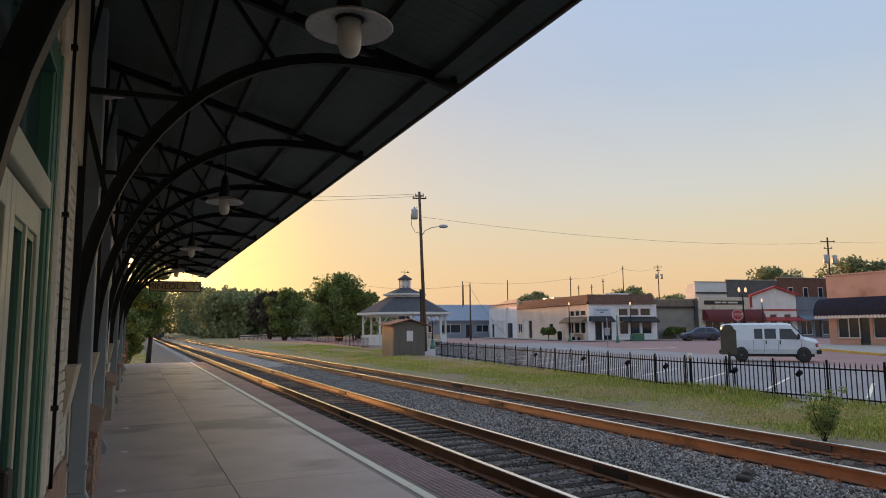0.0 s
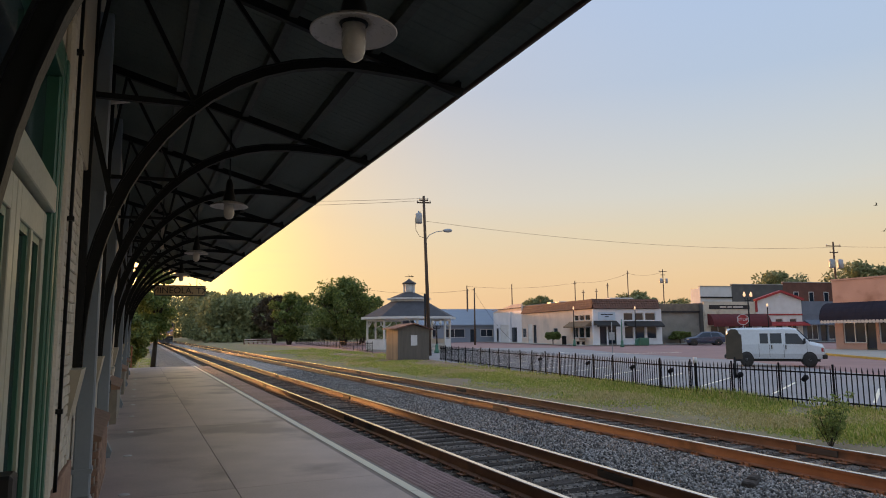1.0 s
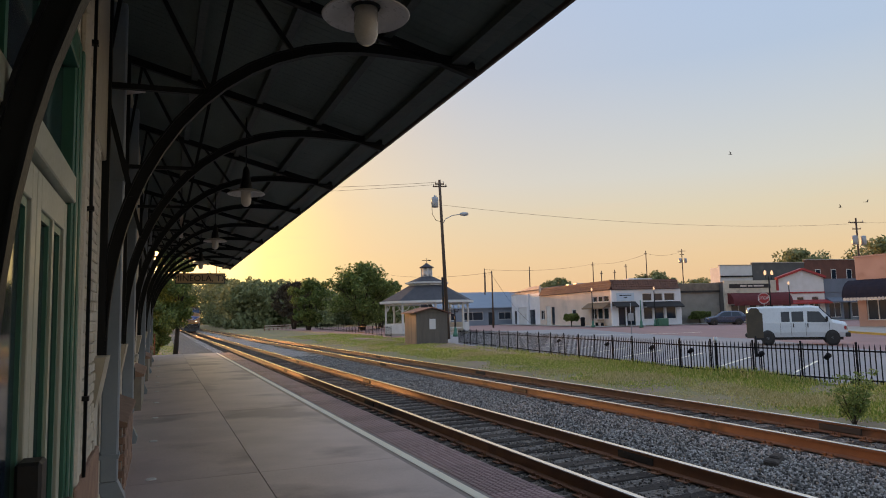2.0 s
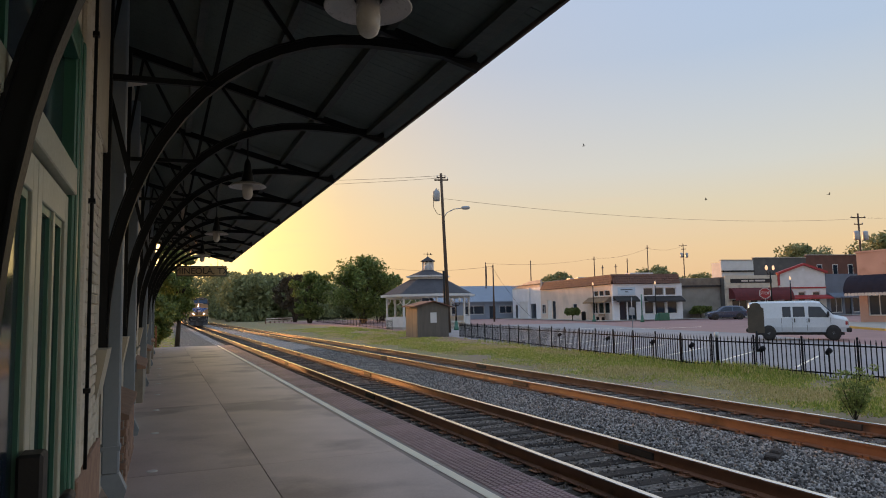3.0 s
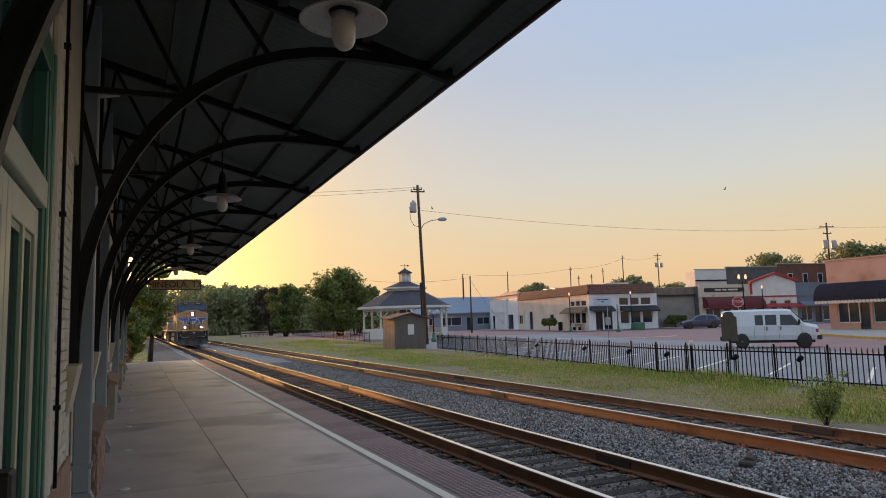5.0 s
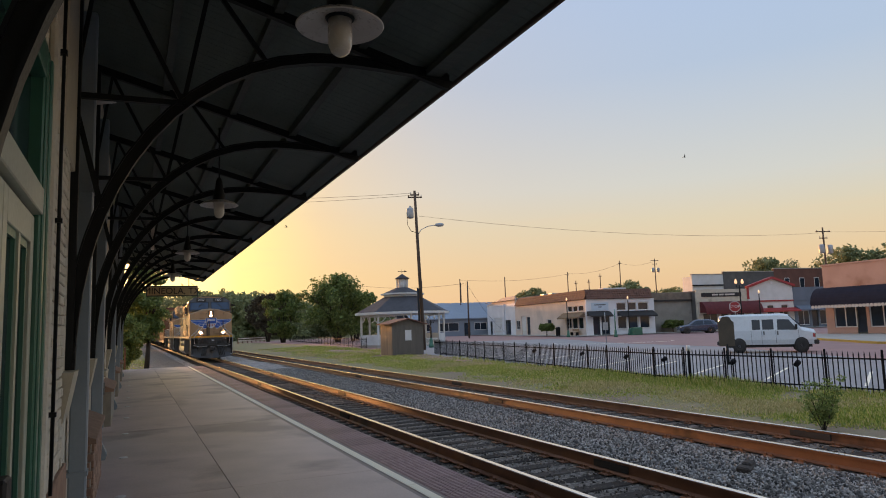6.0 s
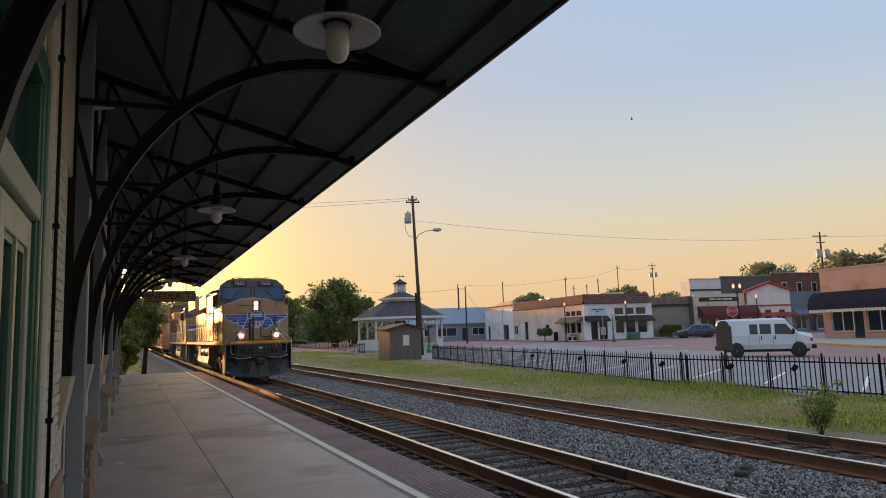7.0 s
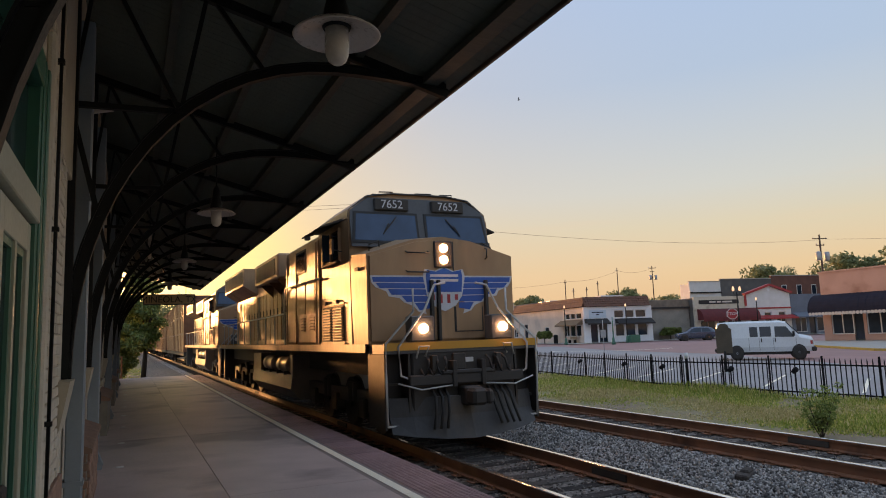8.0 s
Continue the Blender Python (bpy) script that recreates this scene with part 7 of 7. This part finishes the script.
for a, b in (((47.4, 37.2), (40.1, 26.2)), ((40.1, 26.2), (40.1, 10))):
    tagged(part("yellow_kerb", bar(bmesh.new(), (*a, LOT + 0.06), (*b, LOT + 0.06), 0.16, 0.15), M["yellow_paint"]), "yellow painted kerb edge", "kerb", kind="structure")

# low blue metal building beyond the gazebo
bl = thing("metal_building", "low building with a pale blue metal roof", "building", pose(46.5, 116.0, LOT, 0, 0, -9))
facade(bl, "x", 0, 18, 3.3, [(1.5, 3.5, 1.0, 2.4, "window"), (5, 9, 0.9, 2.5, "window"), (10, 11.2, 0.0, 2.4, "door"), (12, 14.5, 1.0, 2.4, "window")], M["metal_blue"])
part("body", B(0, 18, 0.3, 14, -0.1, 3.25), M["metal_blue"], bl)
part("roof", prism(bmesh.new(), [(-0.6, 3.25), (7, 6.4), (14.6, 3.25), (14.6, 3.15), (7, 6.2), (-0.6, 3.1)], "x", -0.5, 18.5), M["metal_blue"], bl, "pale blue ribbed metal roof")
ribs = bmesh.new()
for k in range(38):
    prism(ribs, [(-0.6, 3.26), (7, 6.41), (7, 6.47), (-0.6, 3.32)], "x", -0.5 + 0.5 * k, -0.44 + 0.5 * k)
part("roof_ribs", ribs, M["metal_blue"], bl)


# street lamps
def street_lamp(x, y, h, heads, lit, label):
    s = thing("street_lamp", label, "street lamp", pose(x, y, LOT), "street lamps")
    part("base", lathe(bmesh.new(), [(0.24, -0.02), (0.24, 0.25), (0.17, 0.32), (0.15, 0.7), (0.09, 0.85)], 14), M["green"], s)
    part("shaft", rod(bmesh.new(), (0, 0, 0.8), (0, 0, h - 0.5), 0.075, 0.055, 12), M["iron"] if heads else M["green"], s)
    for k in range(heads):
        dx = 0 if heads == 1 else (-0.38 if k == 0 else 0.38)
        if heads > 1:
            part("arm", tube(bmesh.new(), [(0, 0, h - 0.7), (dx * 0.7, 0, h - 0.75), (dx, 0, h - 0.5)], 0.03, 6), M["iron"], s)
        part("globe", lathe(bmesh.new(), [(0.06, -0.40), (0.10, -0.32), (0.11, -0.22), (0.075, -0.1), (0.03, 0.0)], 16), M["street_bulb"] if lit else M["frosted"], s, "", pose(dx, 0, h))
    return s


street_lamp(50.4, 72.5, 5.0, 1, True, "black street lamp with one lit globe on a green base")
street_lamp(57.3, 69.0, 4.95, 1, True, "black street lamp with one lit globe on a green base")
street_lamp(51.1, 64.0, 3.7, 0, False, "dark green post without a globe at the kerb")
street_lamp(46.2, 41.4, 5.0, 2, True, "black street lamp with two lit globes")
street_lamp(70.6, 60.4, 5.1, 1, True, "black street lamp with one lit globe")
street_lamp(24.6, 56.8, 2.95, 2, False, "black twin-globe lamp by the gazebo, unlit")
sg = thing("stop_sign", "red octagonal stop sign with white border and letters", "stop sign", pose(41.1, 37.4, LOT, 0, 0, -45))
z0 = 2.62
for nm, rad, d, mat in (("border", 0.42, 0.0, "white"), ("plate", 0.38, 0.006, "red_paint")):
    part(nm, prism(bmesh.new(), [(rad * math.cos((k + 0.5) * math.tau / 8), z0 + rad * math.sin((k + 0.5) * math.tau / 8)) for k in range(8)], "y", -0.03 - d, -0.02 + 0.004), M[mat], sg)
writing("letters", "STOP", 0.30, M["white"], sg, pose(0, -0.04, z0, 90, 0, 0), 0.003)
part("post", B(-0.03, 0.03, -0.02, 0.03, -0.1, z0 + 0.2), M["galv"], sg)
sp = thing("sign_post", "slim grey sign post with a small plate", "sign", pose(36.8, 47.4, LOT, 0, 0, -38))
part("post", rod(bmesh.new(), (0, 0, -0.1), (0, 0, 2.6), 0.03, seg=8), M["galv"], sp)
part("plate", B(-0.22, 0.22, -0.03, -0.015, 1.1, 1.75), M["galv"], sp)


def topiary(x, y, w, h, label):
    t = thing("clipped_bush", label, "bush", pose(x, y, LOT + 0.1), "clipped bushes")
    part("stem", rod(bmesh.new(), (0, 0, -0.1), (0, 0, h * 0.5), 0.07, seg=8), M["bark"], t)
    rr = random.Random(x)
    cl = [(rr.uniform(-0.5, 0.5) * w, rr.uniform(-0.5, 0.5) * w, h * rr.uniform(0.45, 0.85), 0.22) for _ in range(90)]
    ob = new("foliage", leaf_mesh("foliage", cl, 300, 0.10, "leaf", int(x)))
    ob.parent = t


topiary(52.6, 80.8, 1.6, 1.8, "flat-topped clipped green bush at the wall painted pink-lit")
topiary(66.5, 71.2, 2.0, 1.7, "flat-topped clipped green bush before the grey wall")
tc = thing("litter_bin", "dark litter bin on the pavement", "litter bin", pose(51.9, 77.0, LOT + 0.1))
part("body", lathe(bmesh.new(), [(0.25, 0), (0.3, 0.1), (0.3, 0.95), (0.34, 1.0)], 16), M["iron"], tc)
part("lid", lathe(bmesh.new(), [(0.34, 1.0), (0.25, 1.15), (0.05, 1.2)], 16), M["iron"], tc)
pt = thing("planter", "dark green street planter box", "planter", pose(57.9, 68.4, LOT, 0, 0, -9))
part("box", B(-0.7, 0.7, -0.3, 0.3, 0.0, 0.95, bevel=0.05), M["green"], pt)
part("soil", B(-0.6, 0.6, -0.22, 0.22, 0.93, 0.97), M["soil"], pt)
bn = thing("bench", "small pale bench against the shop wall", "bench", SH @ pose(-0.6, 2.5, 0.10))
part("seat", B(-0.25, 0.2, -0.9, 0.9, 0.4, 0.47), M["wood_and_lit_side"], bn)
part("backrest", B(0.15, 0.2, -0.9, 0.9, 0.55, 0.85), M["wood_and_lit_side"], bn)
for u in (-0.8, 0.75):
    part("leg", B(-0.22, 0.18, u, u + 0.06, 0, 0.4), M["iron"], bn)

# railings: at the platform's end, and a low barrier far along the line
rl = thing("railing", "short rusty railing past the platform's end", "railing", pose(-0.35, 40.2, -0.6))
for k in range(5):
    part("post", B(-0.03, 0.03, 0.55 * k - 0.03, 0.55 * k + 0.03, 0, 1.6), M["rust"], rl)
for z in (0.6, 0.95, 1.3, 1.55):
    part("slat", B(-0.05, -0.03, -0.1, 2.3, z, z + 0.09), M["wood_and_lit_side"], rl)
rl = thing("barrier", "low white and rust barrier beside the line", "barrier", pose(17.4, 128, LOT, 0, 0, 60))
for k in range(7):
    part("post", B(2.2 * k - 0.08, 2.2 * k + 0.08, -0.08, 0.08, -0.1, 0.9), M["rust"], rl)
for z in (0.35, 0.75):
    part("board", B(-0.2, 13.6, -0.11, -0.08, z, z + 0.2), M["shop_pink_lit"], rl)


# vehicles
def wheel_at(parent, x, y, r, w, hub):
    t = part("tyre", lathe(bmesh.new(), [(r * 0.62, -w / 2), (r * 0.95, -w / 2), (r, -w / 2 + 0.03), (r, w / 2 - 0.03), (r * 0.95, w / 2), (r * 0.62, w / 2)], 24), M["rubber"], parent, "", pose(x, y, r, 90, 0, 0))
    part("rim", lathe(bmesh.new(), [(r * 0.2, -w / 2 - 0.0), (r * 0.6, -w / 2 + 0.03), (r * 0.62, w / 2 - 0.03), (r * 0.2, w / 2)], 20), hub, t)


def loft(sections, mat, name, parent, label="", bevel=0.0):
    """A body from cross-sections: (x, [(y, z), ...]) with the same count of points."""
    bm = bmesh.new()
    rows = [[bm.verts.new((x, y, z)) for y, z in ring] for x, ring in sections]
    n = len(rows[0])
    for a, b in zip(rows, rows[1:]):
        for k in range(n):
            bm.faces.new((a[k], a[(k + 1) % n], b[(k + 1) % n], b[k]))
    bm.faces.new(rows[0][::-1])
    bm.faces.new(rows[-1])
    return part(name, bm, mat, parent, label)


def half_ring(w, z0, zw, z1, tuck, w0=None):
    """Cross-section: sill width, shoulder height, roof height and roof tuck."""
    w0 = w0 or w
    right = [(w0 * 0.92, z0), (w, z0 + 0.25), (w, zw), (w - tuck, z1 - 0.10), (w - tuck - 0.16, z1)]
    return right + [(-y, z) for y, z in right[::-1]]


def build_van():
    # x forward; the side towards the railway is y < 0 after the turn below
    v = thing("van", "white full-size cargo van with dusty paint, parked", "van", pose(29.9, 25.15, LOT, 0, 0, -48) @ Matrix.Diagonal((0.81, 0.95, 0.97, 1)))
    secs = [(-2.92, half_ring(0.90, 0.50, 1.05, 1.86, 0.10)), (-2.86, half_ring(0.97, 0.45, 1.1, 1.97, 0.10)), (-2.2, half_ring(1.0, 0.42, 1.15, 2.02, 0.11)), (0.75, half_ring(1.0, 0.42, 1.15, 2.02, 0.11)),
            (1.10, half_ring(1.0, 0.42, 1.14, 1.96, 0.12)), (1.42, half_ring(1.0, 0.42, 1.13, 1.66, 0.10)), (1.80, half_ring(0.99, 0.42, 1.12, 1.30, 0.06)), (2.45, half_ring(0.95, 0.42, 1.0, 1.16, 0.06)), (2.56, half_ring(0.86, 0.48, 0.92, 1.02, 0.06))]
    part_body = loft(secs, M["van_white"], "body", v, "white panelled body")
    for s in (-1, 1):
        for x0, x1 in ((-0.98, -0.52), (-0.40, 0.24)):
            w = prism(bmesh.new(), [(x0, 1.2), (x1, 1.2), (x1, 1.72), (x0, 1.72)], "y", s * 0.99, s * 0.955)
            for q in w.verts:
                q.co.y = s * (1.006 - max(q.co.z - 1.15, 0) * 0.135) - s * (0.0 if abs(q.co.y) > 0.97 else 0.03)
            part("side_window", w, M["glass"], v)
        w = prism(bmesh.new(), [(0.44, 1.18), (1.50, 1.16), (1.40, 1.34), (1.10, 1.70), (0.46, 1.72)], "y", s * 0.99, s * 0.955)
        for q in w.verts:
            q.co.y = s * (1.006 - max(q.co.z - 1.15, 0) * 0.135) - s * (0.0 if abs(q.co.y) > 0.97 else 0.03)
        part("side_window", w, M["glass"], v)
        for x in (-1.05, -0.46, 0.34, 1.60):
            part("door_seam", B(x - 0.008, x + 0.008, min(s * 0.985, s * 1.003), max(s * 0.985, s * 1.003), 0.5, 1.15), M["black"], v)
        for x in (-0.36, 0.42):
            part("door_handle", B(x, x + 0.06, min(s * 0.99, s * 1.03), max(s * 0.99, s * 1.03), 0.92, 1.12), M["black"], v)
        part("wheel_arch", rod(bmesh.new(), (1.72, s * 0.90, 0.38), (1.72, s * 1.004, 0.38), 0.405, seg=24), M["black"], v)
        part("wheel_arch", rod(bmesh.new(), (-1.78, s * 0.90, 0.38), (-1.78, s * 1.004, 0.38), 0.405, seg=24), M["black"], v)
        part("mirror", B(1.42, 1.54, min(s * 1.0, s * 1.22), max(s * 1.0, s * 1.22), 1.2, 1.46, bevel=0.03), M["black"], v)
        part("headlight", B(2.42, 2.53, min(s * 0.62, s * 0.93), max(s * 0.62, s * 0.93), 0.76, 0.98, bevel=0.02), M["chrome"], v)
        part("turn_light", B(2.36, 2.47, min(s * 0.88, s * 0.965), max(s * 0.88, s * 0.965), 0.78, 0.96, bevel=0.01), M["red_paint"], v)
        part("tail_light", B(-2.93, -2.86, min(s * 0.84, s * 0.965), max(s * 0.84, s * 0.965), 0.85, 1.25), M["red_paint"], v)
        for x in (1.72, -1.78):
            wheel_at(v, x, s * 0.90, 0.37, 0.25, M["galv"])
    ws = bmesh.new()
    vs = [ws.verts.new(p) for p in ((1.14, -0.80, 1.93), (1.14, 0.80, 1.93), (1.80, 0.88, 1.325), (1.80, -0.88, 1.325), (1.12, -0.80, 1.90), (1.12, 0.80, 1.90), (1.77, 0.88, 1.29), (1.77, -0.88, 1.29))]
    for f in ((0, 1, 2, 3), (7, 6, 5, 4), (0, 4, 5, 1), (1, 5, 6, 2), (2, 6, 7, 3), (3, 7, 4, 0)):
        ws.faces.new([vs[i] for i in f])
    part("windscreen", ws, M["glass"], v)
    part("front_bumper", B(2.40, 2.68, -0.97, 0.97, 0.42, 0.64, bevel=0.04), M["rubber"], v, "dark front bumper")
    part("rear_bumper", B(-3.08, -2.86, -0.96, 0.96, 0.42, 0.62, bevel=0.04), M["rubber"], v)
    part("grille", B(2.50, 2.575, -0.6, 0.6, 0.72, 0.98), M["black"], v)
    part("underbody", B(-2.5, 2.3, -0.8, 0.8, 0.28, 0.5), M["black"], v)
    return v


build_van()


def build_suv():
    v = thing("suv", "dark blue-grey compact SUV parked before the shops", "car", pose(64.0, 64.3, LOT, 0, 0, 148))
    secs = [(-2.3, half_ring(0.74, 0.5, 0.85, 1.0, 0.05)), (-2.2, half_ring(0.9, 0.4, 0.98, 1.2, 0.08)), (-1.85, half_ring(0.94, 0.36, 1.0, 1.55, 0.2)), (-1.3, half_ring(0.95, 0.34, 1.0, 1.68, 0.24)), (0.1, half_ring(0.95, 0.34, 0.98, 1.7, 0.25)),
            (0.55, half_ring(0.95, 0.34, 0.97, 1.55, 0.22)), (1.15, half_ring(0.94, 0.34, 0.95, 1.12, 0.1)), (2.0, half_ring(0.90, 0.34, 0.86, 0.98, 0.08)), (2.3, half_ring(0.76, 0.4, 0.74, 0.84, 0.08))]
    loft(secs, M["car_blue"], "body", v, "dark blue-grey glossy body")
    for s in (-1, 1):
        for out in ([(-1.75, 1.06), (-0.65, 1.06), (-0.65, 1.54), (-1.45, 1.52)], [(-0.55, 1.06), (0.95, 1.04), (0.45, 1.46), (-0.0, 1.56), (-0.55, 1.55)]):
            w = prism(bmesh.new(), out, "y", s * 0.96, s * 0.93)
            for q in w.verts:
                q.co.y = s * (0.962 - max(q.co.z - 0.98, 0) * 0.36) - s * (0.0 if abs(q.co.y) > 0.945 else 0.03)
            part("side_window", w, M["glass"], v)
        for x in (1.45, -1.4):
            part("wheel_arch", rod(bmesh.new(), (x, s * 0.85, 0.36), (x, s * 0.956, 0.36), 0.43, seg=22), M["black"], v)
            wheel_at(v, x, s * 0.86, 0.36, 0.24, M["chrome"])
        part("headlight", B(2.0, 2.24, min(s * 0.55, s * 0.86), max(s * 0.55, s * 0.86), 0.7, 0.83, bevel=0.02), M["chrome"], v)
        part("mirror", B(0.8, 0.92, min(s * 0.94, s * 1.12), max(s * 0.94, s * 1.12), 1.02, 1.16, bevel=0.03), M["car_blue"], v)
        part("tail_light", B(-2.28, -2.12, min(s * 0.6, s * 0.88), max(s * 0.6, s * 0.88), 0.85, 1.0), M["red_paint"], v)
    part("underbody", B(-2.0, 2.0, -0.8, 0.8, 0.22, 0.4), M["black"], v)


build_suv()


# birds: small dark swallows crossing the sky
def build_bird():
    b = thing("bird", "small dark swallow in flight", "bird", None, "birds")
    part("body", lathe(bmesh.new(), [(0.005, -0.12), (0.03, -0.07), (0.035, 0.0), (0.02, 0.08), (0.006, 0.15)], 8), M["black"], b, "", pose(0, 0, 0, -90, 0, 0))
    for s in (-1, 1):
        part("wing", prism(bmesh.new(), [(0, -0.05), (s * 0.2, -0.02), (s * 0.34, 0.09), (s * 0.16, 0.05), (0, 0.04)], "z", -0.004, 0.004), M["black"], b, "", pose(0, 0, 0.01, 0, -s * 18, 0))
    return b


def flight(rows):
    """Poses along a path, each facing its next point."""
    out = []
    for k, (t, *p) in enumerate(rows):
        a, b = (rows[k], rows[k + 1]) if k + 1 < len(rows) else (rows[k - 1], rows[k])
        yaw = math.degrees(math.atan2(b[2] - a[2], b[1] - a[1])) - 90
        out.append((t, pose(*p, 0, 12, yaw)))
    return out


bird = build_bird()
bird_2, bird_3 = copy_thing(bird, pose(0, 0, 0)), copy_thing(bird, pose(0, 0, 0))
FLOCK = [(bird, flight([(0, 55.5, 24.0, 7.4), (1.5, 44.8, 35.4, 12.1), (2.8, 33.8, 45.2, 14.9), (3.5, 27.1, 49.6, 14.8), (4.5, 14.5, 55.3, 11.7), (6.0, -8.0, 66.0, 9.5), (8.0, -40.0, 80.0, 9.5)])),
         (bird_2, flight([(0, 60.0, 22.0, 8.0), (2.8, 41.2, 40.1, 9.7), (3.5, 36.2, 44.5, 10.5), (4.5, 27.9, 49.9, 11.3), (6.0, 12.0, 58.5, 10.6), (8.0, -12.0, 70.0, 10.0)])),
         (bird_3, flight([(0, 58.0, 34.0, 9.0), (3.0, 48.0, 37.0, 10.0), (5.8, 40.4, 39.9, 13.6), (6.5, 38.5, 40.7, 16.5), (7.0, 36.6, 41.8, 18.1), (8.0, 29.0, 46.5, 20.7)]))]
build_track("railway_track_near", TRACK_1, RAIL_1, "near railway track of rusty rails on dark wooden ties")
build_track("railway_track_far", TRACK_2, RAIL_2, "second railway track of rusty rails on dark wooden ties")


# ---- what moves: the train along the near line, its leading wheels, the birds ----
def train_y(t):
    """Where the leading end stands, in metres along the line: it slows very slightly."""
    return 186.52 - 22.979 * t + 0.12653 * t * t


def motions():
    for car, off in CONSIST:
        walk(car, [(k * 0.25, pose(TRACK_1, train_y(k * 0.25) + off, RAIL_1)) for k in range(33)])
    for w in sets_1:
        y = w.location.y
        rows = []
        for k in range(241):
            roll = math.degrees((train_y(0) - train_y(k / 30)) / WHEEL_R)
            rows.append((k / 30, pose(0, y, WHEEL_R, roll % 360.0, 0, 0)))
        walk(w, rows)
    for bird, rows in FLOCK:
        walk(bird, rows)


motions()
